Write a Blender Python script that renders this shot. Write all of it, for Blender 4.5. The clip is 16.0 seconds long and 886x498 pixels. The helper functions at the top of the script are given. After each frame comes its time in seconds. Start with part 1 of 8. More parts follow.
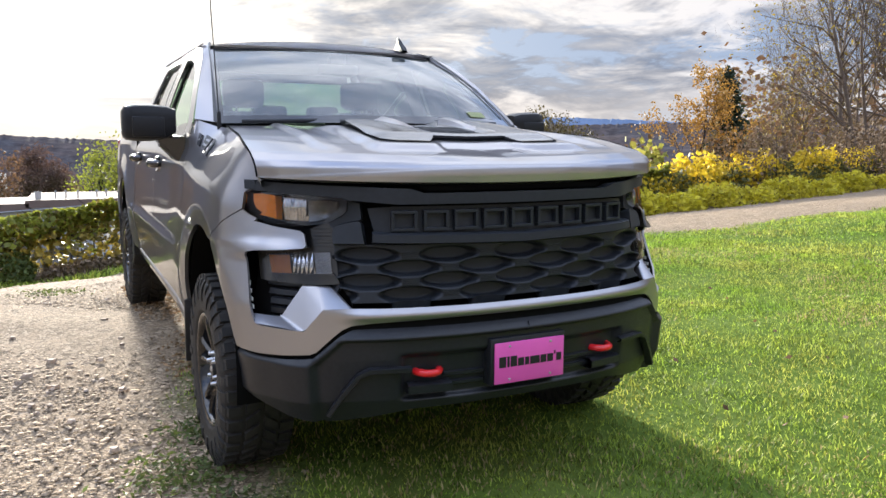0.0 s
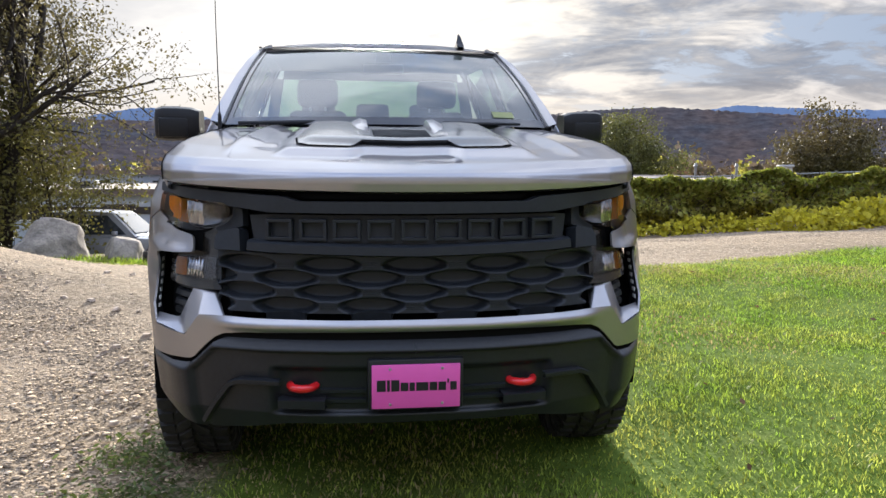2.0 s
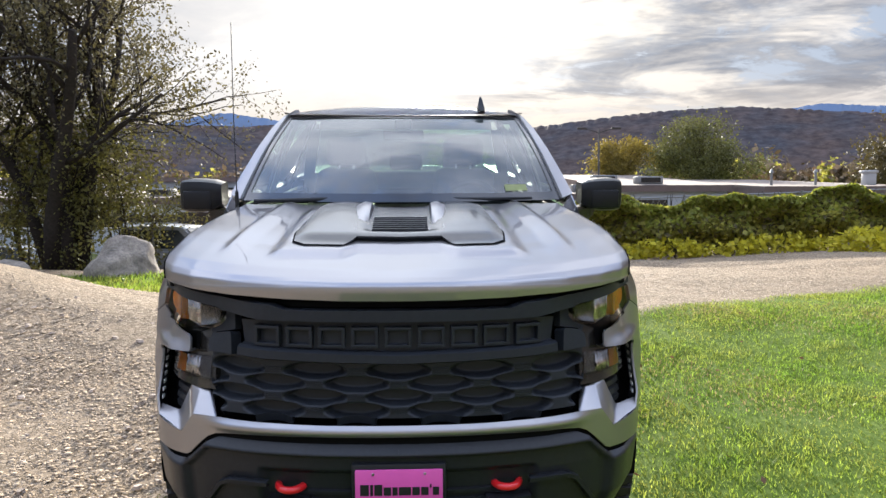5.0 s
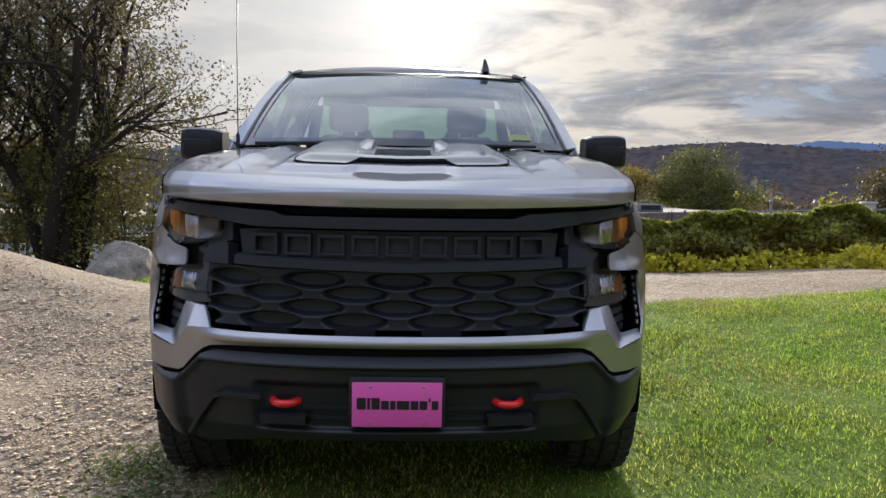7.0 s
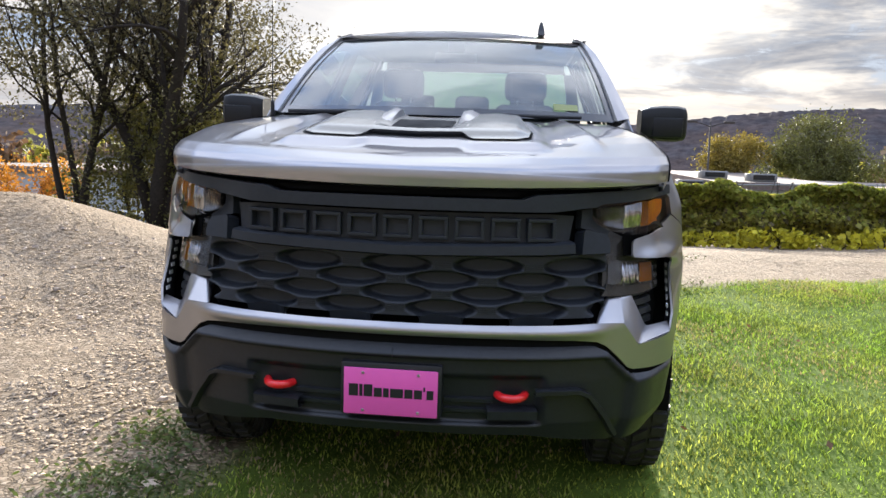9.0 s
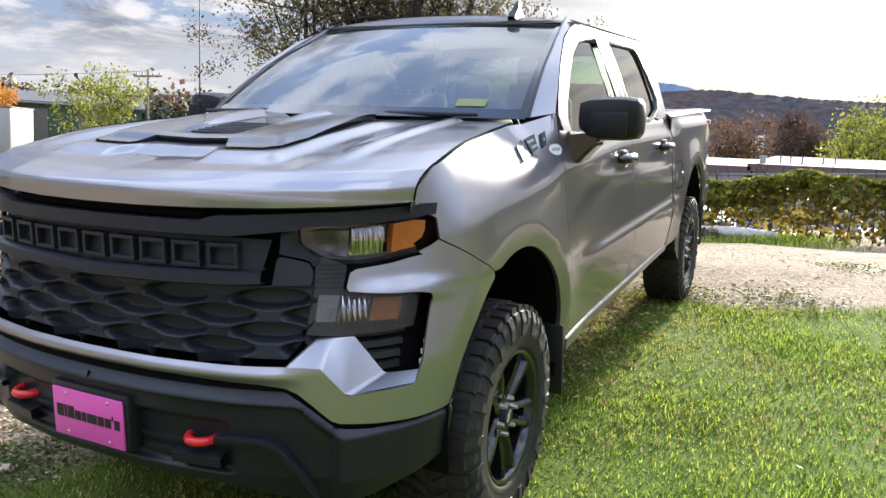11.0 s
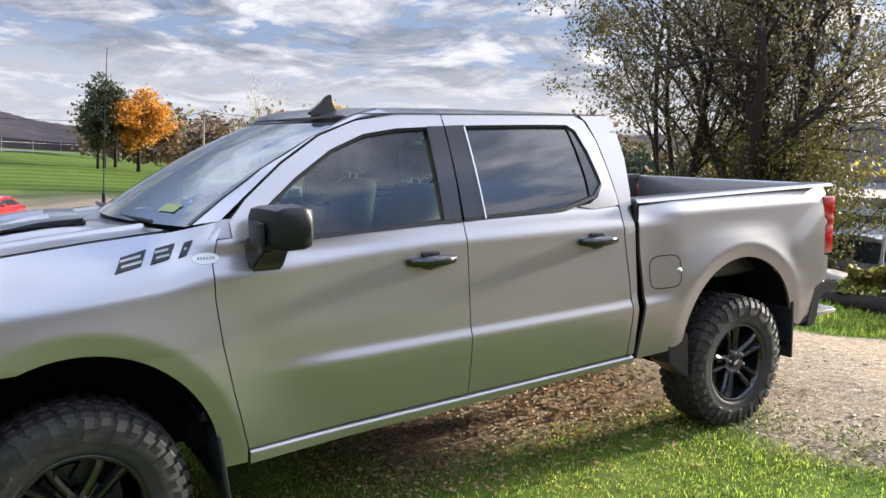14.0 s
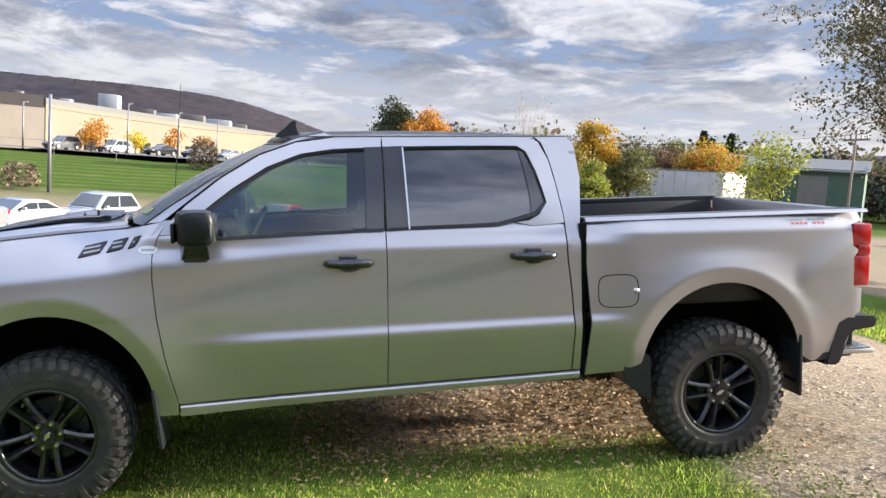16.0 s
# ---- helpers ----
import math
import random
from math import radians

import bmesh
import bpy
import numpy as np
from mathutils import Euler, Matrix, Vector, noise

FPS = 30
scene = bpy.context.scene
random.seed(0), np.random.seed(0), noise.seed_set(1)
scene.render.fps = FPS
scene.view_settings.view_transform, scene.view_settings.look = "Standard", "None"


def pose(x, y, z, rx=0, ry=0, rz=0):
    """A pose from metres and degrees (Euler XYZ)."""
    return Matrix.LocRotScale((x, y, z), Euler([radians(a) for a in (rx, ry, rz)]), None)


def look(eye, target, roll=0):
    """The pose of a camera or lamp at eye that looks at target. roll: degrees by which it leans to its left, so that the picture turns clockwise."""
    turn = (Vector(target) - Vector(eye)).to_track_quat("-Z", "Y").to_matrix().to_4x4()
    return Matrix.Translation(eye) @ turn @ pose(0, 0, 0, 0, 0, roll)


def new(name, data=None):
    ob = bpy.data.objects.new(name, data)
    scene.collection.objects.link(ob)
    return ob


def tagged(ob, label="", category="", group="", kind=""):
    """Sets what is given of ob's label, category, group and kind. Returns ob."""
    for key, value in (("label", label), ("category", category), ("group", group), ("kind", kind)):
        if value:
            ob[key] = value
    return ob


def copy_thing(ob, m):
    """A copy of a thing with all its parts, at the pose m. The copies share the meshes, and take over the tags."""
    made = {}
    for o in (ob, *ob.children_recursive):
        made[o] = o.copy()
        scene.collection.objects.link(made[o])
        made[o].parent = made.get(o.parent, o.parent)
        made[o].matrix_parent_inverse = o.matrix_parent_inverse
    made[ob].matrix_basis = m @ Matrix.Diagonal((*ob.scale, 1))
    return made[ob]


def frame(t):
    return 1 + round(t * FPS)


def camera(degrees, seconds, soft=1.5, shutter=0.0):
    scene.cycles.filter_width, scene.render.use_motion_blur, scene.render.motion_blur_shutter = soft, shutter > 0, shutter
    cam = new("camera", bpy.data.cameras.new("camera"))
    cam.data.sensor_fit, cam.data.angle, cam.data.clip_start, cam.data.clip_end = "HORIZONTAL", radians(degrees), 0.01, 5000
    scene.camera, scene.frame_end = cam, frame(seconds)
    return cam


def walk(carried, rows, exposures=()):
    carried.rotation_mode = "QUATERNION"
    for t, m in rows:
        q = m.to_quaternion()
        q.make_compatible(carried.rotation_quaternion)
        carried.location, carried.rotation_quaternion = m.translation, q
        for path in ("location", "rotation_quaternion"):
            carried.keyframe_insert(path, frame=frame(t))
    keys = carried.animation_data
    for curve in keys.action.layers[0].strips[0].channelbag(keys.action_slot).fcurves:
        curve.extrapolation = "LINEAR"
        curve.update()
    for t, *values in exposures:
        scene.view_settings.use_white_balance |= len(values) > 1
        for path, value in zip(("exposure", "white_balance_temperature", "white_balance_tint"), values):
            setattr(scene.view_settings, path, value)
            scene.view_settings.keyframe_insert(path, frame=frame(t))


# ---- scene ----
import functools

cam = camera(59.4, 16.0)
ROWS = [
    (0.0, -1.567, -3.467, 1.119, 86.11, 1.91, -26.81),
    (0.5, -1.198, -3.521, 1.100, 86.38, 1.67, -21.69),
    (1.0, -0.845, -3.632, 1.112, 86.51, 1.21, -16.30),
    (1.5, -0.520, -3.687, 1.141, 86.40, 0.63, -11.24),
    (2.0, -0.246, -3.657, 1.156, 85.95, 0.06, -7.39),
    (2.5, 0.049, -3.656, 1.179, 85.03, -0.36, -4.48),
    (3.0, 0.089, -3.647, 1.384, 84.11, -0.38, -2.96),
    (3.5, 0.066, -3.668, 1.507, 83.47, -0.12, -2.40),
    (4.0, 0.058, -3.680, 1.563, 83.73, 0.16, -2.22),
    (4.5, 0.057, -3.688, 1.568, 84.92, 0.25, -2.16),
    (7.0, 0.046, -3.652, 1.105, 88.30, -0.87, -2.20),
    (7.5, 0.047, -3.630, 1.103, 87.20, -1.21, -1.83),
    (8.0, 0.041, -3.596, 1.098, 86.42, -1.65, -0.45),
    (10.5, 1.558, -2.923, 1.318, 83.43, -2.61, 20.39),
    (11.0, 1.962, -2.624, 1.347, 83.05, -2.73, 26.61),
    (11.5, 2.358, -2.361, 1.420, 82.62, -2.79, 32.96),
    (12.0, 2.757, -2.056, 1.512, 82.23, -2.95, 39.88),
    (12.5, 3.116, -1.617, 1.618, 82.06, -2.88, 46.71),
    (13.0, 3.476, -1.179, 1.672, 82.51, -2.87, 52.01),
    (13.5, 3.770, -0.743, 1.721, 83.32, -2.99, 55.84),
    (14.0, 4.082, -0.383, 1.795, 84.17, -3.14, 58.83),
    (14.5, 4.481, 0.000, 1.868, 84.87, -3.45, 62.03),
    (15.0, 4.798, 0.444, 1.877, 85.08, -3.86, 66.07),
    (15.5, 5.071, 0.813, 1.911, 84.72, -4.13, 72.19),
    (16.0, 5.139, 1.172, 1.908, 84.15, -3.99, 79.61),
]
walk(cam, [(t, pose(x, y, z, rx, ry, rz)) for t, x, y, z, rx, ry, rz in ROWS],
     exposures=[(0.0, 1.78), (1.0, 1.68), (2.0, 1.60), (3.5, 1.62), (4.5, 1.7), (7.0, 1.15), (7.5, 1.25), (8.0, 1.5), (10.5, 1.80), (13.0, 1.93), (16.0, 1.80)])

# ---- world, sun ----
SUN_AZ, SUN_EL = 2.5, 16.5
sun_dir = Vector((math.sin(radians(SUN_AZ)) * math.cos(radians(SUN_EL)), math.cos(radians(SUN_AZ)) * math.cos(radians(SUN_EL)), math.sin(radians(SUN_EL))))
sun_data = bpy.data.lights.new("sun", "SUN")
sun_data.energy, sun_data.angle, sun_data.color = 4.4, radians(5.0), (1.0, 0.93, 0.82)
sun_lamp = new("sun", sun_data)
sun_lamp.matrix_world = look((0, 0, 60), Vector((0, 0, 60)) - sun_dir)

world = bpy.data.worlds.new("sky")
scene.world = world
world.use_nodes = True
wt = world.node_tree
wt.nodes.clear()


def nd(tree, kind, **inputs):
    """A node with its inputs set by name; a tuple (node, output) links."""
    n = tree.nodes.new(kind)
    for key, value in inputs.items():
        key = key.replace("_", " ")
        sock = n.inputs[int(key[1:])] if key[0] == "i" and key[1:].isdigit() else n.inputs[key]
        if isinstance(value, bpy.types.NodeSocket):
            tree.links.new(value, sock)
        else:
            sock.default_value = value
    return n


def math_node(tree, op, a, b=0.0, c=None):
    n = tree.nodes.new("ShaderNodeMath")
    n.operation = op
    for i, v in enumerate((a, b, c)):
        if v is None:
            continue
        if isinstance(v, bpy.types.NodeSocket):
            tree.links.new(v, n.inputs[i])
        else:
            n.inputs[i].default_value = v
    return n.outputs[0]


def ramp_node(tree, fac, stops, smooth=False):
    n = tree.nodes.new("ShaderNodeValToRGB")
    n.color_ramp.interpolation = "EASE" if smooth else "LINEAR"
    while len(n.color_ramp.elements) < len(stops):
        n.color_ramp.elements.new(0.5)
    for e, (p, c) in zip(n.color_ramp.elements, stops):
        e.position = p
        e.color = (c, c, c, 1) if isinstance(c, (int, float)) else (*c, 1)
    tree.links.new(fac, n.inputs[0])
    return n.outputs[0]


def mix_node(tree, fac, a, b, mode="MIX"):
    n = tree.nodes.new("ShaderNodeMixRGB")
    n.blend_type = mode
    for i, v in enumerate((fac, a, b)):
        if isinstance(v, bpy.types.NodeSocket):
            tree.links.new(v, n.inputs[i])
        elif isinstance(v, (int, float)):
            n.inputs[i].default_value = v if i == 0 else (v, v, v, 1)
        else:
            n.inputs[i].default_value = (*v, 1)
    return n.outputs[0]


def noise_node(tree, vector, scale, detail=4.0, rough=0.55, distort=0.0):
    n = tree.nodes.new("ShaderNodeTexNoise")
    n.inputs["Scale"].default_value, n.inputs["Detail"].default_value = scale, detail
    n.inputs["Roughness"].default_value, n.inputs["Distortion"].default_value = rough, distort
    if vector is not None:
        tree.links.new(vector, n.inputs["Vector"])
    return n.outputs[0]


def make_sky():
    coord = wt.nodes.new("ShaderNodeTexCoord").outputs["Generated"]
    sky = wt.nodes.new("ShaderNodeTexSky")
    sky.sky_type, sky.sun_disc = "NISHITA", False
    sky.sun_elevation, sky.sun_rotation = radians(SUN_EL), radians(SUN_AZ)
    sky.air_density, sky.dust_density, sky.ozone_density = 1.0, 1.2, 1.5
    sep = nd(wt, "ShaderNodeSeparateXYZ", Vector=coord)
    x, y, z = sep.outputs
    up = math_node(wt, "MAXIMUM", z, 0.0)
    den = math_node(wt, "ADD", up, 0.12)
    flat = nd(wt, "ShaderNodeCombineXYZ", X=math_node(wt, "DIVIDE", x, den), Y=math_node(wt, "MULTIPLY", math_node(wt, "DIVIDE", y, den), 1.15)).outputs[0]
    sun_flat = Vector((math.sin(radians(SUN_AZ)), math.cos(radians(SUN_AZ)), 0.0))

    def cover_at(shift):
        v = nd(wt, "ShaderNodeVectorMath")
        v.operation = "ADD"
        wt.links.new(flat, v.inputs[0])
        v.inputs[1].default_value = sun_flat * shift + Vector((3.1, 1.7, 0.0))
        v = v.outputs[0]
        broad = noise_node(wt, v, 0.95, 3.0, 0.50, 0.5)
        fine = noise_node(wt, v, 2.6, 5.0, 0.62, 0.9)
        wisp = noise_node(wt, v, 7.5, 5.0, 0.65, 0.6)
        c = math_node(wt, "ADD", math_node(wt, "MULTIPLY", broad, 0.50), math_node(wt, "MULTIPLY", fine, 0.36))
        return math_node(wt, "ADD", c, math_node(wt, "MULTIPLY", wisp, 0.14))

    cover = cover_at(0.0)
    rim = math_node(wt, "MULTIPLY_ADD", math_node(wt, "SUBTRACT", cover, cover_at(0.16)), 5.0, 0.30)
    bank = math_node(wt, "MULTIPLY", ramp_node(wt, x, [(0.10, 0.0), (0.42, 1.0), (0.72, 0.5), (0.85, 0.0)], True), ramp_node(wt, y, [(0.1, 0.0), (0.4, 1.0)], True))
    bank = math_node(wt, "MULTIPLY", bank, ramp_node(wt, up, [(0.10, 0.0), (0.22, 1.0)], True))
    cover = math_node(wt, "ADD", cover, math_node(wt, "MULTIPLY", bank, 0.05))
    mask = ramp_node(wt, cover, [(0.44, 0.0), (0.50, 0.8), (0.56, 1.0)], True)
    mass = nd(wt, "ShaderNodeVectorMath")
    mass.operation = "ADD"
    wt.links.new(flat, mass.inputs[0])
    mass.inputs[1].default_value = (11.3, 4.2, 2.0)
    dense = ramp_node(wt, noise_node(wt, mass.outputs[0], 1.3, 5.0, 0.60, 0.7), [(0.40, 0.0), (0.60, 1.0)], True)
    dot = nd(wt, "ShaderNodeVectorMath")
    dot.operation = "DOT_PRODUCT"
    wt.links.new(coord, dot.inputs[0])
    dot.inputs[1].default_value = sun_dir
    near = math_node(wt, "MAXIMUM", dot.outputs["Value"], 0.0)
    halo = math_node(wt, "POWER", near, 12.0)
    core = math_node(wt, "POWER", near, 110.0)
    wide = math_node(wt, "POWER", near, 4.0)
    blue = mix_node(wt, 1.0, sky.outputs[0], (0.075, 0.075, 0.075), "MULTIPLY")
    blue = mix_node(wt, 0.7, blue, (0.36, 0.47, 0.74))
    lit = mix_node(wt, wide, (0.86, 0.86, 0.93), (1.15, 1.06, 0.94))
    grey = mix_node(wt, wide, (0.21, 0.245, 0.335), (0.29, 0.31, 0.37))
    thin = math_node(wt, "MULTIPLY", math_node(wt, "SUBTRACT", 1.0, dense), 0.85)
    bright = math_node(wt, "MINIMUM", math_node(wt, "MAXIMUM", math_node(wt, "ADD", thin, math_node(wt, "MULTIPLY", rim, 0.50)), 0.0), 1.0)
    cloud = mix_node(wt, bright, grey, lit)
    blue = mix_node(wt, math_node(wt, "MULTIPLY", wide, 0.6), blue, (0.66, 0.76, 0.86))
    base = mix_node(wt, mask, blue, cloud)
    # thin bright veil west of the sun
    veil = math_node(wt, "MULTIPLY", ramp_node(wt, math_node(wt, "ADD", x, 0.6), [(0.10, 0.0), (0.40, 0.75), (0.56, 0.75), (0.74, 0.0)], True), ramp_node(wt, y, [(0.5, 0.0), (0.8, 1.0)], True))
    base = mix_node(wt, veil, base, (1.05, 1.03, 1.02))
    low = ramp_node(wt, up, [(0.0, 1.0), (0.08, 0.8), (0.15, 0.0)], True)
    warm = mix_node(wt, wide, (0.72, 0.73, 0.78), (0.98, 0.80, 0.60))
    base = mix_node(wt, math_node(wt, "MULTIPLY", low, 0.7), base, warm)
    glow = mix_node(wt, 1.0, (1.0, 0.97, 0.92), math_node(wt, "ADD", math_node(wt, "MULTIPLY", core, 0.7), math_node(wt, "MULTIPLY", halo, 0.16)), "MULTIPLY")
    total = mix_node(wt, 1.0, base, glow, "ADD")
    # unseen sky above the view, raised about threefold as added fill light
    high = ramp_node(wt, up, [(0.30, 1.0), (0.58, 0.0)], True)
    total = mix_node(wt, 1.0, total, mix_node(wt, high, (2.75, 3.0, 3.4), (1.0, 1.0, 1.0)), "MULTIPLY")
    bg = nd(wt, "ShaderNodeBackground", Color=total, Strength=0.30)
    out = wt.nodes.new("ShaderNodeOutputWorld")
    wt.links.new(bg.outputs[0], out.inputs[0])


make_sky()


# ---- materials ----
def material(name, color, rough=0.6, metal=0.0, vary=0.0, scale=20.0, bump=0.0, bump_scale=None, coat=0.0, spec=0.5, second=None, second_scale=3.0, random_tint=0.0, island_tint=0.0, translucent=0.0, trans=0.0, coords="Object", sheen=0.0):
    """A Principled material whose colour varies at two scales, with fine relief."""
    m = bpy.data.materials.new(name)
    m.use_nodes = True
    t = m.node_tree
    p = t.nodes["Principled BSDF"]
    p.inputs["Roughness"].default_value, p.inputs["Metallic"].default_value = rough, metal
    p.inputs["Specular IOR Level"].default_value = spec
    p.inputs["Coat Weight"].default_value, p.inputs["Coat Roughness"].default_value = coat, 0.04
    if trans:
        p.inputs["Transmission Weight"].default_value = trans
    vec = t.nodes.new("ShaderNodeTexCoord").outputs[coords]
    col = None
    if second:
        f = noise_node(t, vec, second_scale, 5.0, 0.6)
        col = mix_node(t, ramp_node(t, f, [(0.35, 0.0), (0.65, 1.0)]), color, second)
    if vary:
        f = noise_node(t, vec, scale, 5.0, 0.65)
        k = ramp_node(t, f, [(0.25, 1.0 - vary), (0.75, 1.0 + vary)])
        col = mix_node(t, 1.0, col or color, k, "MULTIPLY")
    for source, amount in (("ShaderNodeObjectInfo", random_tint), ("ShaderNodeNewGeometry", island_tint)):
        if amount:
            n = t.nodes.new(source)
            r = n.outputs["Random"] if source.endswith("Info") else n.outputs["Random Per Island"]
            k = ramp_node(t, r, [(0.0, 1.0 - amount), (1.0, 1.0 + amount)])
            col = mix_node(t, 1.0, col or color, k, "MULTIPLY")
    if col is None:
        p.inputs["Base Color"].default_value = (*color, 1)
    else:
        t.links.new(col, p.inputs["Base Color"])
    if bump:
        b = nd(t, "ShaderNodeBump", Strength=min(bump, 1.0), Distance=0.01, Height=noise_node(t, vec, bump_scale or scale * 2, 6.0, 0.65))
        t.links.new(b.outputs[0], p.inputs["Normal"])
    if translucent:
        tr = t.nodes.new("ShaderNodeBsdfTranslucent")
        if col is None:
            tr.inputs[0].default_value = (*color, 1)
        else:
            t.links.new(col, tr.inputs[0])
        ms = t.nodes.new("ShaderNodeMixShader")
        ms.inputs[0].default_value = translucent
        t.links.new(p.outputs[0], ms.inputs[1])
        t.links.new(tr.outputs[0], ms.inputs[2])
        t.links.new(ms.outputs[0], t.nodes["Material Output"].inputs[0])
    return m


# ---- mesh helpers ----
def mesh_of(name, verts, faces, mat=None, smooth=False):
    me = bpy.data.meshes.new(name)
    me.from_pydata([tuple(v) for v in verts], [], faces)
    if mat:
        for m in (mat if isinstance(mat, (list, tuple)) else [mat]):
            me.materials.append(m)
    if smooth:
        me.polygons.foreach_set("use_smooth", [True] * len(me.polygons))
    me.update()
    return me


def soup(name, V, size, mat):
    """A mesh of loose polygons: V holds size vertices for each."""
    n = len(V) // size
    me = bpy.data.meshes.new(name)
    me.vertices.add(len(V))
    me.vertices.foreach_set("co", np.asarray(V, dtype=np.float32).ravel())
    me.loops.add(len(V))
    me.loops.foreach_set("vertex_index", np.arange(len(V), dtype=np.int32))
    me.polygons.add(n)
    me.polygons.foreach_set("loop_start", np.arange(0, len(V), size, dtype=np.int32))
    me.materials.append(mat)
    me.update(calc_edges=True)
    me.validate()
    return me


def part(name, bm, mat, parent=None, label="", smooth=None):
    """One mesh object from a bmesh, under a thing or part."""
    me = bpy.data.meshes.new(name)
    bm.normal_update()
    if smooth is not None:
        for f in bm.faces:
            f.smooth = True
        for e in bm.edges:
            if len(e.link_faces) == 2 and e.calc_face_angle(0) > radians(smooth):
                e.smooth = False
    bm.normal_update()
    bm.to_mesh(me)
    bm.free()
    for m in (mat if isinstance(mat, (list, tuple)) else [mat]):
        me.materials.append(m)
    ob = new(name, me)
    if parent:
        ob.parent = parent
    if label:
        ob["label"] = label
    return ob


def mpart(name, verts, faces, mat, parent=None, label="", smooth=False):
    ob = new(name, mesh_of(name, verts, faces, mat, smooth))
    if parent:
        ob.parent = parent
    if label:
        ob["label"] = label
    return ob


def box(bm, x0, x1, y0, y1, z0, z1, bevel=0.0, m=None, seg=2):
    r = bmesh.ops.create_cube(bm, size=1.0)
    vs = r["verts"]
    for v in vs:
        v.co = Vector(((x0 + x1) / 2 + v.co.x * (x1 - x0), (y0 + y1) / 2 + v.co.y * (y1 - y0), (z0 + z1) / 2 + v.co.z * (z1 - z0)))
    if m is not None:
        for v in vs:
            v.co = m @ v.co
    if bevel:
        es = {e for v in vs for e in v.link_edges}
        bmesh.ops.bevel(bm, geom=list(es), offset=bevel, segments=seg, affect="EDGES", profile=0.5)
    return vs


def boxed(name, x0, x1, y0, y1, z0, z1, mat, parent=None, bevel=0.0, label="", m=None):
    bm = bmesh.new()
    box(bm, x0, x1, y0, y1, z0, z1, bevel, m)
    return part(name, bm, mat, parent, label, 40 if bevel else None)


def tube_arrays(points, radii, sides, V, F):
    """Adds a tapered tube along points to the lists V and F."""
    base = len(V)
    n = len(points)
    for i, (p, r) in enumerate(zip(points, radii)):
        d = (points[min(i + 1, n - 1)] - points[max(i - 1, 0)]).normalized()
        a = d.cross(Vector((0.31, 0.87, 0.38))).normalized()
        b = d.cross(a)
        for k in range(sides):
            w = 2 * math.pi * k / sides
            V.append(p + (a * math.cos(w) + b * math.sin(w)) * r)
    for i in range(n - 1):
        for k in range(sides):
            q = (k + 1) % sides
            F.append((base + i * sides + k, base + i * sides + q, base + (i + 1) * sides + q, base + (i + 1) * sides + k))
    F.append(tuple(base + k for k in reversed(range(sides))))
    F.append(tuple(base + (n - 1) * sides + k for k in range(sides)))


def sstep(a, b, v):
    k = min(1.0, max(0.0, (v - a) / (b - a)))
    return k * k * (3 - 2 * k)


def nstep(a, b, v):
    k = np.clip((v - a) / (b - a), 0, 1)
    return k * k * (3 - 2 * k)


# ---- ground ----
TILT = 4.44                      # the drive falls towards the truck's nose
SLOPE = math.tan(radians(TILT))


def ground_z(x, y):
    """Height of the ground, for numbers or arrays."""
    x, y = np.asarray(x, dtype=float), np.asarray(y, dtype=float)
    yy = np.clip(y, -14, 4.2)
    z = SLOPE * yy
    z = z + 0.075 * nstep(4.2, 6.2, y) - 0.33 * nstep(6.0, 13.5, y)
    z = z + 0.022 * np.clip(x - 1.2, 0, 5) + 0.035 * np.clip(x - 6.2, 0, 30)
    z = z - 0.36 * nstep(3.9, 9.2, y) * nstep(1.5, -2.5, x)
    z = z + 0.60 * np.exp(-(((x + 5.5) / 1.9) ** 2 + ((y - 4.6) / 2.4) ** 2))
    # lower land behind the hedge, the car park and the mown bank to the west
    z = z - 3.2 * nstep(15.5, 30, y) * nstep(60, 20, np.abs(x - 5))
    west = nstep(-8, -34, x)
    z = z * (1 - west * 0.9) - 1.15 * west
    z = z - 0.8 * nstep(-23, -29, x) * nstep(-53, -48, x) * nstep(7, 2, y)
    z = z + 2.1 * nstep(-52, -100, x) * nstep(45, 5, y)
    z = z + 0.03 * np.sin(x * 1.3 + 0.5 * y) * np.sin(y * 1.1 - 0.3 * x) * nstep(1.6, 3.5, np.hypot(x, (y - 1.9) * 0.6))
    return z


def gz(x, y):
    return float(ground_z(x, y))


def noise2(x, y, s, seed=0.0):
    """Cheap smooth noise from sines, in -1..1."""
    return (np.sin(x * s + 1.7 * np.sin(y * s * 0.83 + seed)) + np.sin(y * s * 1.21 + 1.3 * np.sin(x * s * 0.71 + seed * 1.3)) + np.sin((x + y) * s * 0.57 + seed)) / 3


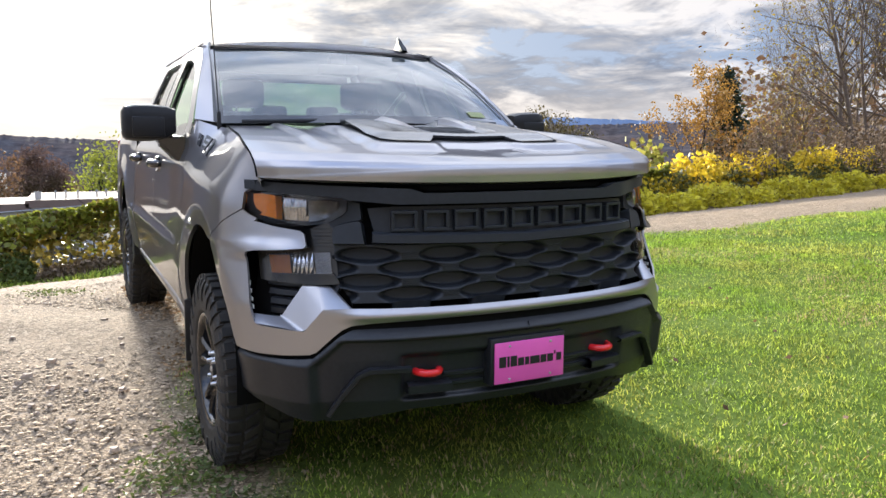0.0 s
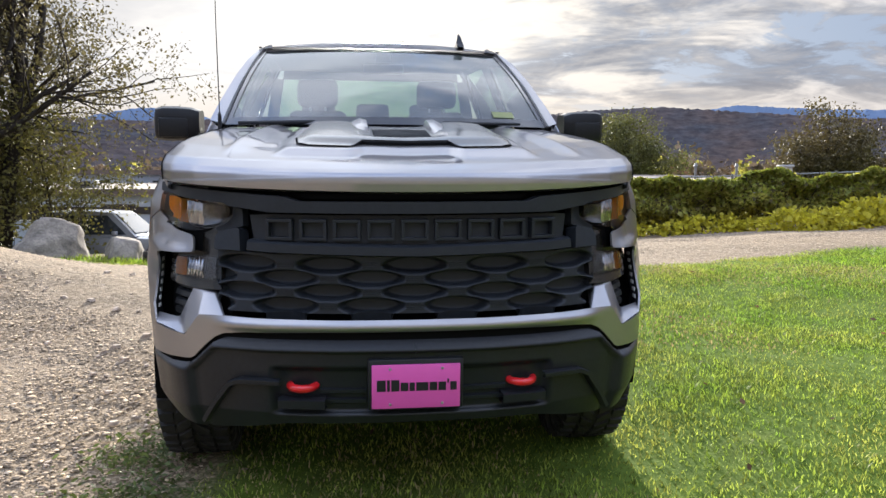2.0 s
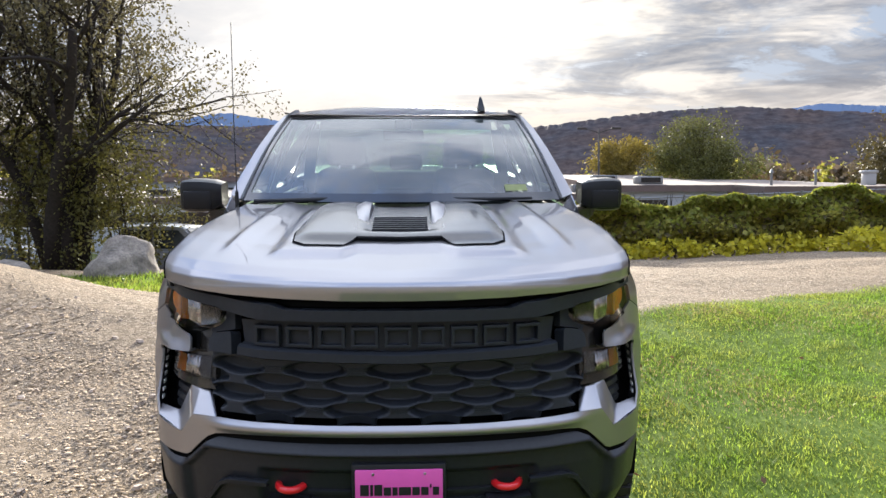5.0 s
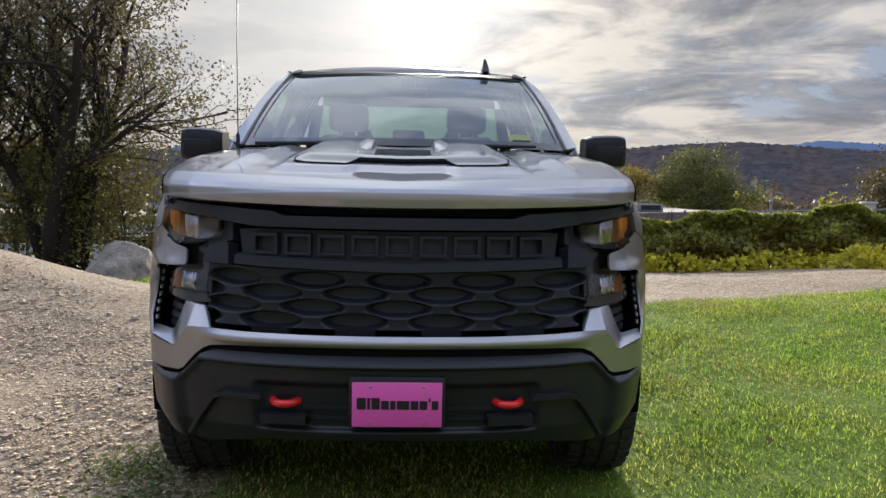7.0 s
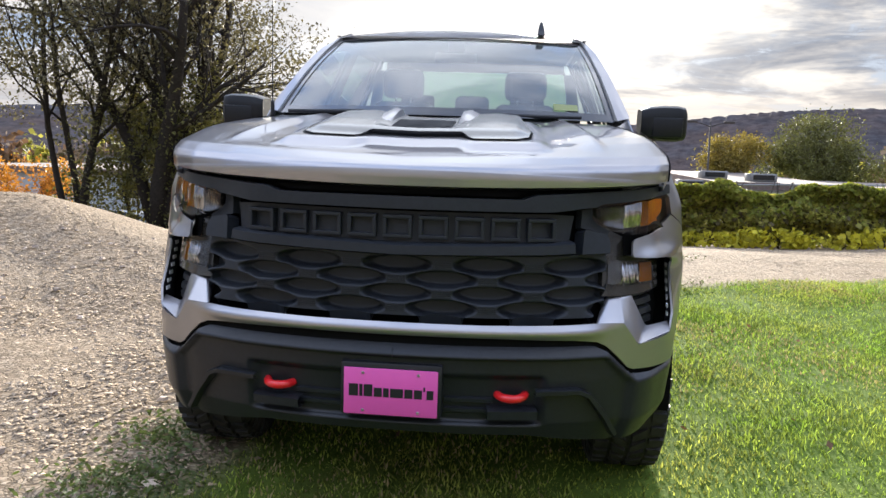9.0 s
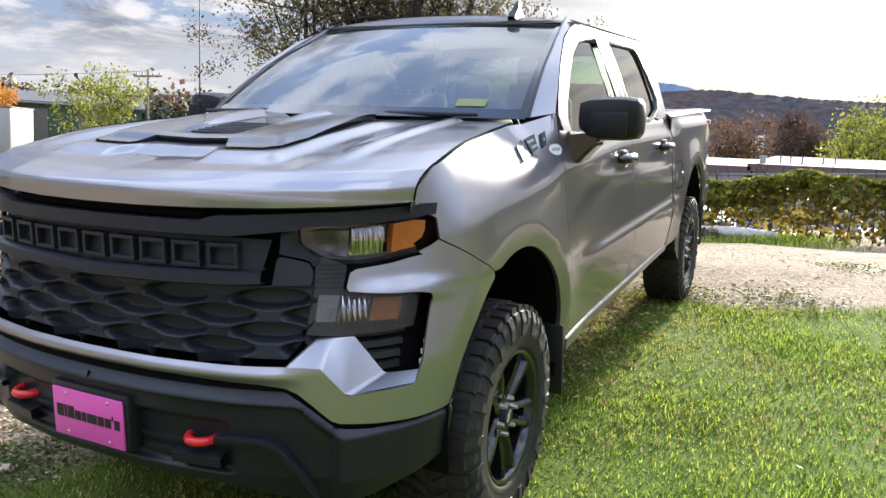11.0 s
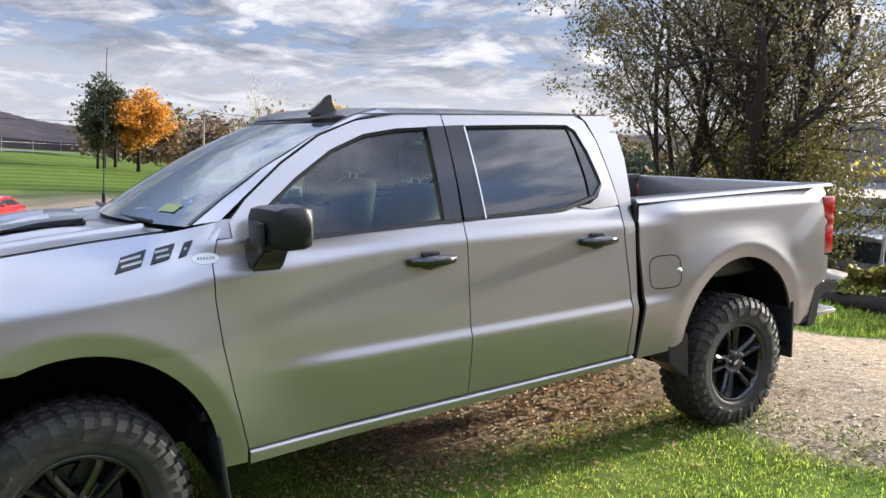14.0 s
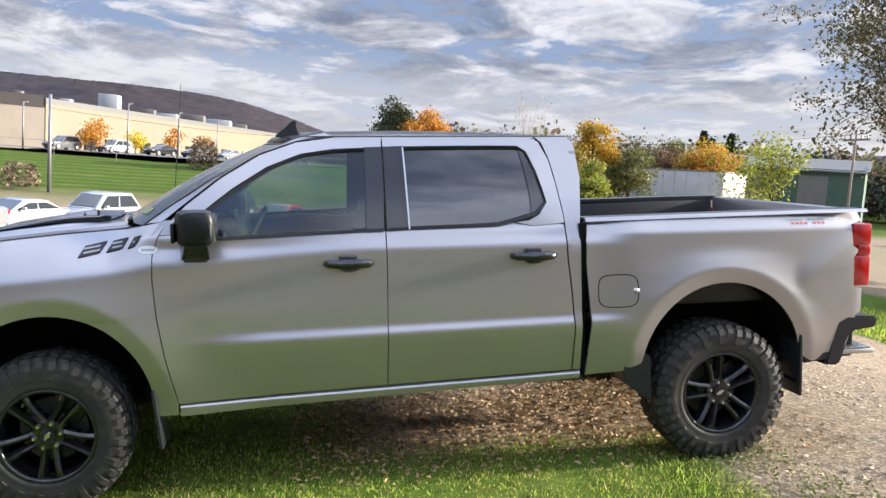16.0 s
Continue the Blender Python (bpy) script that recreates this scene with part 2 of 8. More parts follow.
def grass_amount(x, y):
    """1 on the lawn, 0 on gravel."""
    x, y = np.asarray(x, dtype=float), np.asarray(y, dtype=float)
    wob = 0.16 * noise2(x, y, 3.1, 1.0) + 0.08 * noise2(x, y, 9.0, 4.0)
    edge_y = 3.65 + 1.35 * nstep(0.9, 5.0, x) + 0.5 * nstep(6, 16, x)
    edge_x = -0.90 + 0.05 * y
    under = nstep(0.75, 0.30, x) * nstep(1.2, 1.9, y)
    lawn = nstep(-0.14, 0.14, edge_y - y + wob) * nstep(-0.14, 0.14, x - edge_x + wob) * (1 - under)
    lawn = lawn * nstep(-7.5, -6.8, y + wob) * nstep(13.0, 12.4, x + wob)
    from_y = 10.6 - 1.7 * nstep(0.5, -1.5, x)
    strip = nstep(0.0, 0.6, y - from_y + wob) * nstep(15.2, 14.0, y) * nstep(3.0, 1.0, x)
    bank = nstep(-47, -50, x + 2 * wob)
    far = nstep(40, 60, np.hypot(x, y)) * nstep(-46, -20, x) * nstep(12, 20, y)
    return np.clip(lawn + strip + bank + far, 0, 1)


def ground_material():
    m = bpy.data.materials.new("ground_soil_gravel_grass")
    m.use_nodes = True
    t = m.node_tree
    p = t.nodes["Principled BSDF"]
    vec = t.nodes.new("ShaderNodeTexCoord").outputs["Object"]
    att = t.nodes.new("ShaderNodeAttribute")
    att.attribute_name = "lawn"
    big = noise_node(t, vec, 0.45, 4.0, 0.6)
    mid = noise_node(t, vec, 5.0, 6.0, 0.7)
    vor = t.nodes.new("ShaderNodeTexVoronoi")
    vor.inputs["Scale"].default_value = 34.0
    vor.inputs["Randomness"].default_value = 1.0
    warp = nd(t, "ShaderNodeVectorMath")
    warp.operation = "ADD"
    t.links.new(vec, warp.inputs[0])
    wn = t.nodes.new("ShaderNodeTexNoise")
    wn.inputs["Scale"].default_value = 9.0
    t.links.new(vec, wn.inputs["Vector"])
    wsc = nd(t, "ShaderNodeVectorMath")
    wsc.operation = "SCALE"
    wsc.inputs["Scale"].default_value = 0.12
    t.links.new(wn.outputs["Color"], wsc.inputs[0])
    t.links.new(wsc.outputs[0], warp.inputs[1])
    t.links.new(warp.outputs[0], vor.inputs["Vector"])
    stone = ramp_node(t, vor.outputs["Color"], [(0.1, (0.165, 0.124, 0.082)), (0.5, (0.325, 0.248, 0.166)), (0.95, (0.48, 0.383, 0.272))])
    cell = t.nodes.new("ShaderNodeTexVoronoi")
    cell.feature = "DISTANCE_TO_EDGE"
    cell.inputs["Scale"].default_value = 34.0
    t.links.new(warp.outputs[0], cell.inputs["Vector"])
    grit = t.nodes.new("ShaderNodeTexVoronoi")
    grit.inputs["Scale"].default_value = 110.0
    t.links.new(warp.outputs[0], grit.inputs["Vector"])
    joint = ramp_node(t, cell.outputs["Distance"], [(0.02, 0.42), (0.16, 1.0)])
    stone = mix_node(t, 1.0, stone, joint, "MULTIPLY")
    dirt = mix_node(t, ramp_node(t, big, [(0.35, 0.0), (0.65, 1.0)]), (0.26, 0.194, 0.126), (0.335, 0.253, 0.168))
    dirt = mix_node(t, 1.0, dirt, ramp_node(t, grit.outputs["Color"], [(0.1, 0.62), (0.9, 1.35)]), "MULTIPLY")
    grav = mix_node(t, ramp_node(t, mid, [(0.32, 0.30), (0.55, 0.95)]), dirt, stone)
    turf = mix_node(t, ramp_node(t, mid, [(0.35, 0.0), (0.7, 1.0)]), (0.066, 0.108, 0.016), (0.128, 0.182, 0.030))
    turf = mix_node(t, ramp_node(t, big, [(0.55, 0.0), (0.8, 0.35)]), turf, (0.30, 0.27, 0.10))
    # mowing stripes on the far bank
    wave = t.nodes.new("ShaderNodeTexWave")
    wave.inputs["Scale"].default_value, wave.inputs["Distortion"].default_value, wave.inputs["Detail"].default_value = 0.09, 6.0, 1.0
    wave.inputs["Detail Scale"].default_value = 0.12
    t.links.new(vec, wave.inputs["Vector"])
    px = nd(t, "ShaderNodeSeparateXYZ", Vector=vec).outputs[0]
    west = math_node(t, "LESS_THAN", px, -44.0)
    striped = mix_node(t, 1.0, turf, ramp_node(t, wave.outputs["Fac"], [(0.35, (0.52, 0.56, 0.60)), (0.65, (0.80, 0.78, 0.75))]), "MULTIPLY")
    turf = mix_node(t, west, turf, striped)
    col = mix_node(t, att.outputs["Fac"], grav, turf)
    t.links.new(col, p.inputs["Base Color"])
    p.inputs["Roughness"].default_value = 0.92
    p.inputs["Specular IOR Level"].default_value = 0.05
    h = mix_node(t, 0.4, mix_node(t, 0.3, joint, grit.outputs["Distance"]), mid)
    b = nd(t, "ShaderNodeBump", Strength=0.7, Distance=0.012, Height=h)
    t.links.new(b.outputs[0], p.inputs["Normal"])
    return m


def axis_steps(lo, hi, near_lo, near_hi, fine, grow):
    out = list(np.arange(near_lo, near_hi + 1e-6, fine))
    s, v = fine, near_hi
    while v < hi:
        s *= grow
        v += s
        out.append(v)
    s, v = fine, near_lo
    while v > lo:
        s *= grow
        v -= s
        out.insert(0, v)
    return np.array(out)


def build_ground():
    xs = axis_steps(-4500, 4500, -9, 11, 0.16, 1.22)
    ys = axis_steps(-4500, 4500, -5, 15, 0.16, 1.22)
    X, Y = np.meshgrid(xs, ys)
    Z = ground_z(X, Y)
    g = 1 - grass_amount(X, Y)
    near = nstep(30, 10, np.hypot(X, Y - 3))
    Z = Z + near * g * (0.012 * noise2(X, Y, 7.0, 2.0) + 0.018 * noise2(X, Y, 2.3, 6.0))
    rut = np.exp(-((Y - 7.2 - 0.06 * X) / 0.28) ** 2) + np.exp(-((Y - 9.0 - 0.06 * X) / 0.28) ** 2)
    Z = Z - 0.05 * rut * nstep(2, 5, X)
    V = np.stack([X, Y, Z], -1).reshape(-1, 3)
    ny, nx = X.shape
    idx = np.arange(nx * ny).reshape(ny, nx)
    F = np.stack([idx[:-1, :-1], idx[:-1, 1:], idx[1:, 1:], idx[1:, :-1]], -1).reshape(-1, 4)
    me = bpy.data.meshes.new("ground")
    me.from_pydata(V.tolist(), [], F.tolist())
    a = me.attributes.new("lawn", "FLOAT", "POINT")
    a.data.foreach_set("value", grass_amount(X, Y).ravel().astype(np.float32))
    me.polygons.foreach_set("use_smooth", [True] * len(me.polygons))
    me.materials.append(ground_material())
    ob = new("ground", me)
    return tagged(ob, "sloping ground of pale gravel drive and mown green lawn", "ground", kind="structure")


ground = build_ground()


# ---- distance ----
hill_mat = material("wooded_hill", (0.058, 0.057, 0.064), 0.95, second=(0.088, 0.064, 0.056), second_scale=0.010, vary=0.55, scale=0.06, bump=0.6, bump_scale=0.09, spec=0.05)
dark_hill_mat = material("dark_wooded_ridge", (0.028, 0.027, 0.034), 0.95, second=(0.045, 0.036, 0.038), second_scale=0.008, vary=0.4, scale=0.05, spec=0.05)
# the blue base colour paints in the haze of distance
haze_hill_mat = material("haze_blue_hill", (0.12, 0.17, 0.26), 1.0, vary=0.15, scale=0.004, spec=0.05)


def ridge(name, dist, stops, mat, label, depth=500.0, rough=6.0, seed=1):
    """A range of hills seen from far: a crest given by bearing and elevation, with slopes before and behind."""
    rng = np.random.RandomState(seed)
    az = np.arange(stops[0][0], stops[-1][0] + 0.01, 0.2)
    el = np.interp(az, [s[0] for s in stops], [s[1] for s in stops])
    kern = np.hanning(15) / np.hanning(15).sum()
    el = np.convolve(np.pad(el, 7, "edge"), kern, "valid")
    rows = [(-depth + depth * 1.0 * k / 9, 0.12 + 0.88 * k / 9) for k in range(10)] + [(depth * 0.4, 0.55)]
    V, F = [], []
    soft = np.hanning(41) / np.hanning(41).sum()
    tiny = rng.rand(len(az)) - 0.5
    for j, (dd, k) in enumerate(rows):
        wave = np.convolve(rng.rand(len(az) + 40) - 0.5, soft, "valid") * 4
        for i, a in enumerate(az):
            d = dist + dd
            h = dist * math.tan(radians(el[i])) * k * (1 + 0.10 * wave[i] * (0 < j < 9) * (1 - j / 10)) + tiny[i] * rough * (j == 9)
            if j == 0:
                h = -60
            V.append((d * math.sin(radians(a)), d * math.cos(radians(a)), h + 1.3))
    n = len(az)
    for j in range(len(rows) - 1):
        for i in range(n - 1):
            F.append((j * n + i, j * n + i + 1, (j + 1) * n + i + 1, (j + 1) * n + i))
    return tagged(mpart(name, V, F, mat), label, "hill", kind="structure")


ridge("hill", 1500, [(-75, 1.0), (-60, 2.2), (-45, 3.2), (-30, 4.6), (-20, 5.0), (-12, 5.0), (-8, 5.3), (-2, 4.8), (4, 4.5), (11, 5.25), (17, 5.9), (22.6, 6.1), (28, 5.6), (36, 4.8), (44, 4.6), (60, 4.3), (85, 3.5), (110, 2.5)], hill_mat, "long wooded hill in late autumn browns", 330, 3, 3)
ridge("hill", 1300, [(-150, 3.5), (-125, 4.2), (-107, 4.25), (-101, 4.27), (-97, 4.1), (-94, 3.76), (-91, 3.0), (-88.5, 2.2), (-86, 1.7), (-82, 1.4), (-74, 1.1), (-66, 1.2), (-58, 1.0)], dark_hill_mat, "wooded ridge running down to the valley behind the factory", 250, 1.2, 5)
ridge("hill", 3600, [(-22, 3.6), (-17, 5.2), (-13.5, 5.95), (-10, 5.5), (-4, 4.2), (10, 4.0), (20, 4.6), (25, 5.6), (28, 6.05), (31, 5.7), (38, 5.2), (44, 4.6), (55, 3.9)], haze_hill_mat, "distant mountain tinted blue for haze", 900, 5, 8)

# ---- truck: materials ----
def glass_material(name, tint, ior=1.45, rough=0.0, sky_film=0.0):
    m = bpy.data.materials.new(name)
    m.use_nodes = True
    t = m.node_tree
    t.nodes.clear()
    tr = nd(t, "ShaderNodeBsdfTransparent", Color=(*tint, 1))
    gl = nd(t, "ShaderNodeBsdfGlossy", Roughness=rough)
    fr = nd(t, "ShaderNodeFresnel", IOR=ior)
    mx = t.nodes.new("ShaderNodeMixShader")
    t.links.new(fr.outputs[0], mx.inputs[0])
    t.links.new(tr.outputs[0], mx.inputs[1])
    t.links.new(gl.outputs[0], mx.inputs[2])
    out = t.nodes.new("ShaderNodeOutputMaterial")
    top = mx
    if sky_film:
        # a thin uneven pale film, painted in for sky reflected in the glass
        film = nd(t, "ShaderNodeBsdfDiffuse", Color=(0.55, 0.62, 0.60, 1))
        vec = t.nodes.new("ShaderNodeTexCoord").outputs["Object"]
        amount = ramp_node(t, noise_node(t, vec, 3.0, 4.0, 0.6), [(0.3, sky_film * 0.7), (0.7, sky_film * 1.3)])
        top = t.nodes.new("ShaderNodeMixShader")
        t.links.new(amount, top.inputs[0])
        t.links.new(mx.outputs[0], top.inputs[1])
        t.links.new(film.outputs[0], top.inputs[2])
    t.links.new(top.outputs[0], out.inputs[0])
    return m


paint = material("metallic_grey_paint", (0.360, 0.350, 0.358), 0.34, 0.84, vary=0.06, scale=900.0, coat=0.8)
paint.node_tree.nodes["Principled BSDF"].inputs["Specular Tint"].default_value = (0.24, 0.24, 0.26, 1)
trim_black = material("textured_black_plastic", (0.015, 0.0165, 0.0195), 0.34, vary=0.25, scale=60.0, bump=0.08, bump_scale=700.0, spec=0.35)
mirror_black = material("grained_black_mirror_cap", (0.008, 0.009, 0.011), 0.42, vary=0.15, scale=60.0, bump=0.06, bump_scale=700.0, spec=0.3)
gloss_black = material("gloss_black", (0.006, 0.006, 0.007), 0.12, coat=0.6, vary=0.2, scale=30.0)
grille_black = material("matt_black_grille", (0.018, 0.021, 0.026), 0.46, vary=0.2, scale=50.0, spec=0.30)
bezel_grey = material("dark_grey_hood_bezel", (0.016, 0.0165, 0.019), 0.17, 0.0, vary=0.1, scale=200.0, coat=0.15, spec=0.5)
# near-black for hidden insides and for shade put into gaps and recesses
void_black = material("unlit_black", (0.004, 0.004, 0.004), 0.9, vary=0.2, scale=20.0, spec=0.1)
rubber = material("tyre_rubber", (0.017, 0.0165, 0.016), 0.62, vary=0.35, scale=25.0, second=(0.030, 0.028, 0.025), second_scale=6.0, bump=0.15, bump_scale=180.0, spec=0.35)
rim_black = material("gloss_black_wheel", (0.008, 0.008, 0.009), 0.07, coat=0.35, vary=0.2, scale=20.0, spec=0.45)
chrome = material("chrome", (0.85, 0.85, 0.87), 0.08, 1.0, vary=0.04, scale=30.0)
lamp_chrome = material("lamp_reflector", (0.55, 0.55, 0.57), 0.16, 1.0, vary=0.45, scale=70.0)
lamp_grey = material("satin_lamp_bowl", (0.16, 0.16, 0.163), 0.26, 0.95, vary=0.4, scale=45.0, bump=0.4, bump_scale=60.0)
smoked = material("smoked_lens", (0.022, 0.020, 0.017), 0.18, coat=0.2, vary=0.2, scale=40.0)
disc_grey = material("dull_brake_disc", (0.10, 0.10, 0.10), 0.5, 0.8, vary=0.2, scale=40.0)
nut_steel = material("bright_wheel_nut", (0.72, 0.72, 0.73), 0.28, 1.0, vary=0.05, scale=60.0)
steel = material("brushed_steel", (0.5, 0.5, 0.5), 0.35, 1.0, vary=0.1, scale=80.0)
amber = material("amber_lens", (0.85, 0.27, 0.02), 0.12, coat=0.8, vary=0.12, scale=60.0, bump=0.25, bump_scale=160.0)
amber_dull = material("dull_amber_lens", (0.30, 0.105, 0.018), 0.2, coat=0.4, vary=0.15, scale=60.0)
red_lens = material("red_lens", (0.32, 0.006, 0.009), 0.15, coat=0.8, vary=0.15, scale=30.0)
red_hook = material("red_painted_steel", (0.70, 0.015, 0.02), 0.3, coat=0.4, vary=0.08, scale=40.0)
pink = material("pink_plate", (0.75, 0.10, 0.42), 0.38, vary=0.04, scale=12.0, coat=0.2)
ink = material("black_print", (0.01, 0.01, 0.012), 0.5, vary=0.1, scale=40.0)
white_print = material("white_vinyl", (0.75, 0.76, 0.77), 0.45, vary=0.04, scale=40.0)
sticker_green = material("inspection_sticker", (0.21, 0.24, 0.075), 0.5, vary=0.08, scale=30.0)
seat_cloth = material("dark_cloth", (0.022, 0.022, 0.024), 0.85, vary=0.2, scale=120.0, bump=0.2, bump_scale=300.0)
dash_black = material("dash_plastic", (0.018, 0.018, 0.019), 0.6, vary=0.2, scale=60.0, bump=0.1, bump_scale=400.0)
decal_red = material("red_decal", (0.45, 0.06, 0.08), 0.4, vary=0.1, scale=60.0)
decal_grey = material("grey_decal", (0.30, 0.30, 0.31), 0.4, vary=0.1, scale=60.0)
wind_glass = glass_material("windscreen_glass", (0.33, 0.41, 0.375), 2.3, 0.0, sky_film=0.08)
side_glass = glass_material("side_glass", (0.58, 0.69, 0.62), 1.75)
rear_glass = glass_material("rear_glass", (0.66, 0.80, 0.66), 1.45)
dark_glass = glass_material("privacy_glass", (0.05, 0.055, 0.055), 2.0)
lens_glass = glass_material("clear_lens", (0.93, 0.93, 0.93), 1.4)

# ---- truck: body surface ----
# Its own axes: x to the driver's side, y rearwards from the front axle, z up from the tyres' contact.
PLAN = [(0, -0.978), (0.15, -0.974), (0.3, -0.962), (0.5, -0.926), (0.65, -0.876), (0.75, -0.828), (0.86, -0.735), (0.94, -0.62), (0.982, -0.48), (1.0, -0.30), (1.003, 0.0), (1.003, 1.0), (1.003, 2.0), (1.003, 3.0), (1.002, 3.8), (0.992, 4.3), (0.972, 4.62), (0.94, 4.73)]


def dense_plan():
    P = [Vector((x, y)) for x, y in PLAN]
    pts = []
    for i in range(len(P) - 1):
        a = P[i - 1] if i else Vector((-P[1].x, P[1].y))
        b, c = P[i], P[i + 1]
        d = P[i + 2] if i + 2 < len(P) else c + (c - b)
        n = max(4, int((c - b).length / 0.01))
        for k in range(n):
            t = k / n
            pts.append(0.5 * ((2 * b) + (c - a) * t + (2 * a - 5 * b + 4 * c - d) * t * t + (3 * b - 3 * c + d - a) * t ** 3))
    pts.append(P[-1])
    A = np.array([(p.x, p.y) for p in pts])
    s = np.concatenate([[0], np.cumsum(np.hypot(*np.diff(A, axis=0).T))])
    return A, s


PA, PS = dense_plan()
TAN = np.gradient(PA, axis=0)
TAN /= np.linalg.norm(TAN, axis=1)[:, None]
i_front = int(np.argmax(PA[:, 1] > -0.3))


def ux(x):
    """Arc length at which the front outline reaches x."""
    return float(np.interp(x, PA[:i_front, 0], PS[:i_front]))


def uy(y):
    """Arc length at which the outline reaches y, on the side."""
    return float(np.interp(y, PA[:, 1], PS))


def fx(x, z):
    return (ux(x), z)


def fy(y, z):
    return (uy(y), z)


ARCHES = ((0.02, 0.52, 0.515), (3.757, 0.566, 0.512))
HOOD_EDGE = [(-0.58, 1.258, 0.90), (-0.573, 1.295, 0.904), (-0.552, 1.320, 0.906), (-0.496, 1.347, 0.905), (-0.3, 1.392, 0.888), (-0.177, 1.411, 0.872), (0.1, 1.436, 0.84), (0.351, 1.452, 0.805), (0.42, 1.458, 0.80)]
DOOR_Z = [0.40, 0.53, 0.60, 0.70, 0.80, 0.852, 0.862, 0.894, 0.906, 1.0, 1.15, 1.27, 1.315, 1.335, 1.38, 1.42, 1.48, 1.54]
DOOR_X = [-0.055, -0.035, -0.022, -0.006, 0.009, 0.0135, 0.0115, -0.001, -0.004, -0.0105, -0.0225, -0.0305, -0.0325, -0.0365, -0.054, -0.067, -0.100, -0.13]
PLAIN_X = [-0.03, -0.022, -0.016, -0.008, -0.002, 0.0, 0.0, 0.0, 0.0, -0.003, -0.011, -0.017, -0.019, -0.023, -0.042, -0.062, -0.095, -0.13]
BOX_X = [-0.03, -0.022, -0.016, -0.008, -0.002, 0.0, 0.0, 0.0, 0.0, -0.001, -0.010, -0.020, -0.024, -0.0255, -0.029, -0.048, -0.077, -0.11]


def profile(z, xs):
    return float((np.interp(z - 0.005, DOOR_Z, xs) + np.interp(z, DOOR_Z, xs) + np.interp(z + 0.005, DOOR_Z, xs)) / 3)


def depth(u, z):
    """How far the skin stands outside the plan outline."""
    yb = float(np.interp(u, PS, PA[:, 1]))
    xb = float(np.interp(u, PS, PA[:, 0]))
    ws = sstep(-0.62, -0.38, yb)
    lift = 0.012 * (yb - 1.0)
    crease = sstep(0.62, 1.15, yb) * (1 - sstep(2.95, 3.25, yb))
    zz = z - lift * (1 - abs(z - 0.88) / 0.5 if abs(z - 0.88) < 0.5 else 0)
    rise = 0.05 * (1 - sstep(0.6, 1.7, yb)) * sstep(1.0, 1.2, z) * (1 - sstep(1.34, 1.42, z))
    wb = sstep(2.88, 2.93, yb)
    plain = (1 - wb) * profile(z + rise, PLAIN_X) + wb * profile(z, BOX_X)
    side = (1 - crease) * plain + crease * profile(zz + rise, DOOR_X)
    wf = 1 - sstep(0.30, 0.62, yb)
    if wf > 0:
        zh = float(np.interp(yb, [h[0] for h in HOOD_EDGE], [h[1] for h in HOOD_EDGE]))
        xh = float(np.interp(yb, [h[0] for h in HOOD_EDGE], [h[2] for h in HOOD_EDGE]))
        t = min(1.15, max(0.0, (z - (zh - 0.215)) / 0.215))
        side = (1 - wf) * side + wf * (min(0.0, profile(z, PLAIN_X) * (z < 1.0)) - (xb - xh) * (0.14 * min(1.0, max(0.0, (z - 0.88) / max(0.05, zh - 0.88))) + 0.86 * t ** 1.35))
    zf = max(0.0, z - 0.80)
    core = 1 - sstep(0.45, 0.72, xb)
    front = -(0.27 * min(zf, 0.32) + 0.1 * max(0.0, zf - 0.32)) * (1 - 0.62 * core) - 0.10 * max(0.0, 0.62 - z)
    flare = 0.0
    for yw, zw, r0 in ARCHES:
        r = math.hypot(yb - yw, (z - zw))
        lip = 0.085
        ang = math.atan2(z - zw, yb - yw)
        edge = 0.35 + 0.65 * sstep(2.7, 1.9, ang) if yw > 2 else 0.4
        if r < r0 + lip:
            f = 0.022 - 0.14 * (r0 + lip - r)
        else:
            k = max(0.0, 1 - (r - r0 - lip) / 0.24)
            f = 0.022 * ((1 - edge) * k + edge * k ** 2.4)
        flare = max(flare, f * sstep(0.45, 0.75, z) * (1 - sstep(1.2, 1.32, z)))
    # haunch running from the rear arch up to the tail lamp
    haunch = 0.0
    if yb > 4.05:
        h = z - (1.06 + 0.62 * (yb - 4.24))
        haunch = 0.014 * sstep(4.05, 4.35, yb) * max(0.0, 1 - (h / 0.13 if h > 0 else -h / 0.30))
    return ws * float(side) + (1 - ws) * front + max(flare, haunch) * ws


def skin(u, z, off=0.0):
    x, y = float(np.interp(u, PS, PA[:, 0])), float(np.interp(u, PS, PA[:, 1]))
    tx, ty = float(np.interp(u, PS, TAN[:, 0])), float(np.interp(u, PS, TAN[:, 1]))
    k = math.hypot(tx, ty)
    d = depth(u, z) + off
    return Vector((x + ty / k * d, y - tx / k * d, z))


@functools.lru_cache(maxsize=None)
def front_row(z):
    us = np.linspace(0.0, PS[i_front], 50)
    return us, [skin(float(u), z).x for u in us]


def fa(x, z):
    """The skin's own coordinates of a point of the front at the true distance x from the middle."""
    us, xs = front_row(round(z, 3))
    return (float(np.interp(x, xs, us)), z)


def clip_poly(poly, axis, v, keep_above):
    out = []
    n = len(poly)
    for i in range(n):
        a, b = poly[i], poly[(i + 1) % n]
        ia = a[axis] >= v if keep_above else a[axis] <= v
        ib = b[axis] >= v if keep_above else b[axis] <= v
        if ia:
            out.append(a)
        if ia != ib:
            t = (v - a[axis]) / (b[axis] - a[axis])
            out.append((a[0] + (b[0] - a[0]) * t, a[1] + (b[1] - a[1]) * t))
    return out


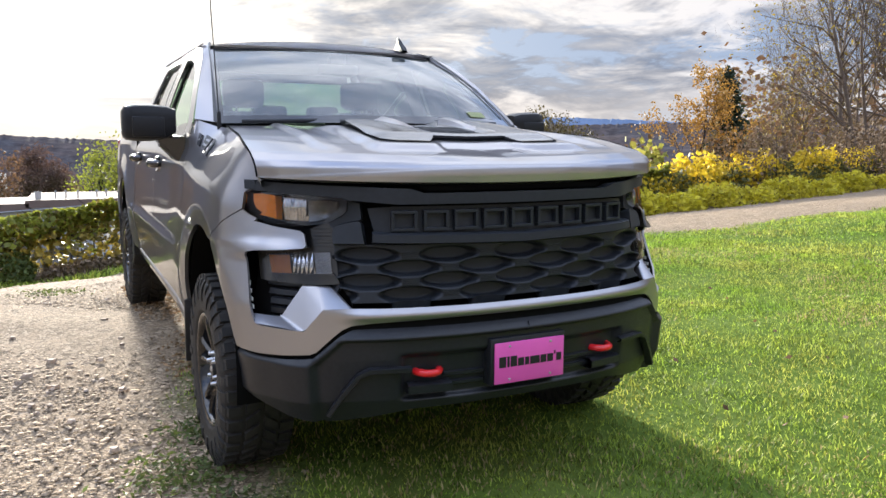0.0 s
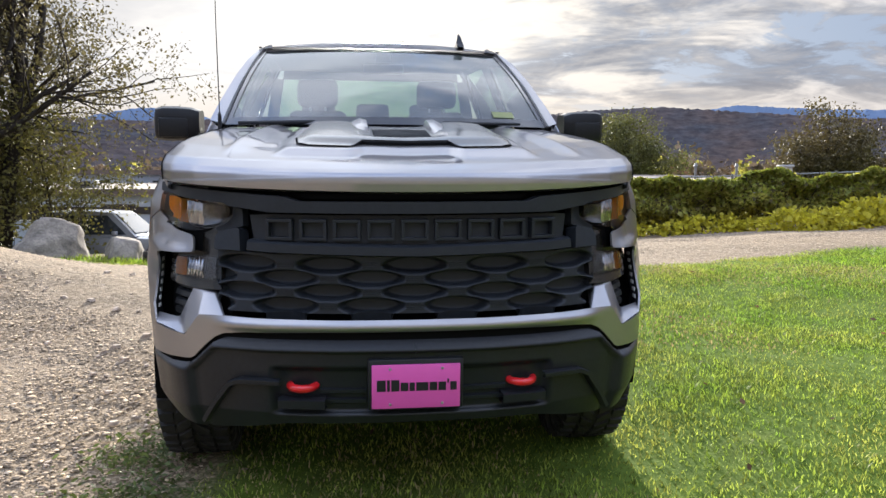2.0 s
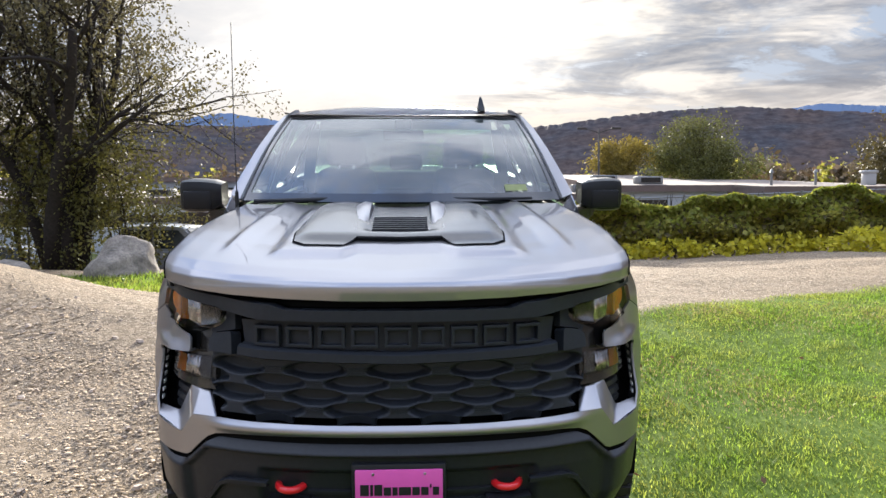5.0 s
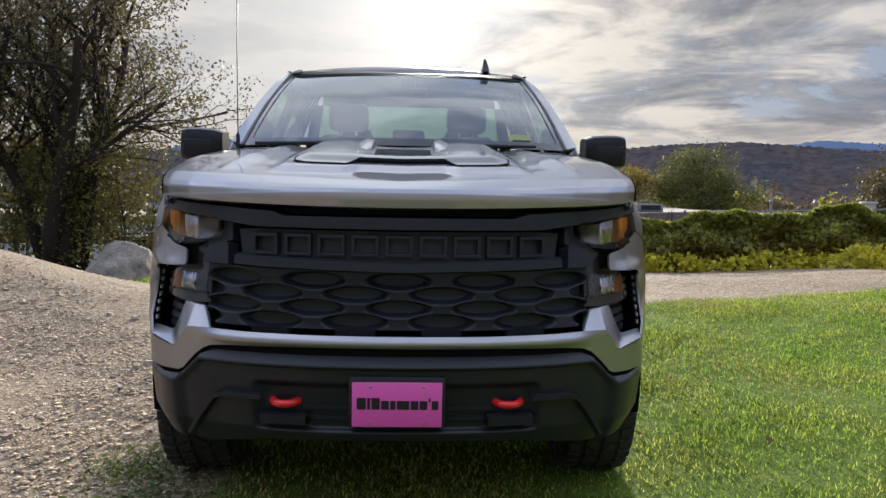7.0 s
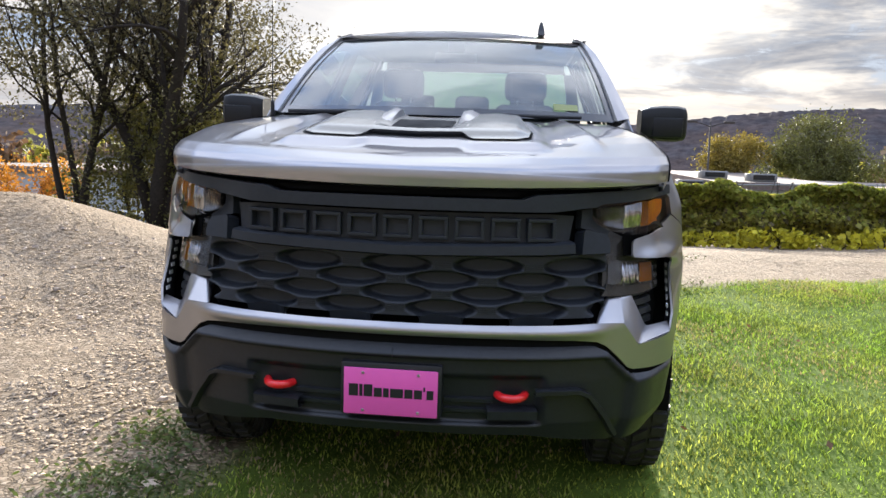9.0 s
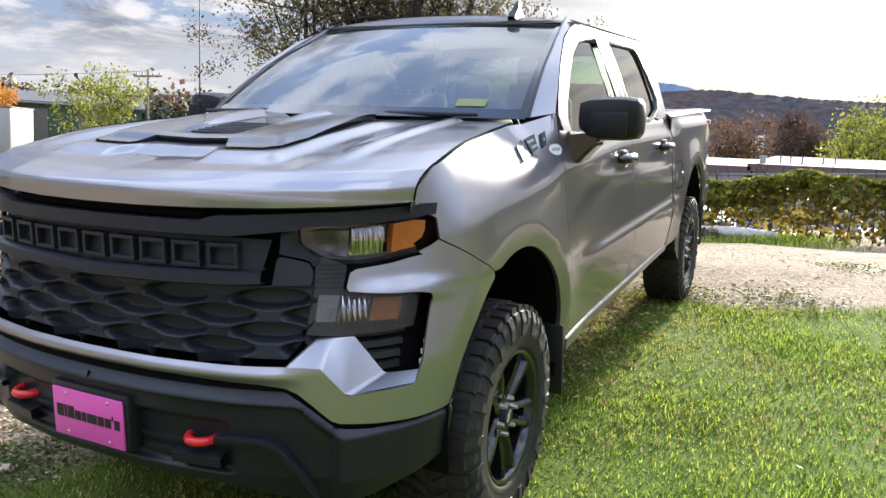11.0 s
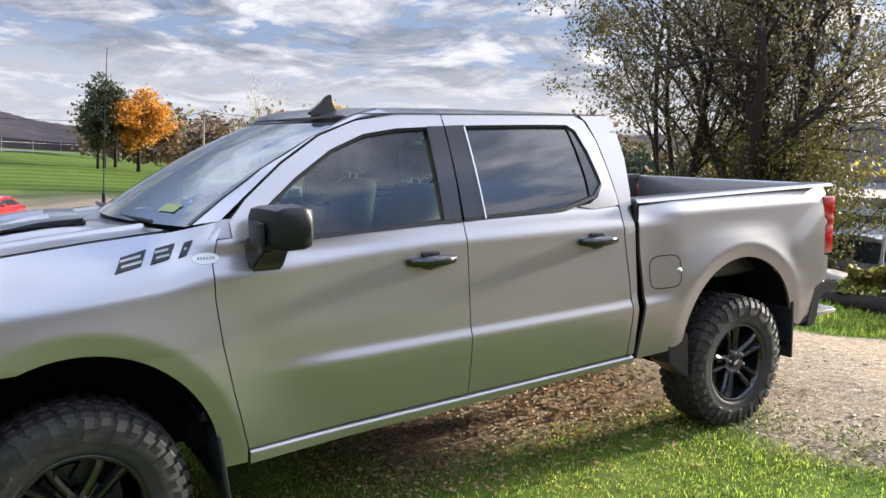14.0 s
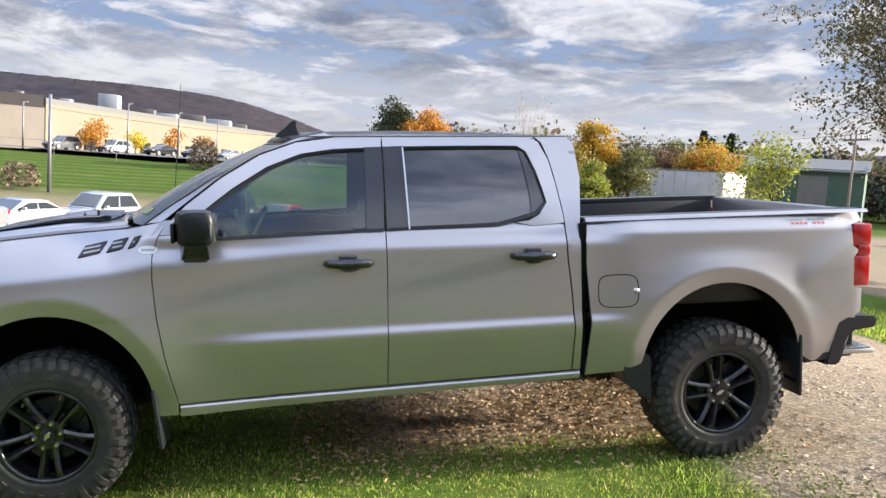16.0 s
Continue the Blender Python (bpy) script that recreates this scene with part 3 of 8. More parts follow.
def arch_pts(k, a0, a1, n=22, grow=0.0):
    """Points round a wheel opening, by angles from the rear horizontal, counted up and over."""
    yw, zw, r = ARCHES[k]
    r += grow
    return [fy(yw + r * math.cos(radians(a0 + (a1 - a0) * i / n)), zw + r * math.sin(radians(a0 + (a1 - a0) * i / n))) for i in range(n + 1)]


def panel(name, poly, mat, parent, label="", step=0.05, surf=skin, off=0.0, flange=0.018, sides=(1, -1)):
    """A sheet cut to the outline poly (u, z) from the skin, with returned edges; one object for each side."""
    us, zs = [p[0] for p in poly], [p[1] for p in poly]
    su, sz = step if isinstance(step, tuple) else (step, step)
    u0, z0 = min(us), min(zs)
    nu, nz = int((max(us) - u0) / su) + 1, int((max(zs) - z0) / sz) + 1
    known = {}
    made = []
    cells = []
    for i in range(nu):
        strip = clip_poly(clip_poly(poly, 0, u0 + i * su, True), 0, u0 + (i + 1) * su, False)
        if len(strip) < 3:
            continue
        for j in range(nz):
            c = clip_poly(clip_poly(strip, 1, z0 + j * sz, True), 1, z0 + (j + 1) * sz, False)
            c2 = []
            for p in c:
                if not c2 or abs(p[0] - c2[-1][0]) + abs(p[1] - c2[-1][1]) > 2e-4:
                    c2.append(p)
            if len(c2) > 2 and abs(c2[0][0] - c2[-1][0]) + abs(c2[0][1] - c2[-1][1]) < 2e-4:
                c2.pop()
            k = 0
            while len(c2) > 2 and k < len(c2):
                a, b, d = c2[k - 1], c2[k], c2[(k + 1) % len(c2)]
                e0, e1 = (b[0] - a[0], b[1] - a[1]), (d[0] - b[0], d[1] - b[1])
                if abs(e0[0] * e1[1] - e0[1] * e1[0]) < 1e-9 and e0[0] * e1[0] + e0[1] * e1[1] <= 0:
                    c2.pop(k)
                    k = 0
                else:
                    k += 1
            area = sum(c2[k][0] * c2[(k + 1) % len(c2)][1] - c2[(k + 1) % len(c2)][0] * c2[k][1] for k in range(len(c2))) / 2 if len(c2) > 2 else 0
            if abs(area) > 2e-6:
                cells.append(c2 if area > 0 else c2[::-1])
    for sx in sides:
        bm = bmesh.new()
        index = {}

        def vert(p):
            key = (round(p[0] * 2000), round(p[1] * 2000))
            if key not in index:
                if key not in known:
                    q = surf(p[0], p[1], off)
                    e = 1e-3
                    known[key] = (q, (surf(p[0] + e, p[1], off) - q).cross(surf(p[0], p[1] + e, off) - q).normalized())
                q, nrm = known[key]
                v = bm.verts.new((q.x * sx, q.y, q.z))
                index[key] = (v, Vector((nrm.x * sx, nrm.y, nrm.z)))
            return index[key][0]
        for c in cells:
            vs = []
            for p in c:
                v = vert(p)
                if v not in vs:
                    vs.append(v)
            if len(vs) > 2:
                try:
                    f = bm.faces.new(vs if sx > 0 else vs[::-1])
                    f.smooth = True
                except ValueError:
                    pass
        if flange:
            normal = {v: n for v, n in index.values()}
            edges = [e for e in bm.edges if len(e.link_faces) == 1]
            low = {}
            for e in edges:
                for v in e.verts:
                    if v not in low:
                        low[v] = bm.verts.new(v.co - normal[v] * flange)
            for e in edges:
                f = e.link_faces[0]
                loop = next(l for l in f.loops if l.edge == e)
                a, b = loop.vert, loop.link_loop_next.vert
                try:
                    bm.faces.new((b, a, low[a], low[b]))
                except ValueError:
                    pass
                e.smooth = False
        made.append(part(name, bm, mat, parent, label))
    return made


def loft(name, rows, mat, parent, label="", closed=False, mirror=False, thick=0.0):
    """A smooth sheet through rows of points."""
    out = []
    for sx in ((1, -1) if mirror else (1,)):
        bm = bmesh.new()
        grid = [[bm.verts.new((p[0] * sx, p[1], p[2])) for p in r] for r in rows]
        for a, b in zip(grid[:-1], grid[1:]):
            n = len(a)
            for k in range(n if closed else n - 1):
                q = (a[k], a[(k + 1) % n], b[(k + 1) % n], b[k])
                f = bm.faces.new(q if sx > 0 else q[::-1])
                f.smooth = True
        if thick:
            bmesh.ops.solidify(bm, geom=list(bm.faces), thickness=thick)
        bmesh.ops.recalc_face_normals(bm, faces=list(bm.faces)) if thick else None
        out.append(part(name, bm, mat, parent, label, 45))
    return out


truck = tagged(new("pickup_truck"), "grey metallic crew-cab pickup truck with black grille and wheels", "pickup truck")
truck.matrix_world = pose(0, 0, 0, TILT, 0, 0)

# fender: hood line, door edge, arch, seam to the bumper
DOOR_FRONT = [(0.654, 0.535), (0.628, 0.66), (0.598, 0.80), (0.566, 1.0), (0.550, 1.19), (0.552, 1.32), (0.580, 1.42), (0.632, 1.497)]
fender = [fy(y, z - 0.004) for y, z, _ in HOOD_EDGE] + [fy(0.52, 1.475), fy(0.60, 1.492)]
fender += [fy(y - 0.002, z) for y, z in reversed(DOOR_FRONT)] + [fy(0.650, 0.475), fy(0.56, 0.475), fy(0.533, 0.50)]
fender += arch_pts(0, 0, 112) + [fy(-0.225, 0.998), fy(-0.36, 1.066), fy(-0.494, 1.140), fy(-0.494, 1.20), fy(-0.545, 1.232)]
panel("fender", fender, paint, truck, step=(0.025, 0.014))

# doors
BELT = [(0.70, 1.405), (0.90, 1.392), (1.3, 1.406), (1.655, 1.418), (1.755, 1.420), (1.90, 1.425), (2.2, 1.430), (2.4, 1.436), (2.62, 1.49), (2.70, 1.56)]


def green(y, z):
    """The side of the cab above the belt."""
    t = z - 1.42
    return Vector((0.937 - 0.30 * t - 0.20 * t * t, y, z))


def yz(y, z, off=0.0):
    return skin(uy(y), z, off)


front_door = [fy(y + 0.003, z) for y, z in DOOR_FRONT[:-1]] + [fy(0.66, 1.425)] + [fy(y, z) for y, z in BELT[1:4]] + [fy(1.762, 1.420), fy(1.765, 1.2), fy(1.761, 0.9), fy(1.757, 0.572), fy(1.2, 0.556)]
rear_door = [fy(1.762, 0.572), fy(1.766, 0.9), fy(1.770, 1.2), fy(1.768, 1.420)] + [fy(y, z) for y, z in BELT[5:8]] + [fy(2.60, 1.47), fy(2.70, 1.45), fy(2.782, 1.435), fy(2.79, 1.25), fy(2.812, 1.05), fy(2.826, 0.85), fy(2.818, 0.600), fy(2.3, 0.585)]
doors = {}
for key, poly in (("front", front_door), ("rear", rear_door)):
    doors[key] = panel("door", poly, paint, truck, step=(0.05, 0.010))
# sill under the doors
sill = [fy(0.662, 0.530), fy(1.2, 0.549), fy(1.754, 0.564), fy(2.3, 0.577), fy(2.872, 0.592), fy(2.872, 0.548), fy(2.3, 0.528), fy(1.2, 0.49), fy(0.662, 0.468)]
def sill_surf(u, z, off=0.0):
    y = float(np.interp(u, PS, PA[:, 1]))
    top = 0.530 + 0.0277 * (y - 0.662)
    return skin(u, z, off + 0.010 - 1.3 * max(0.0, z - top + 0.014))


panel("sill", sill, paint, truck, step=(0.06, 0.006), off=-0.004, surf=sill_surf)

# pickup box side
box_side = [fy(2.905, 0.562), fy(3.12, 0.575), fy(3.235, 0.60)] + arch_pts(1, 172, 14)[0:] + [fy(4.30, 0.60), fy(4.36, 0.568), fy(4.52, 0.585), fy(4.60, 0.64), fy(4.66, 0.84), fy(4.70, 0.86), fy(4.70, 1.0), fy(4.63, 1.01), fy(4.625, 1.20), fy(4.655, 1.225), fy(4.655, 1.245), fy(4.615, 1.27), fy(4.615, 1.395), fy(4.715, 1.42), fy(4.718, 1.488), fy(4.3, 1.486), fy(3.5, 1.474), fy(2.905, 1.464), fy(2.905, 1.2), fy(2.93, 0.9)]
panel("box_side", box_side[::-1], paint, truck, step=(0.03, 0.014))

# cab rear pillar beside the rear door
def side_any(u, z, off=0.0):
    y = float(np.interp(u, PS, PA[:, 1]))
    k = sstep(1.38, 1.46, z)
    a, b = skin(u, z, off), green(y, z)
    return a.lerp(b, k)


pillar = [fy(2.826, 0.60), fy(2.872, 0.60), fy(2.872, 1.0), fy(2.872, 1.40), fy(2.885, 1.50), fy(2.905, 1.70), fy(2.895, 1.88), fy(2.86, 1.935), fy(2.66, 1.937), fy(2.70, 1.90), fy(2.735, 1.80), fy(2.76, 1.66), fy(2.785, 1.50), fy(2.79, 1.435), fy(2.798, 1.25), fy(2.82, 1.05), fy(2.834, 0.85)]
panel("cab_pillar", pillar, paint, truck, step=0.045, surf=side_any)


# window frames of the doors: outer line, opening line
def frame_strip(name, outer, inner, mat, parent, lift_o=0.0, lift_i=0.003):
    rows = []
    for line, lift in ((outer, lift_o), (inner, lift_i)):
        pts = []
        for y, z in line:
            p = green(y, z) if z > 1.43 else yz(y, z)
            pts.append((p.x + lift, p.y, p.z))
        rows.append(pts)
    back = [(p[0] - 0.02, p[1], p[2]) for p in rows[1]]
    return loft(name, [rows[0], rows[1], back], mat, parent, mirror=True)


F_OUT = [(0.646, 1.425), (0.640, 1.49), (0.72, 1.575), (0.90, 1.715), (1.10, 1.835), (1.30, 1.905), (1.50, 1.928), (1.67, 1.933), (1.764, 1.935)]
F_IN = [(0.735, 1.405), (0.745, 1.475), (0.80, 1.54), (0.955, 1.66), (1.14, 1.775), (1.32, 1.843), (1.50, 1.868), (1.668, 1.874), (1.764, 1.876)]
R_OUT = [(1.772, 1.935), (1.89, 1.937), (2.0, 1.939), (2.35, 1.940), (2.60, 1.938), (2.68, 1.905), (2.728, 1.80), (2.756, 1.65), (2.78, 1.50), (2.784, 1.445), (2.70, 1.438), (2.60, 1.432)]
R_IN = [(1.772, 1.877), (1.885, 1.880), (2.0, 1.882), (2.35, 1.884), (2.55, 1.882), (2.60, 1.85), (2.645, 1.74), (2.675, 1.63), (2.69, 1.56), (2.64, 1.492), (2.58, 1.462), (2.50, 1.452)]
frame_strip("window_frame", F_OUT, F_IN, paint, truck)
frame_strip("window_frame", R_OUT, R_IN, paint, truck)


def frame_lining(outer, inner):
    """Dark trim on the cabin side of a window frame."""
    rows = [[(green(y, z).x - 0.026, y, z) for y, z in line] for line in (outer, inner)]
    return loft("frame_lining", rows, dash_black, truck, "dark inner window lining", mirror=True)


frame_lining(F_OUT, F_IN)
frame_lining(R_OUT, R_IN)


def strip_along(name, line, width, mat, parent, lift=0.006, label=""):
    """A moulding along a line of (y, z) on the cab side."""
    rows = []
    for y, z in line:
        pts = []
        for dz, dl in ((0, -0.01), (0.003, lift), (width - 0.003, lift), (width, -0.01)):
            zz = z + dz
            p = green(y, zz) if zz > 1.43 else yz(y, zz)
            pts.append((p.x + dl, p.y, zz))
        rows.append(pts)
    return loft(name, rows, mat, parent, label, mirror=True)


strip_along("belt_moulding", [(y, z - 0.004) for y, z in BELT[:4]] + [(1.755, 1.416)], 0.022, trim_black, truck)
strip_along("belt_moulding", [(1.775, 1.418)] + [(y, z - 0.004) for y, z in BELT[5:9]] + [(2.68, 1.545)], 0.022, trim_black, truck)


def ring_trim(name, inner, w, mat):
    """Black surround just inside an opening."""
    rows = [[], [], []]
    for i, (y, z) in enumerate(inner):
        a, b = inner[max(0, i - 1)], inner[min(len(inner) - 1, i + 1)]
        dy, dz = b[0] - a[0], b[1] - a[1]
        L = math.hypot(dy, dz)
        ny, nz = dz / L, -dy / L
        for r, (k, lift) in enumerate(((0, -0.008), (0.5, -0.004), (1.0, -0.016))):
            q = green(y + ny * w * k, z + nz * w * k)
            rows[r].append((q.x + lift, q.y, q.z))
    return loft(name, rows, mat, truck, mirror=True)


ring_trim("window_seal", F_IN, 0.022, trim_black)
ring_trim("window_seal", R_IN, 0.022, trim_black)


def green_panel(name, poly, mat, lift, label=""):
    """A flat-cut sheet on the cab side; poly in (y, z)."""
    return panel(name, [(y, z) for y, z in poly], mat, truck, label, step=0.08, surf=lambda y, z, off=0.0: green(y, z) + Vector((off, 0, 0)), off=lift, flange=0.008)


green_panel("cowl_side", [(0.545, 1.425), (0.66, 1.425), (0.66, 1.500), (0.60, 1.500)], paint, -0.008)
green_panel("pillar_trim", [(1.660, 1.415), (1.756, 1.417), (1.764, 1.65), (1.765, 1.879), (1.668, 1.877)], bezel_grey, 0.004, "satin dark grey pillar trim")
green_panel("pillar_trim", [(1.772, 1.418), (1.902, 1.424), (1.893, 1.65), (1.884, 1.883), (1.773, 1.880), (1.773, 1.65)], bezel_grey, 0.004, "satin dark grey pillar trim")
green_panel("side_window", [(0.735, 1.40), (1.668, 1.412), (1.676, 1.878), (1.50, 1.872), (1.32, 1.847), (1.14, 1.779), (0.955, 1.664), (0.80, 1.544), (0.742, 1.478)], side_glass, -0.020)
green_panel("rear_side_window", [(1.884, 1.42), (2.40, 1.43), (2.64, 1.488), (2.692, 1.555), (2.678, 1.635), (2.648, 1.745), (2.603, 1.853), (2.552, 1.886), (1.884, 1.884)], dark_glass, -0.020, "dark privacy glass")
green_panel("quarter_trim", [(2.60, 1.475), (2.68, 1.55), (2.668, 1.63), (2.636, 1.742), (2.592, 1.848), (2.572, 1.870), (2.556, 1.872), (2.58, 1.75), (2.60, 1.6)], gloss_black, -0.010)
# chrome line beside the rear window
green_panel("bright_strip", [(1.892, 1.428), (1.900, 1.428), (1.888, 1.876), (1.880, 1.876)], steel, 0.007)

# windscreen, pillars, roof
def ws_point(s, t):
    """On the windscreen: s across in -1..1, t from base to top."""
    q = 1 - s * s
    a = Vector((0.825 * s, 0.49 - 0.21 * q, 1.468 + 0.006 * q))
    b = Vector((0.70 * s, 1.295 - 0.175 * q, 1.912 + 0.004 * q))
    p = a.lerp(b, t)
    p.z += 0.03 * math.sin(math.pi * t)
    p.y -= 0.012 * math.sin(math.pi * t)
    return p


loft("windscreen", [[ws_point(-1 + 2 * i / 24, j / 10) for i in range(25)] for j in range(11)], wind_glass, truck)
for s0, s1 in ((-1.0, -0.968), (0.968, 1.0)):
    loft("windscreen_border", [[ws_point(s, j / 10) + Vector((0, -0.003, 0.003)) for s in (s0, s1)] for j in range(11)], gloss_black, truck)
loft("windscreen_border", [[ws_point(-1 + 2 * i / 24, t) + Vector((0, -0.003, 0.003)) for i in range(25)] for t in (0.965, 0.985, 1.0)], gloss_black, truck)
loft("windscreen_border", [[ws_point(-1 + 2 * i / 24, t) + Vector((0, -0.003, 0.003)) for i in range(25)] for t in (0.0, 0.03, 0.07)], gloss_black, truck)
rows_a = []
P_OUT = [(0.600, 1.494), (0.72, 1.590), (0.90, 1.728), (1.10, 1.846), (1.30, 1.914), (1.50, 1.936)]
for i, (y, z) in enumerate(P_OUT):
    t = [0.0, 0.17, 0.42, 0.72, 0.95, 1.0][i]
    g = green(y, z)
    w = ws_point(1.0, t)
    if i == 5:
        w = Vector((0.665, 1.44, 1.960))
    if i == 4:
        w = Vector((0.699, 1.298, 1.924))
    m = (g + w) / 2 + Vector((0.005, -0.002, 0.005))
    rows_a.append([(g.x - 0.012, g.y, g.z - 0.004), tuple(g), tuple(m), tuple(w + Vector((0, -0.004, 0.006))), (w.x - 0.01, w.y + 0.012, w.z - 0.012)])
loft("windscreen_pillar", rows_a, paint, truck, mirror=True)
loft("pillar_lining", [[(r[1][0] - 0.022, r[1][1] + 0.012, r[1][2] - 0.016), (r[2][0] - 0.022, r[2][1] + 0.020, r[2][2] - 0.022), (r[3][0] - 0.014, r[3][1] + 0.022, r[3][2] - 0.022)] for r in rows_a], dash_black, truck, "dark inner pillar lining", mirror=True)
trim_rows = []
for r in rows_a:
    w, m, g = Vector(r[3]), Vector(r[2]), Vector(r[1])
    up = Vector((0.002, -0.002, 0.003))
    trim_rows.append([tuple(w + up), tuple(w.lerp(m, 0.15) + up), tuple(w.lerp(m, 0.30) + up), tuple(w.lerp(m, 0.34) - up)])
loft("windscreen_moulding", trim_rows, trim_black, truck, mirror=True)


def roof_point(x, y):
    k = abs(x) / 0.722
    y = y - 0.178 * min(1.0, k * k) * sstep(1.9, 1.236, y)
    zt = float(np.interp(y, [1.10, 1.14, 1.20, 1.3, 1.6, 2.0, 2.5, 2.8, 2.91], [1.916, 1.945, 1.967, 1.980, 1.988, 1.990, 1.979, 1.960, 1.928]))
    return zt - (zt - 1.936) * min(1.0, k ** 2.6) - 0.022 * max(0.0, k - 0.93) / 0.07


rows_r = []
for y in (1.226, 1.24, 1.26, 1.28, 1.30, 1.35, 1.42, 1.6, 1.8, 2.0, 2.2, 2.4, 2.6, 2.75, 2.85, 2.905):
    r = []
    for i in range(25):
        s = -1 + 2 * i / 24
        x = 0.722 * s * (0.965 if y < 1.24 else 0.985 if y < 1.31 else 1.0)
        yy = y + (0.060 * s * s - 0.118 * (1 - s * s)) * sstep(1.9, 1.236, y)
        r.append((x, yy, roof_point(x, yy)))
    rows_r.append(r)
loft("roof", rows_r, paint, truck, thick=-0.02)
# upper cab side between door frames and roof
rail = [[(green(y, 1.936).x + 0.001, y, 1.934), (0.735, y, 1.940), (0.716, y, 1.937 + 0.004)] for y in (1.32, 1.5, 1.8, 2.2, 2.6, 2.86)]
loft("roof_rail", rail, paint, truck, mirror=True)
# rear wall of the cab with its window
bm = bmesh.new()
for x0, x1, z0, z1 in ((-0.84, 0.84, 1.0, 1.50), (-0.76, 0.76, 1.85, 1.93), (-0.84, -0.75, 1.50, 1.85), (0.75, 0.84, 1.50, 1.85)):
    vs = box(bm, x0, x1, 2.86, 2.895, z0, z1)
for v in bm.verts:
    if v.co.z > 1.5:
        v.co.x *= 1 - 0.22 * (v.co.z - 1.5)
part("cab_rear_wall", bm, paint, truck)
boxed("rear_window", -0.74, 0.74, 2.872, 2.880, 1.50, 1.85, rear_glass, truck)

# roof aerial
bm = bmesh.new()
fin = [(1.178, 0.0, 0.012), (1.200, 0.018, 0.022), (1.232, 0.040, 0.017), (1.262, 0.074, 0.010), (1.285, 0.088, 0.006), (1.300, 0.084, 0.005), (1.298, 0.052, 0.010), (1.308, 0.020, 0.018), (1.330, 0.0, 0.014)]
lo = [bm.verts.new((0.47 - w, y, 1.950 + z)) for y, z, w in fin]
hi = [bm.verts.new((0.47 + w, y, 1.950 + z)) for y, z, w in fin]
foot = [bm.verts.new((0.47 + s * 0.022, y, 1.940)) for y, s in ((1.186, -1), (1.326, -1), (1.326, 1), (1.186, 1))]
for i in range(len(fin) - 1):
    bm.faces.new((lo[i], lo[i + 1], hi[i + 1], hi[i]))
bm.faces.new(lo + [foot[1], foot[0]])
bm.faces.new(hi[::-1] + [foot[3], foot[2]])
bmesh.ops.recalc_face_normals(bm, faces=list(bm.faces))
bmesh.ops.bevel(bm, geom=list(bm.edges), offset=0.003, segments=2, affect="EDGES")
part("roof_aerial", bm, mirror_black, truck, "black shark-fin aerial", 25)


# hood: a patch between its front lip, side edge, cowl edge and crown
from mathutils.bvhtree import BVHTree

HF_S = [0.0, 0.22, 0.44, 0.66, 0.83, 0.94, 1.0]
HF_X = [0.0, 0.2, 0.4, 0.6, 0.75, 0.85, 0.898]
HF_Y = [-0.955, -0.948, -0.915, -0.850, -0.762, -0.665, -0.582]
RISE_S = [0.0, 0.0015, 0.007, 0.016, 0.05, 0.12, 0.3, 0.385, 0.6, 0.9, 1.35]
RISE_Z = [0.0, 0.050, 0.059, 0.064, 0.073, 0.086, 0.106, 0.111, 0.143, 0.177, 0.212]


def hood_bump(x, y, s, t):
    fade = sstep(0.05, 0.22, t) * sstep(1.0, 0.90, s)
    ridge = 0.655 - 0.09 * (y + 0.5)
    z = 0.015 * max(0.0, 1 - abs(x - ridge) / (0.030 if x > ridge else 0.085)) * sstep(0.10, 0.35, t)
    front = float(np.interp(x, [0.0, 0.165, 0.215, 0.60], [-0.560, -0.560, -0.640, -0.640]))
    z += 0.021 * min(1.0, max(0.0, (0.487 - 0.045 * (y + 0.5) - x) / 0.050)) * min(1.0, max(0.0, (y - front + 0.07) / 0.07)) * (1 - sstep(0.0, 0.30, y))
    return z * fade


def hood_patch(s, t):
    f = Vector((float(np.interp(s, HF_S, HF_X)), float(np.interp(s, HF_S, HF_Y)), 1.240 + 0.014 * s * s))
    f0, f1 = Vector((0, HF_Y[0], 1.240)), Vector((HF_X[-1], HF_Y[-1], 1.254))
    yc = -0.955 + 1.255 * t
    c = Vector((0, yc, 1.240 + float(np.interp(yc + 0.955, RISE_S, RISE_Z)) + 0.008 * sstep(0.1, 0.4, t)))
    r0 = Vector((0, 0.30, 1.240 + float(np.interp(1.255, RISE_S, RISE_Z)) + 0.008))
    ye = -0.582 + 1.0 * t
    q = [np.interp(ye, [h[0] for h in HOOD_EDGE], [h[k] for h in HOOD_EDGE]) for k in (1, 2)]
    e = Vector((float(q[1]) - 0.002, ye, float(q[0])))
    r1 = Vector((0.798, 0.418, 1.458))
    r = Vector((0.798 * s, 0.30 + 0.118 * s * s, r0.z + (r1.z - r0.z) * s * s))
    b = s * s
    p = c * (1 - b) + e * b + f * (1 - t) + r * t - (f0 * (1 - b) * (1 - t) + f1 * b * (1 - t) + r0 * (1 - b) * t + r1 * b * t)
    p.z += 0.006 * s * (1 - s) * 4 * sstep(0.0, 0.12, t)
    p.z += hood_bump(p.x, p.y, s, t)
    p.y += 0.007 * max(0.0, 1 - (p.z - f.z) / 0.05)
    return p


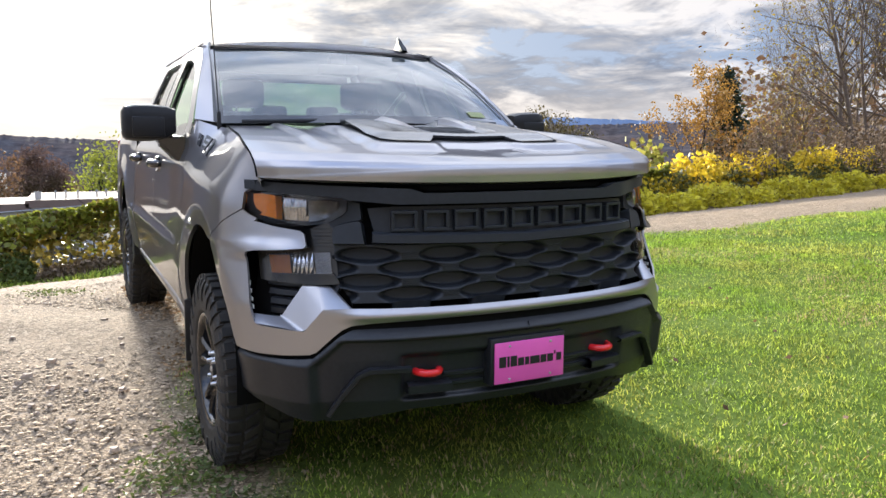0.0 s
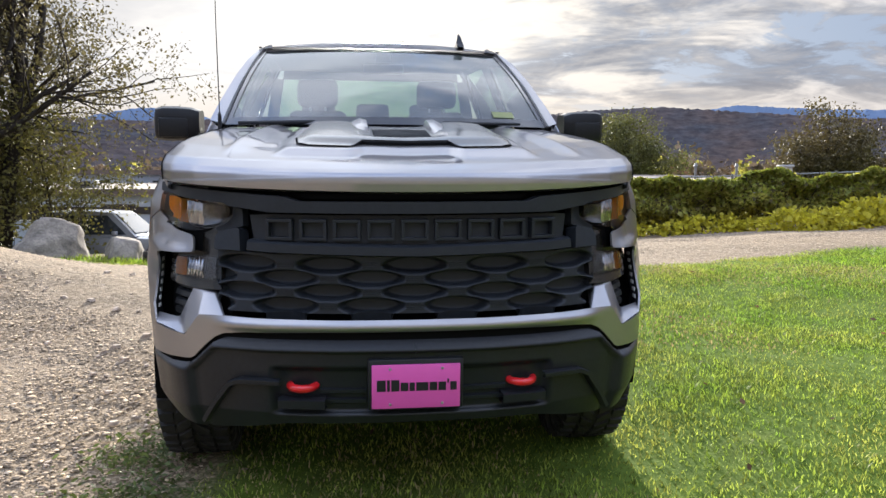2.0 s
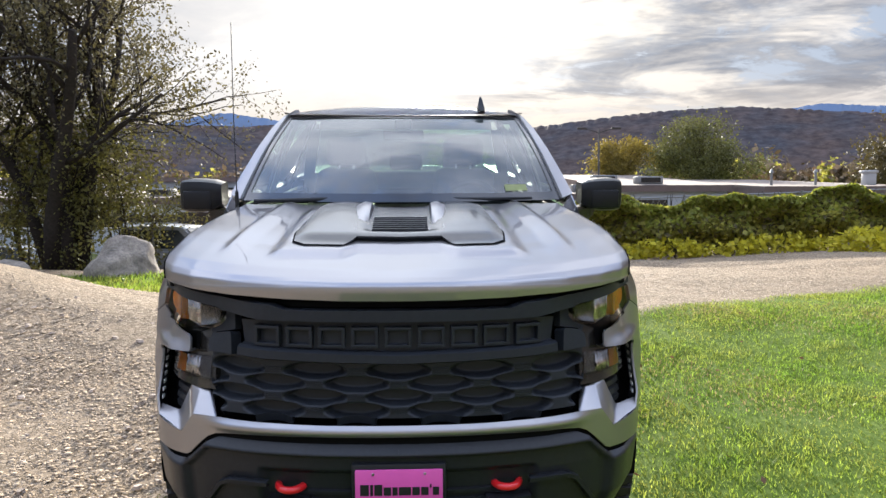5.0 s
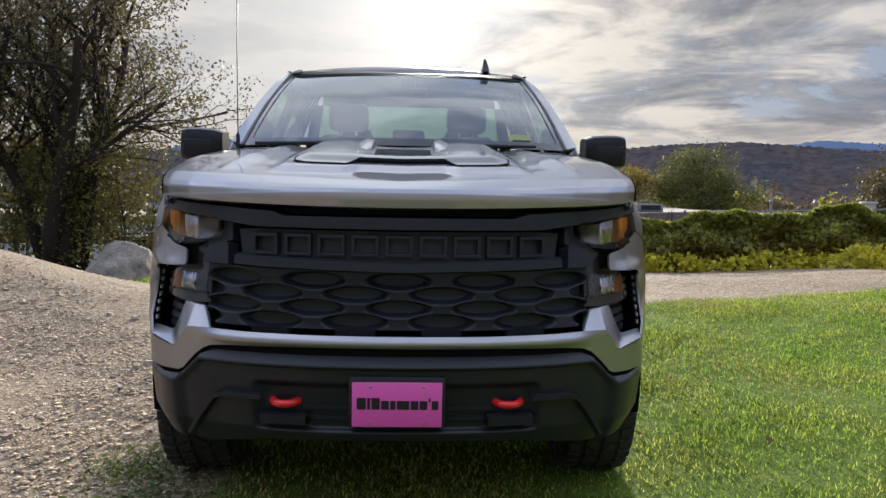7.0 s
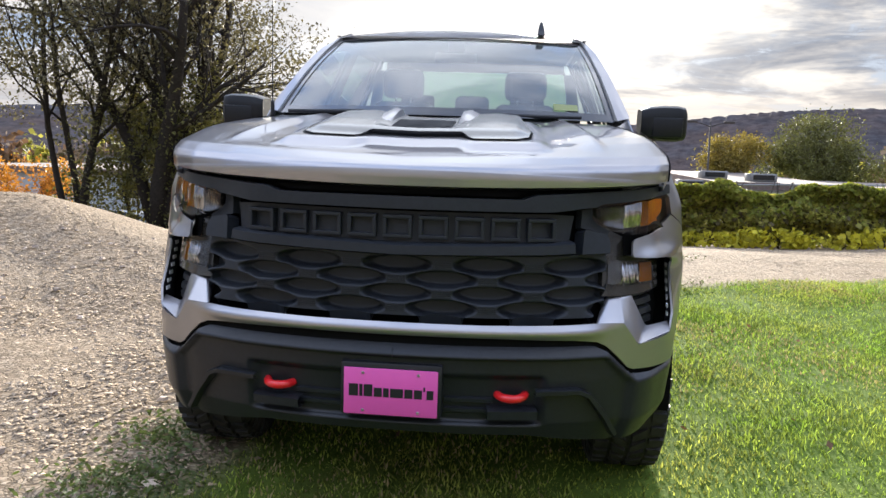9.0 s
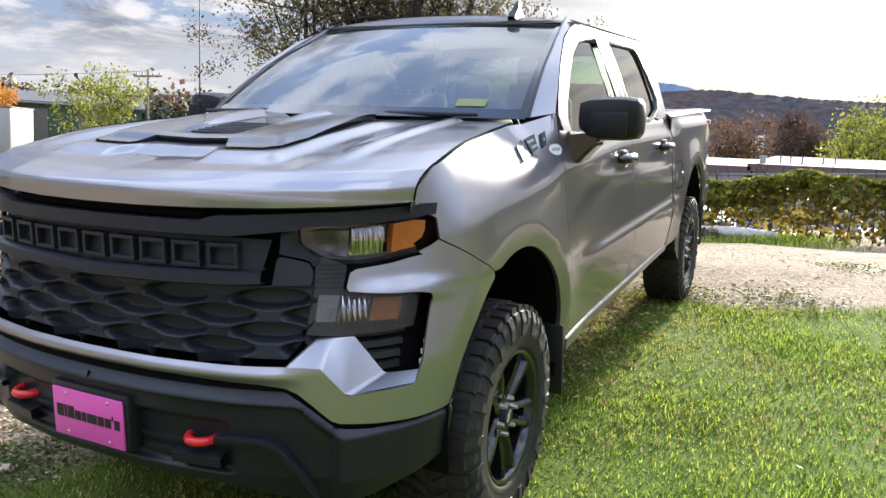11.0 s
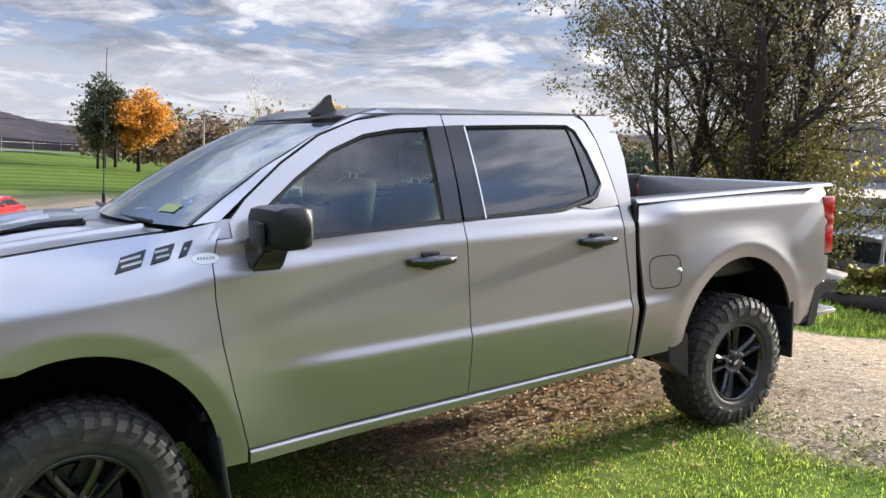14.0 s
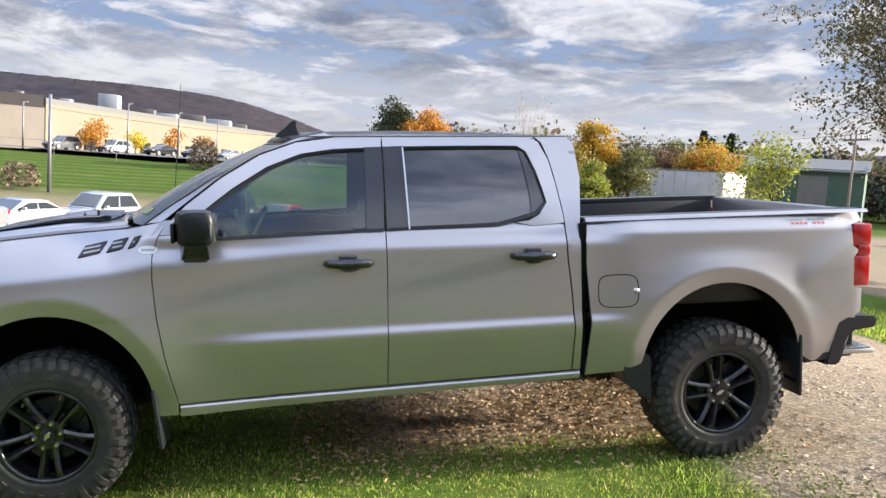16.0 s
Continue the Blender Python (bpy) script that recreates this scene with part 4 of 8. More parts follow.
rows_h = []
NS, NT = 64, 72
for i in range(-NS, NS + 1):
    s = abs(i) / NS
    col = []
    for j in range(NT + 1):
        p = hood_patch(s, (j / NT) ** 2.1)
        col.append((math.copysign(p.x, i), p.y, p.z))
    lip = (col[0][0] * 0.985, col[0][1] + 0.035, col[0][2] - 0.010)
    rows_h.append([lip] + col)
edge_l = [(p[0] * 0.985, p[1], p[2] - 0.03) for p in rows_h[0]]
edge_r = [(p[0] * 0.985, p[1], p[2] - 0.03) for p in rows_h[-1]]
hood_ob = loft("hood", [edge_l] + rows_h + [edge_r], paint, truck)[0]
HOOD_TREE = BVHTree.FromPolygons([v.co.copy() for v in hood_ob.data.vertices], [tuple(p.vertices) for p in hood_ob.data.polygons])


def hood_z(x, y):
    hit = HOOD_TREE.ray_cast(Vector((x, y, 2.5)), Vector((0, 0, -1)))
    return hit[0].z if hit[0] else 1.45


# bezel on the hood
def ngon_bezel():
    half = [(0.0, -0.515), (0.165, -0.515), (0.215, -0.590), (0.365, -0.590), (0.408, -0.548), (0.418, -0.42), (0.395, -0.25), (0.37, -0.05), (0.345, 0.10), (0.32, 0.16), (0.15, 0.18), (0.0, 0.18)]
    return [(x, y) for x, y in half] + [(-x, y) for x, y in reversed(half[1:-1])]


def bezel_surf(x, y, off=0.0):
    ax = abs(x)
    rise = 0.018 * sstep(-0.585, -0.48, y) * sstep(0.43, 0.36, ax) + 0.006
    rise += 0.008 * sstep(-0.50, -0.1, y) * math.exp(-((ax - 0.27) / 0.08) ** 2)
    rise -= 0.014 * sstep(0.15, 0.12, ax) * sstep(-0.47, -0.40, y)
    return Vector((x, y, hood_z(x, y) + rise + off))


panel("bezel_gap", [(x * 1.018, -0.2 + (y + 0.2) * 1.022) for x, y in ngon_bezel()], void_black, truck, "dark gap round the hood insert", step=0.03, surf=lambda x, y, off=0.0: Vector((x, y, hood_z(x, y) + 0.0025)), flange=0.0, sides=(1,))
panel("hood_bezel", ngon_bezel(), bezel_grey, truck, "dark grey raised hood insert", step=0.025, surf=bezel_surf, flange=0.03, sides=(1,))
for k in range(7):
    y = -0.40 + 0.035 * k
    bm = bmesh.new()
    z = bezel_surf(0, y).z
    box(bm, -0.115, 0.115, y, y + 0.018, z - 0.004, z + 0.010, 0.003)
    part("hood_louvre", bm, trim_black, truck)
for sx in (1, -1):
    rows = []
    for k in range(9):
        y = -0.43 + 0.058 * k
        w = 0.012 + 0.018 * sstep(0, 8, k)
        h = 0.004 + 0.030 * sstep(0, 7, k)
        z = hood_z(0.14, y) + 0.006
        rows.append([(sx * (0.125 - 0.2 * w), y, z - 0.01), (sx * (0.135), y, z + h), (sx * (0.135 + w), y, z + h + 0.006), (sx * (0.16 + 1.6 * w), y, z + 0.02)])
    loft("hood_fin", rows, paint, truck)

loft("hood_gap", [[(x - 0.003, y, z + 0.0035) for y, z, x in HOOD_EDGE], [(x + 0.003, y, z + 0.0005) for y, z, x in HOOD_EDGE]], void_black, truck, mirror=True)
# cowl, wipers
boxed("cowl", -0.80, 0.80, 0.30, 0.50, 1.40, 1.448, trim_black, truck, 0.01)
for x0, x1, yo in ((-0.10, 0.66, 0.0), (-0.74, -0.06, 0.02)):
    V, F = [], []
    tube_arrays([Vector((x0, 0.33 + yo, 1.478)), Vector(((x0 + x1) / 2, 0.33 + yo, 1.486)), Vector((x1, 0.385 + yo, 1.486))], [0.010, 0.012, 0.008], 6, V, F)
    mpart("wiper", V, F, trim_black, truck, smooth=True)
V, F = [], []
tube_arrays([Vector((-0.835, 0.40, 1.44)), Vector((-0.835, 0.40, 1.52)), Vector((-0.835, 0.402, 1.53))], [0.011, 0.009, 0.004], 8, V, F)
tube_arrays([Vector((-0.835, 0.402, 1.52)), Vector((-0.845, 0.44, 1.95)), Vector((-0.85, 0.48, 2.36))], [0.0032, 0.0026, 0.002], 6, V, F)
mpart("whip_aerial", V, F, trim_black, truck, "thin black whip aerial")


# ---- truck: front ----
def fpanel(name, half, mat, label="", off=0.0, step=0.04, flange=0.02, whole=False, surf=skin):
    if whole:
        poly = [(u, z) for u, z in half]
        return panel(name, poly, mat, truck, label, step=step, off=off, flange=flange, surf=surf)
    return panel(name, half, mat, truck, label, step=step, off=off, flange=flange, surf=surf)


# black backing sheet that puts shade behind the openings of the whole front
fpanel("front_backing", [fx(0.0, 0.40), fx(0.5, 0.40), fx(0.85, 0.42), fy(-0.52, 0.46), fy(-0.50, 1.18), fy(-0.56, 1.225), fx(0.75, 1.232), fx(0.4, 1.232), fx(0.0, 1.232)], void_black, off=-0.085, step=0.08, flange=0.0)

LOW_EDGE = [fx(0.0, 0.765), fx(0.30, 0.765), fa(0.58, 0.757), fa(0.655, 0.749), fa(0.688, 0.734), fa(0.722, 0.703), fa(0.768, 0.653), fa(0.788, 0.643), fa(0.86, 0.635), fa(0.93, 0.630), fy(-0.505, 0.629), fy(-0.458, 0.634)]
silver = LOW_EDGE + arch_pts(0, 168, 118, 16) + [fy(-0.229, 0.996), fy(-0.364, 1.0635), fy(-0.497, 1.1365), fy(-0.520, 1.122), fy(-0.56, 1.106), fa(0.905, 1.096), fa(0.86, 1.084), fa(0.80, 1.074), fa(0.785, 1.071), fa(0.774, 1.062), fa(0.772, 1.022), fa(0.779, 1.012), fa(0.82, 1.007), fa(0.905, 0.995), fa(0.928, 0.987), fa(0.937, 0.970), fa(0.938, 0.745), fa(0.930, 0.734), fa(0.803, 0.725), fa(0.744, 0.807), fa(0.647, 0.810), fx(0.55, 0.808), fx(0.30, 0.806), fx(0.0, 0.806)]


def bumper_surf(u, z, off=0.0):
    xb = float(np.interp(u, PS, PA[:, 0]))
    w = 1 - sstep(0.60, 0.72, xb)
    lip = 0.018 * math.exp(-((z - 0.782) / 0.016) ** 2) * w
    ledge = 0.014 * (1 - sstep(1.005, 1.045, z)) * sstep(0.95, 0.99, z) * sstep(0.80, 0.90, xb) * (1 - sstep(0.96, 0.995, xb))
    return skin(u, z, off + lip + ledge)


fpanel("front_bumper", silver, paint, step=0.012, flange=0.008, surf=bumper_surf)


# the stepped corner beside each vent
def on_front(x, z, off=0.0):
    return skin(fa(x, z)[0], z, off)


c_in, c_ridge, c_low, c_out = on_front(0.647, 0.810, 0.0005), on_front(0.744, 0.807, 0.001), on_front(0.803, 0.725, 0.001), on_front(0.934, 0.738, 0.0005)
c_peak_in, c_peak_out = Vector((0.690, -0.775, 0.876)), Vector((0.778, -0.715, 0.882))
c_peak = c_peak_in.lerp(c_peak_out, 0.45) + Vector((0, -0.012, 0.0))
c_well, c_end = Vector((0.846, -0.652, 0.757)), Vector((0.930, -0.600, 0.768))
for sx in (1, -1):
    bm = bmesh.new()
    back_in, back_mid, back_out = c_peak_in + Vector((0, 0.09, 0.004)), c_peak + Vector((0, 0.09, 0.004)), c_peak_out + Vector((0, 0.06, 0.0))
    inner = c_in + Vector((0.02, 0.06, 0.0))
    cv = {k: bm.verts.new((p.x * sx, p.y, p.z)) for k, p in dict(a=c_in, b=c_ridge, c=c_low, d=c_out, e=c_end, f=c_well, g=c_peak_out, h=c_peak, i=c_peak_in, j=back_in, k=back_mid, l=back_out, m=inner).items()}
    for key in ("abhi", "bcfgh", "cdef", "ihkj", "hglk", "aijm"):
        bm.faces.new([cv[q] for q in (key if sx > 0 else key[::-1])])
    soft_edges = [e for e in bm.edges if len(e.link_faces) == 2]
    bmesh.ops.bevel(bm, geom=soft_edges, offset=0.011, segments=4, affect="EDGES", profile=0.5)
    part("bumper_corner", bm, paint, truck, "stepped painted bumper corner", 60)


def fine_line(pts, n=14):
    return [(a[0] + (b[0] - a[0]) * k / n, a[1] + (b[1] - a[1]) * k / n) for a, b in zip(pts[:-1], pts[1:]) for k in range(n)] + [pts[-1]]


side_line = fine_line([fa(0.928, 0.988), fa(0.937, 0.972), fa(0.938, 0.745)])
loft("vent_frame", [[bumper_surf(u, z, -0.004) for u, z in side_line], [bumper_surf(u, z, -0.004) + Vector((-0.002, 0.10, 0)) for u, z in side_line]], trim_black, truck, mirror=True)
under_line = fine_line([fa(0.774, 1.013), fa(0.82, 1.007), fa(0.905, 0.995), fa(0.928, 0.987)])
loft("finger_underside", [[bumper_surf(u, z, -0.002) for u, z in under_line], [bumper_surf(u, z, -0.06) for u, z in under_line]], paint, truck, mirror=True)


# black lower bumper
lower = [fx(0.0, 0.748), fx(0.0, 0.43), fx(0.45, 0.425), fx(0.60, 0.40), fx(0.74, 0.385), fx(0.86, 0.40), fx(0.93, 0.43), fy(-0.50, 0.47), fy(-0.47, 0.54), fy(-0.458, 0.622), fy(-0.49, 0.618), fa(0.93, 0.617), fa(0.86, 0.621), fa(0.795, 0.628), fa(0.775, 0.634), fa(0.728, 0.682), fa(0.692, 0.715), fa(0.655, 0.732), fx(0.57, 0.742), fx(0.30, 0.748)]


def lower_surf(u, z, off=0.0):
    xb = float(np.interp(u, PS, PA[:, 0]))
    line = 0.700 - 1.05 * max(0.0, xb - 0.690)
    inner = 1 - sstep(0.765, 0.785, xb)
    brow = -0.95 * max(0.0, z - line) * inner
    under = -0.022 * min(1.0, max(0.0, (line - 0.002 - z) / 0.006)) * inner
    wing = 0.006 * sstep(0.775, 0.790, xb)
    top = -1.1 * max(0.0, z - 0.606) * sstep(0.775, 0.79, xb)
    rec = -0.026 * min(1.0, max(0.0, (0.640 - z) / 0.02)) * sstep(0.46, 0.475, z) * (1 - sstep(0.475, 0.50, xb))
    chin = -0.35 * max(0.0, 0.47 - z)
    return skin(u, z, off + 0.020 * (1 - sstep(0.80, 0.92, xb)) - 0.006 * sstep(0.85, 0.95, xb) + brow + under + wing + top + rec + chin)


fpanel("lower_bumper", lower, trim_black, "black textured lower bumper", step=(0.0125, 0.006), flange=0.03, surf=lower_surf)
# dark groove between the two
fpanel("bumper_groove", [fx(0.0, 0.772), fx(0.6, 0.765), fa(0.70, 0.745), fa(0.79, 0.655), fa(0.93, 0.640), fy(-0.465, 0.640), fy(-0.465, 0.60), fa(0.78, 0.60), fa(0.66, 0.70), fx(0.0, 0.72)], void_black, off=-0.012, step=0.05, flange=0.0)


def bar_on_skin(name, pts, width, thick, mat, off, label="", sides=(1, -1), surf=skin):
    """A raised bar that follows a line on the skin."""
    out = []
    for sx in sides:
        rows = []
        for i, (u, z) in enumerate(pts):
            a, b = pts[max(0, i - 1)], pts[min(len(pts) - 1, i + 1)]
            du, dz = b[0] - a[0], b[1] - a[1]
            L = math.hypot(du, dz) or 1
            nu, nz = -dz / L * width / 2, du / L * width / 2
            r = []
            for k, o in ((-1, -thick), (-1, -0.25 * thick), (-0.7, 0.0), (0.7, 0.0), (1, -0.25 * thick), (1, -thick)):
                q = surf(u + nu * k, z + nz * k, off + o)
                r.append((q.x * sx, q.y, q.z))
            rows.append(r if sx > 0 else r[::-1])
        out += loft(name, rows, mat, truck, label)
    return out


def line_x(x0, x1, z0, z1=None, n=14):
    z1 = z0 if z1 is None else z1
    return [fx(x0 + (x1 - x0) * i / n, z0 + (z1 - z0) * i / n) for i in range(n + 1)]


bar_on_skin("skid_bar", [fx(0.46, 0.588), fx(0.60, 0.588), fx(0.635, 0.572), fx(0.69, 0.50), fx(0.735, 0.425)], 0.020, 0.03, trim_black, 0.030)
for z in (0.548, 0.512):
    bar_on_skin("intake_bar", line_x(0.17, 0.33, z), 0.018, 0.02, trim_black, 0.012, surf=lower_surf)
bar_on_skin("hook_shelf", line_x(0.31, 0.47, 0.510), 0.040, 0.06, trim_black, 0.022)

# grille
fpanel("grille_top_bar", [fx(0.0, 1.166), fx(0.50, 1.168), fa(0.60, 1.178), fa(0.637, 1.180), fa(0.655, 1.190), fa(0.80, 1.200), fa(0.90, 1.209), fy(-0.545, 1.211), fy(-0.500, 1.213), fy(-0.490, 1.246), fy(-0.55, 1.246), fa(0.90, 1.243), fa(0.80, 1.237), fa(0.68, 1.231), fx(0.45, 1.222), fx(0.40, 1.206), fx(0.0, 1.206)], grille_black, "matt black upper grille bar", off=0.006, step=0.03, flange=0.05)
fpanel("grille_slot", [fx(0.0, 1.212), fx(0.38, 1.212), fx(0.42, 1.228), fx(0.0, 1.232)], void_black, off=-0.03, step=0.06, flange=0.0)
fpanel("grille_recess", [fx(0.0, 1.055), fx(0.575, 1.06), fx(0.60, 1.15), fx(0.50, 1.158), fx(0.0, 1.156)], grille_black, off=-0.034, step=0.05, flange=0.0)
bar_on_skin("grille_bar", line_x(0.0, 0.585, 1.036, 1.050), 0.040, 0.05, grille_black, 0.006)
fpanel("grille_side", [fa(0.596, 1.030), fa(0.690, 1.030), fa(0.692, 1.050), fa(0.688, 1.074), fa(0.674, 1.092), fa(0.607, 1.108), fa(0.600, 1.10)], grille_black, "black end block of the grille bar", off=0.0, step=0.025, flange=0.05)


def mesh_surf(u, z, off=0.0):
    """Grille lattice: rows of long oval hollows, each row shifted by half a pitch."""
    x = float(np.interp(u, PS, PA[:, 0]))
    deep = 0.0
    for row in range(4):
        zc = 0.986 - 0.0465 * row
        xs = (x / 0.30 + (0.5 if row % 2 else 0.0)) % 1.0
        dx = min(xs, 1 - xs) * 0.30
        r = (dx / 0.120) ** 2.2 + (abs(z - zc) / 0.0295) ** 2.0
        deep = max(deep, 0.046 * (1 - sstep(0.50, 1.0, r)))
    return skin(u, z, off - deep)


fpanel("grille_mesh", [fx(0.0, 0.822), fa(0.650, 0.822), fa(0.668, 0.842), fa(0.692, 0.882), fa(0.694, 1.03), fa(0.59, 1.024), fx(0.0, 1.018)], grille_black, "black grille with rows of oval hollows", off=-0.028, step=(0.006, 0.004), flange=0.03, surf=mesh_surf)
for row in range(4):
    z = 0.986 - 0.0465 * row
    for k in range(-4, 5):
        x = (k + (0.0 if row % 2 else 0.5)) * 0.30
        if abs(x) < 0.60:
            bm = bmesh.new()
            q = skin(ux(abs(x)), z, -0.0265)
            slope = (skin(ux(min(abs(x) + 0.03, 0.62)), z).y - skin(ux(max(abs(x) - 0.03, 0.0)), z).y) / 0.06 * (1 if x > 0 else -1)
            m = Matrix.Translation((math.copysign(q.x, x), q.y, z)) @ Matrix.Rotation(math.atan(slope) if abs(x) > 0.03 else 0, 4, "Z")
            for dz in (-0.010, -0.0035, 0.003, 0.0095):
                box(bm, -0.031, 0.031, -0.001, 0.02, dz - 0.002, dz + 0.002, 0.0, m)
            part("grille_web", bm, grille_black, truck, "ribbed grille pad")

# raised badge blocks across the grille: plain outlines
for k in range(9):
    x = -0.470 + 0.1175 * k
    bm = bmesh.new()
    q = skin(ux(abs(x)), 1.108, -0.014)
    slope = (skin(ux(min(abs(x) + 0.03, 0.6)), 1.108).y - skin(ux(max(abs(x) - 0.03, 0.0)), 1.108).y) / 0.06 * (1 if x > 0 else -1)
    m = Matrix.Translation((math.copysign(q.x, x) if x else 0, q.y, 1.108)) @ Matrix.Rotation(math.atan(slope) if abs(x) > 0.03 else 0, 4, "Z")
    w, h, tk = 0.047, 0.037, 0.012
    for x0, x1, z0, z1 in ((-w, w, h - tk, h), (-w, w, -h, -h + tk), (-w, -w + tk, -h + tk, h - tk), (w - tk, w, -h + tk, h - tk)):
        box(bm, x0, x1, -0.004, 0.030, z0, z1, 0.002, m)
    part("badge_block", bm, grille_black, truck, "raised black badge block")

# lamps
def reflector_surf(u, z, off=0.0):
    return skin(u, z, off + 0.005 * math.sin(u * 330.0) + 0.003 * math.sin(u * 611.0 + z * 40) - 0.25 * abs(z - 1.15 if z > 1.05 else z - 0.95))


def bowl_surf(u, z, off=0.0):
    zc, uc = (1.125, fa(0.71, 1.125)[0]) if z > 1.05 else (0.95, fa(0.76, 0.95)[0])
    return skin(u, z, off - 0.030 * math.exp(-(((u - uc) / 0.055) ** 2 + ((z - zc) / 0.035) ** 2)))


upper_lamp = [fa(0.637, 1.176), fa(0.640, 1.140), fa(0.655, 1.124), fa(0.700, 1.102), fa(0.727, 1.093), fa(0.79, 1.084), fa(0.849, 1.090), fa(0.905, 1.104), fy(-0.56, 1.115), fy(-0.522, 1.132), fy(-0.506, 1.160), fy(-0.500, 1.208), fa(0.90, 1.206), fa(0.80, 1.197), fa(0.68, 1.190), fa(0.65, 1.184)]
fpanel("headlamp_housing", upper_lamp, gloss_black, off=-0.060, step=0.05, flange=0.0)
fpanel("headlamp_bowl", [fa(0.668, 1.172), fa(0.672, 1.150), fa(0.700, 1.122), fa(0.722, 1.108), fa(0.765, 1.100), fa(0.765, 1.176), fa(0.70, 1.174)], lamp_grey, "grey reflector bowl", off=-0.030, step=0.012, flange=0.02, surf=bowl_surf)
fpanel("headlamp_reflector", [fa(0.769, 1.102), fa(0.843, 1.104), fa(0.840, 1.186), fa(0.769, 1.178)], lamp_chrome, "ribbed chrome reflector", off=-0.030, step=(0.0055, 0.02), flange=0.012, surf=reflector_surf)
fpanel("turn_signal", [fa(0.851, 1.108), fa(0.895, 1.118), fy(-0.565, 1.127), fy(-0.536, 1.144), fy(-0.524, 1.166), fy(-0.520, 1.194), fa(0.885, 1.196), fa(0.849, 1.190)], amber, "amber turn signal lens", off=-0.014, step=0.02, flange=0.03)
fpanel("headlamp_lens", upper_lamp, lens_glass, "clear headlamp lens", off=-0.003, step=0.04, flange=0.004)
# lower lamp, set back in a smoked surround
fpanel("lamp_column", [fa(0.692, 1.075), fa(0.690, 0.885), fa(0.770, 0.880), fa(0.936, 0.885), fa(0.936, 0.985), fa(0.90, 0.998), fa(0.776, 1.012), fa(0.774, 1.072), fa(0.725, 1.094), fa(0.700, 1.100)], smoked, "smoked lens strip", off=-0.046, step=0.03, flange=0.03)
for k in range(6):
    bar_on_skin("column_rib", fine_line([fa(0.702, 1.015 + 0.012 * k), fa(0.766, 1.015 + 0.012 * k)], 5), 0.0035, 0.004, smoked, -0.0425)
fpanel("fog_lamp_bowl", [fa(0.713, 0.922), fa(0.765, 0.920), fa(0.765, 0.992), fa(0.713, 0.994)], lamp_grey, "grey lower lamp bowl", off=-0.044, step=0.02, flange=0.0)
fpanel("fog_lamp_reflector", [fa(0.767, 0.920), fa(0.836, 0.918), fa(0.836, 0.982), fa(0.767, 0.992)], lamp_chrome, "chrome lower lamp reflector", off=-0.041, step=(0.0055, 0.02), flange=0.0, surf=reflector_surf)
fpanel("amber_marker", [fa(0.842, 0.918), fa(0.900, 0.914), fa(0.902, 0.974), fa(0.842, 0.981)], amber_dull, "dull amber marker lens", off=-0.043, step=0.03, flange=0.0)
fpanel("fog_lamp_lens", [fa(0.708, 0.915), fa(0.838, 0.913), fa(0.904, 0.910), fa(0.908, 0.980), fa(0.84, 0.990), fa(0.708, 1.000)], lens_glass, "clear lower lamp lens", off=-0.036, step=0.04, flange=0.004)
fpanel("lamp_surround", [fa(0.598, 1.112), fa(0.607, 1.108), fa(0.675, 1.092), fa(0.690, 1.075), fa(0.704, 1.098), fa(0.655, 1.120), fa(0.637, 1.140), fa(0.634, 1.176), fa(0.600, 1.168)], grille_black, off=-0.024, step=0.03, flange=0.03)
fpanel("finger_end", [fa(0.770, 1.074), fa(0.790, 1.074), fa(0.790, 1.010), fa(0.770, 1.010)], void_black, off=-0.04, step=0.03, flange=0.0)
# air vent under the lower lamp
fpanel("vent_well", [fa(0.775, 0.886), fa(0.848, 0.745), fa(0.938, 0.745), fa(0.938, 0.890)], void_black, off=-0.105, step=0.05, flange=0.0)
for k in range(4):
    z = 0.778 + 0.033 * k
    bar_on_skin("vent_slat", fine_line([fa(0.838 - 0.019 * k, z), fa(0.930, z)], 8), 0.026, 0.03, trim_black, -0.070)
# white boxes painted in for daylight through the outer wall of the vent
for k in range(7):
    z = 0.790 + 0.027 * k
    q = skin(fa(0.937, z)[0], z, -0.004)
    for sx in (1, -1):
        boxed("vent_daylight", sx * (q.x - 0.004) - 0.0015, sx * (q.x - 0.004) + 0.0015, q.y + 0.030, q.y + 0.058, z - 0.007, z + 0.007, white_print, truck)

# tow hooks
for sx in (1, -1):
    V, F = [], []
    pts = [Vector((sx * 0.385 + 0.046 * math.cos(a), -0.905 - 0.055 * math.sin(a), 0.567)) for a in [math.pi * i / 14 for i in range(15)]]
    pts = [Vector((sx * 0.385 + 0.046, -0.84, 0.567))] + pts + [Vector((sx * 0.385 - 0.046, -0.84, 0.567))]
    tube_arrays(pts, [0.014] * len(pts), 10, V, F)
    mpart("tow_hook", V, F, red_hook, truck, "red painted tow hook", True)
# plate with its bracket
boxed("plate_bracket", -0.165, 0.165, -0.992, -0.93, 0.492, 0.672, trim_black, truck, 0.008)
plate = boxed("front_plate", -0.1525, 0.1525, -1.002, -0.994, 0.500, 0.655, pink, truck, 0.003, "pink dealer plate with a dark printed name")
for x in (-0.09, 0.09):
    for z in (0.640, 0.515):
        bm = bmesh.new()
        bmesh.ops.create_cone(bm, cap_ends=True, segments=12, radius1=0.006, radius2=0.004, depth=0.004, matrix=pose(x, -1.003, z, 90, 0, 0))
        part("plate_screw", bm, steel, plate, "", 40)
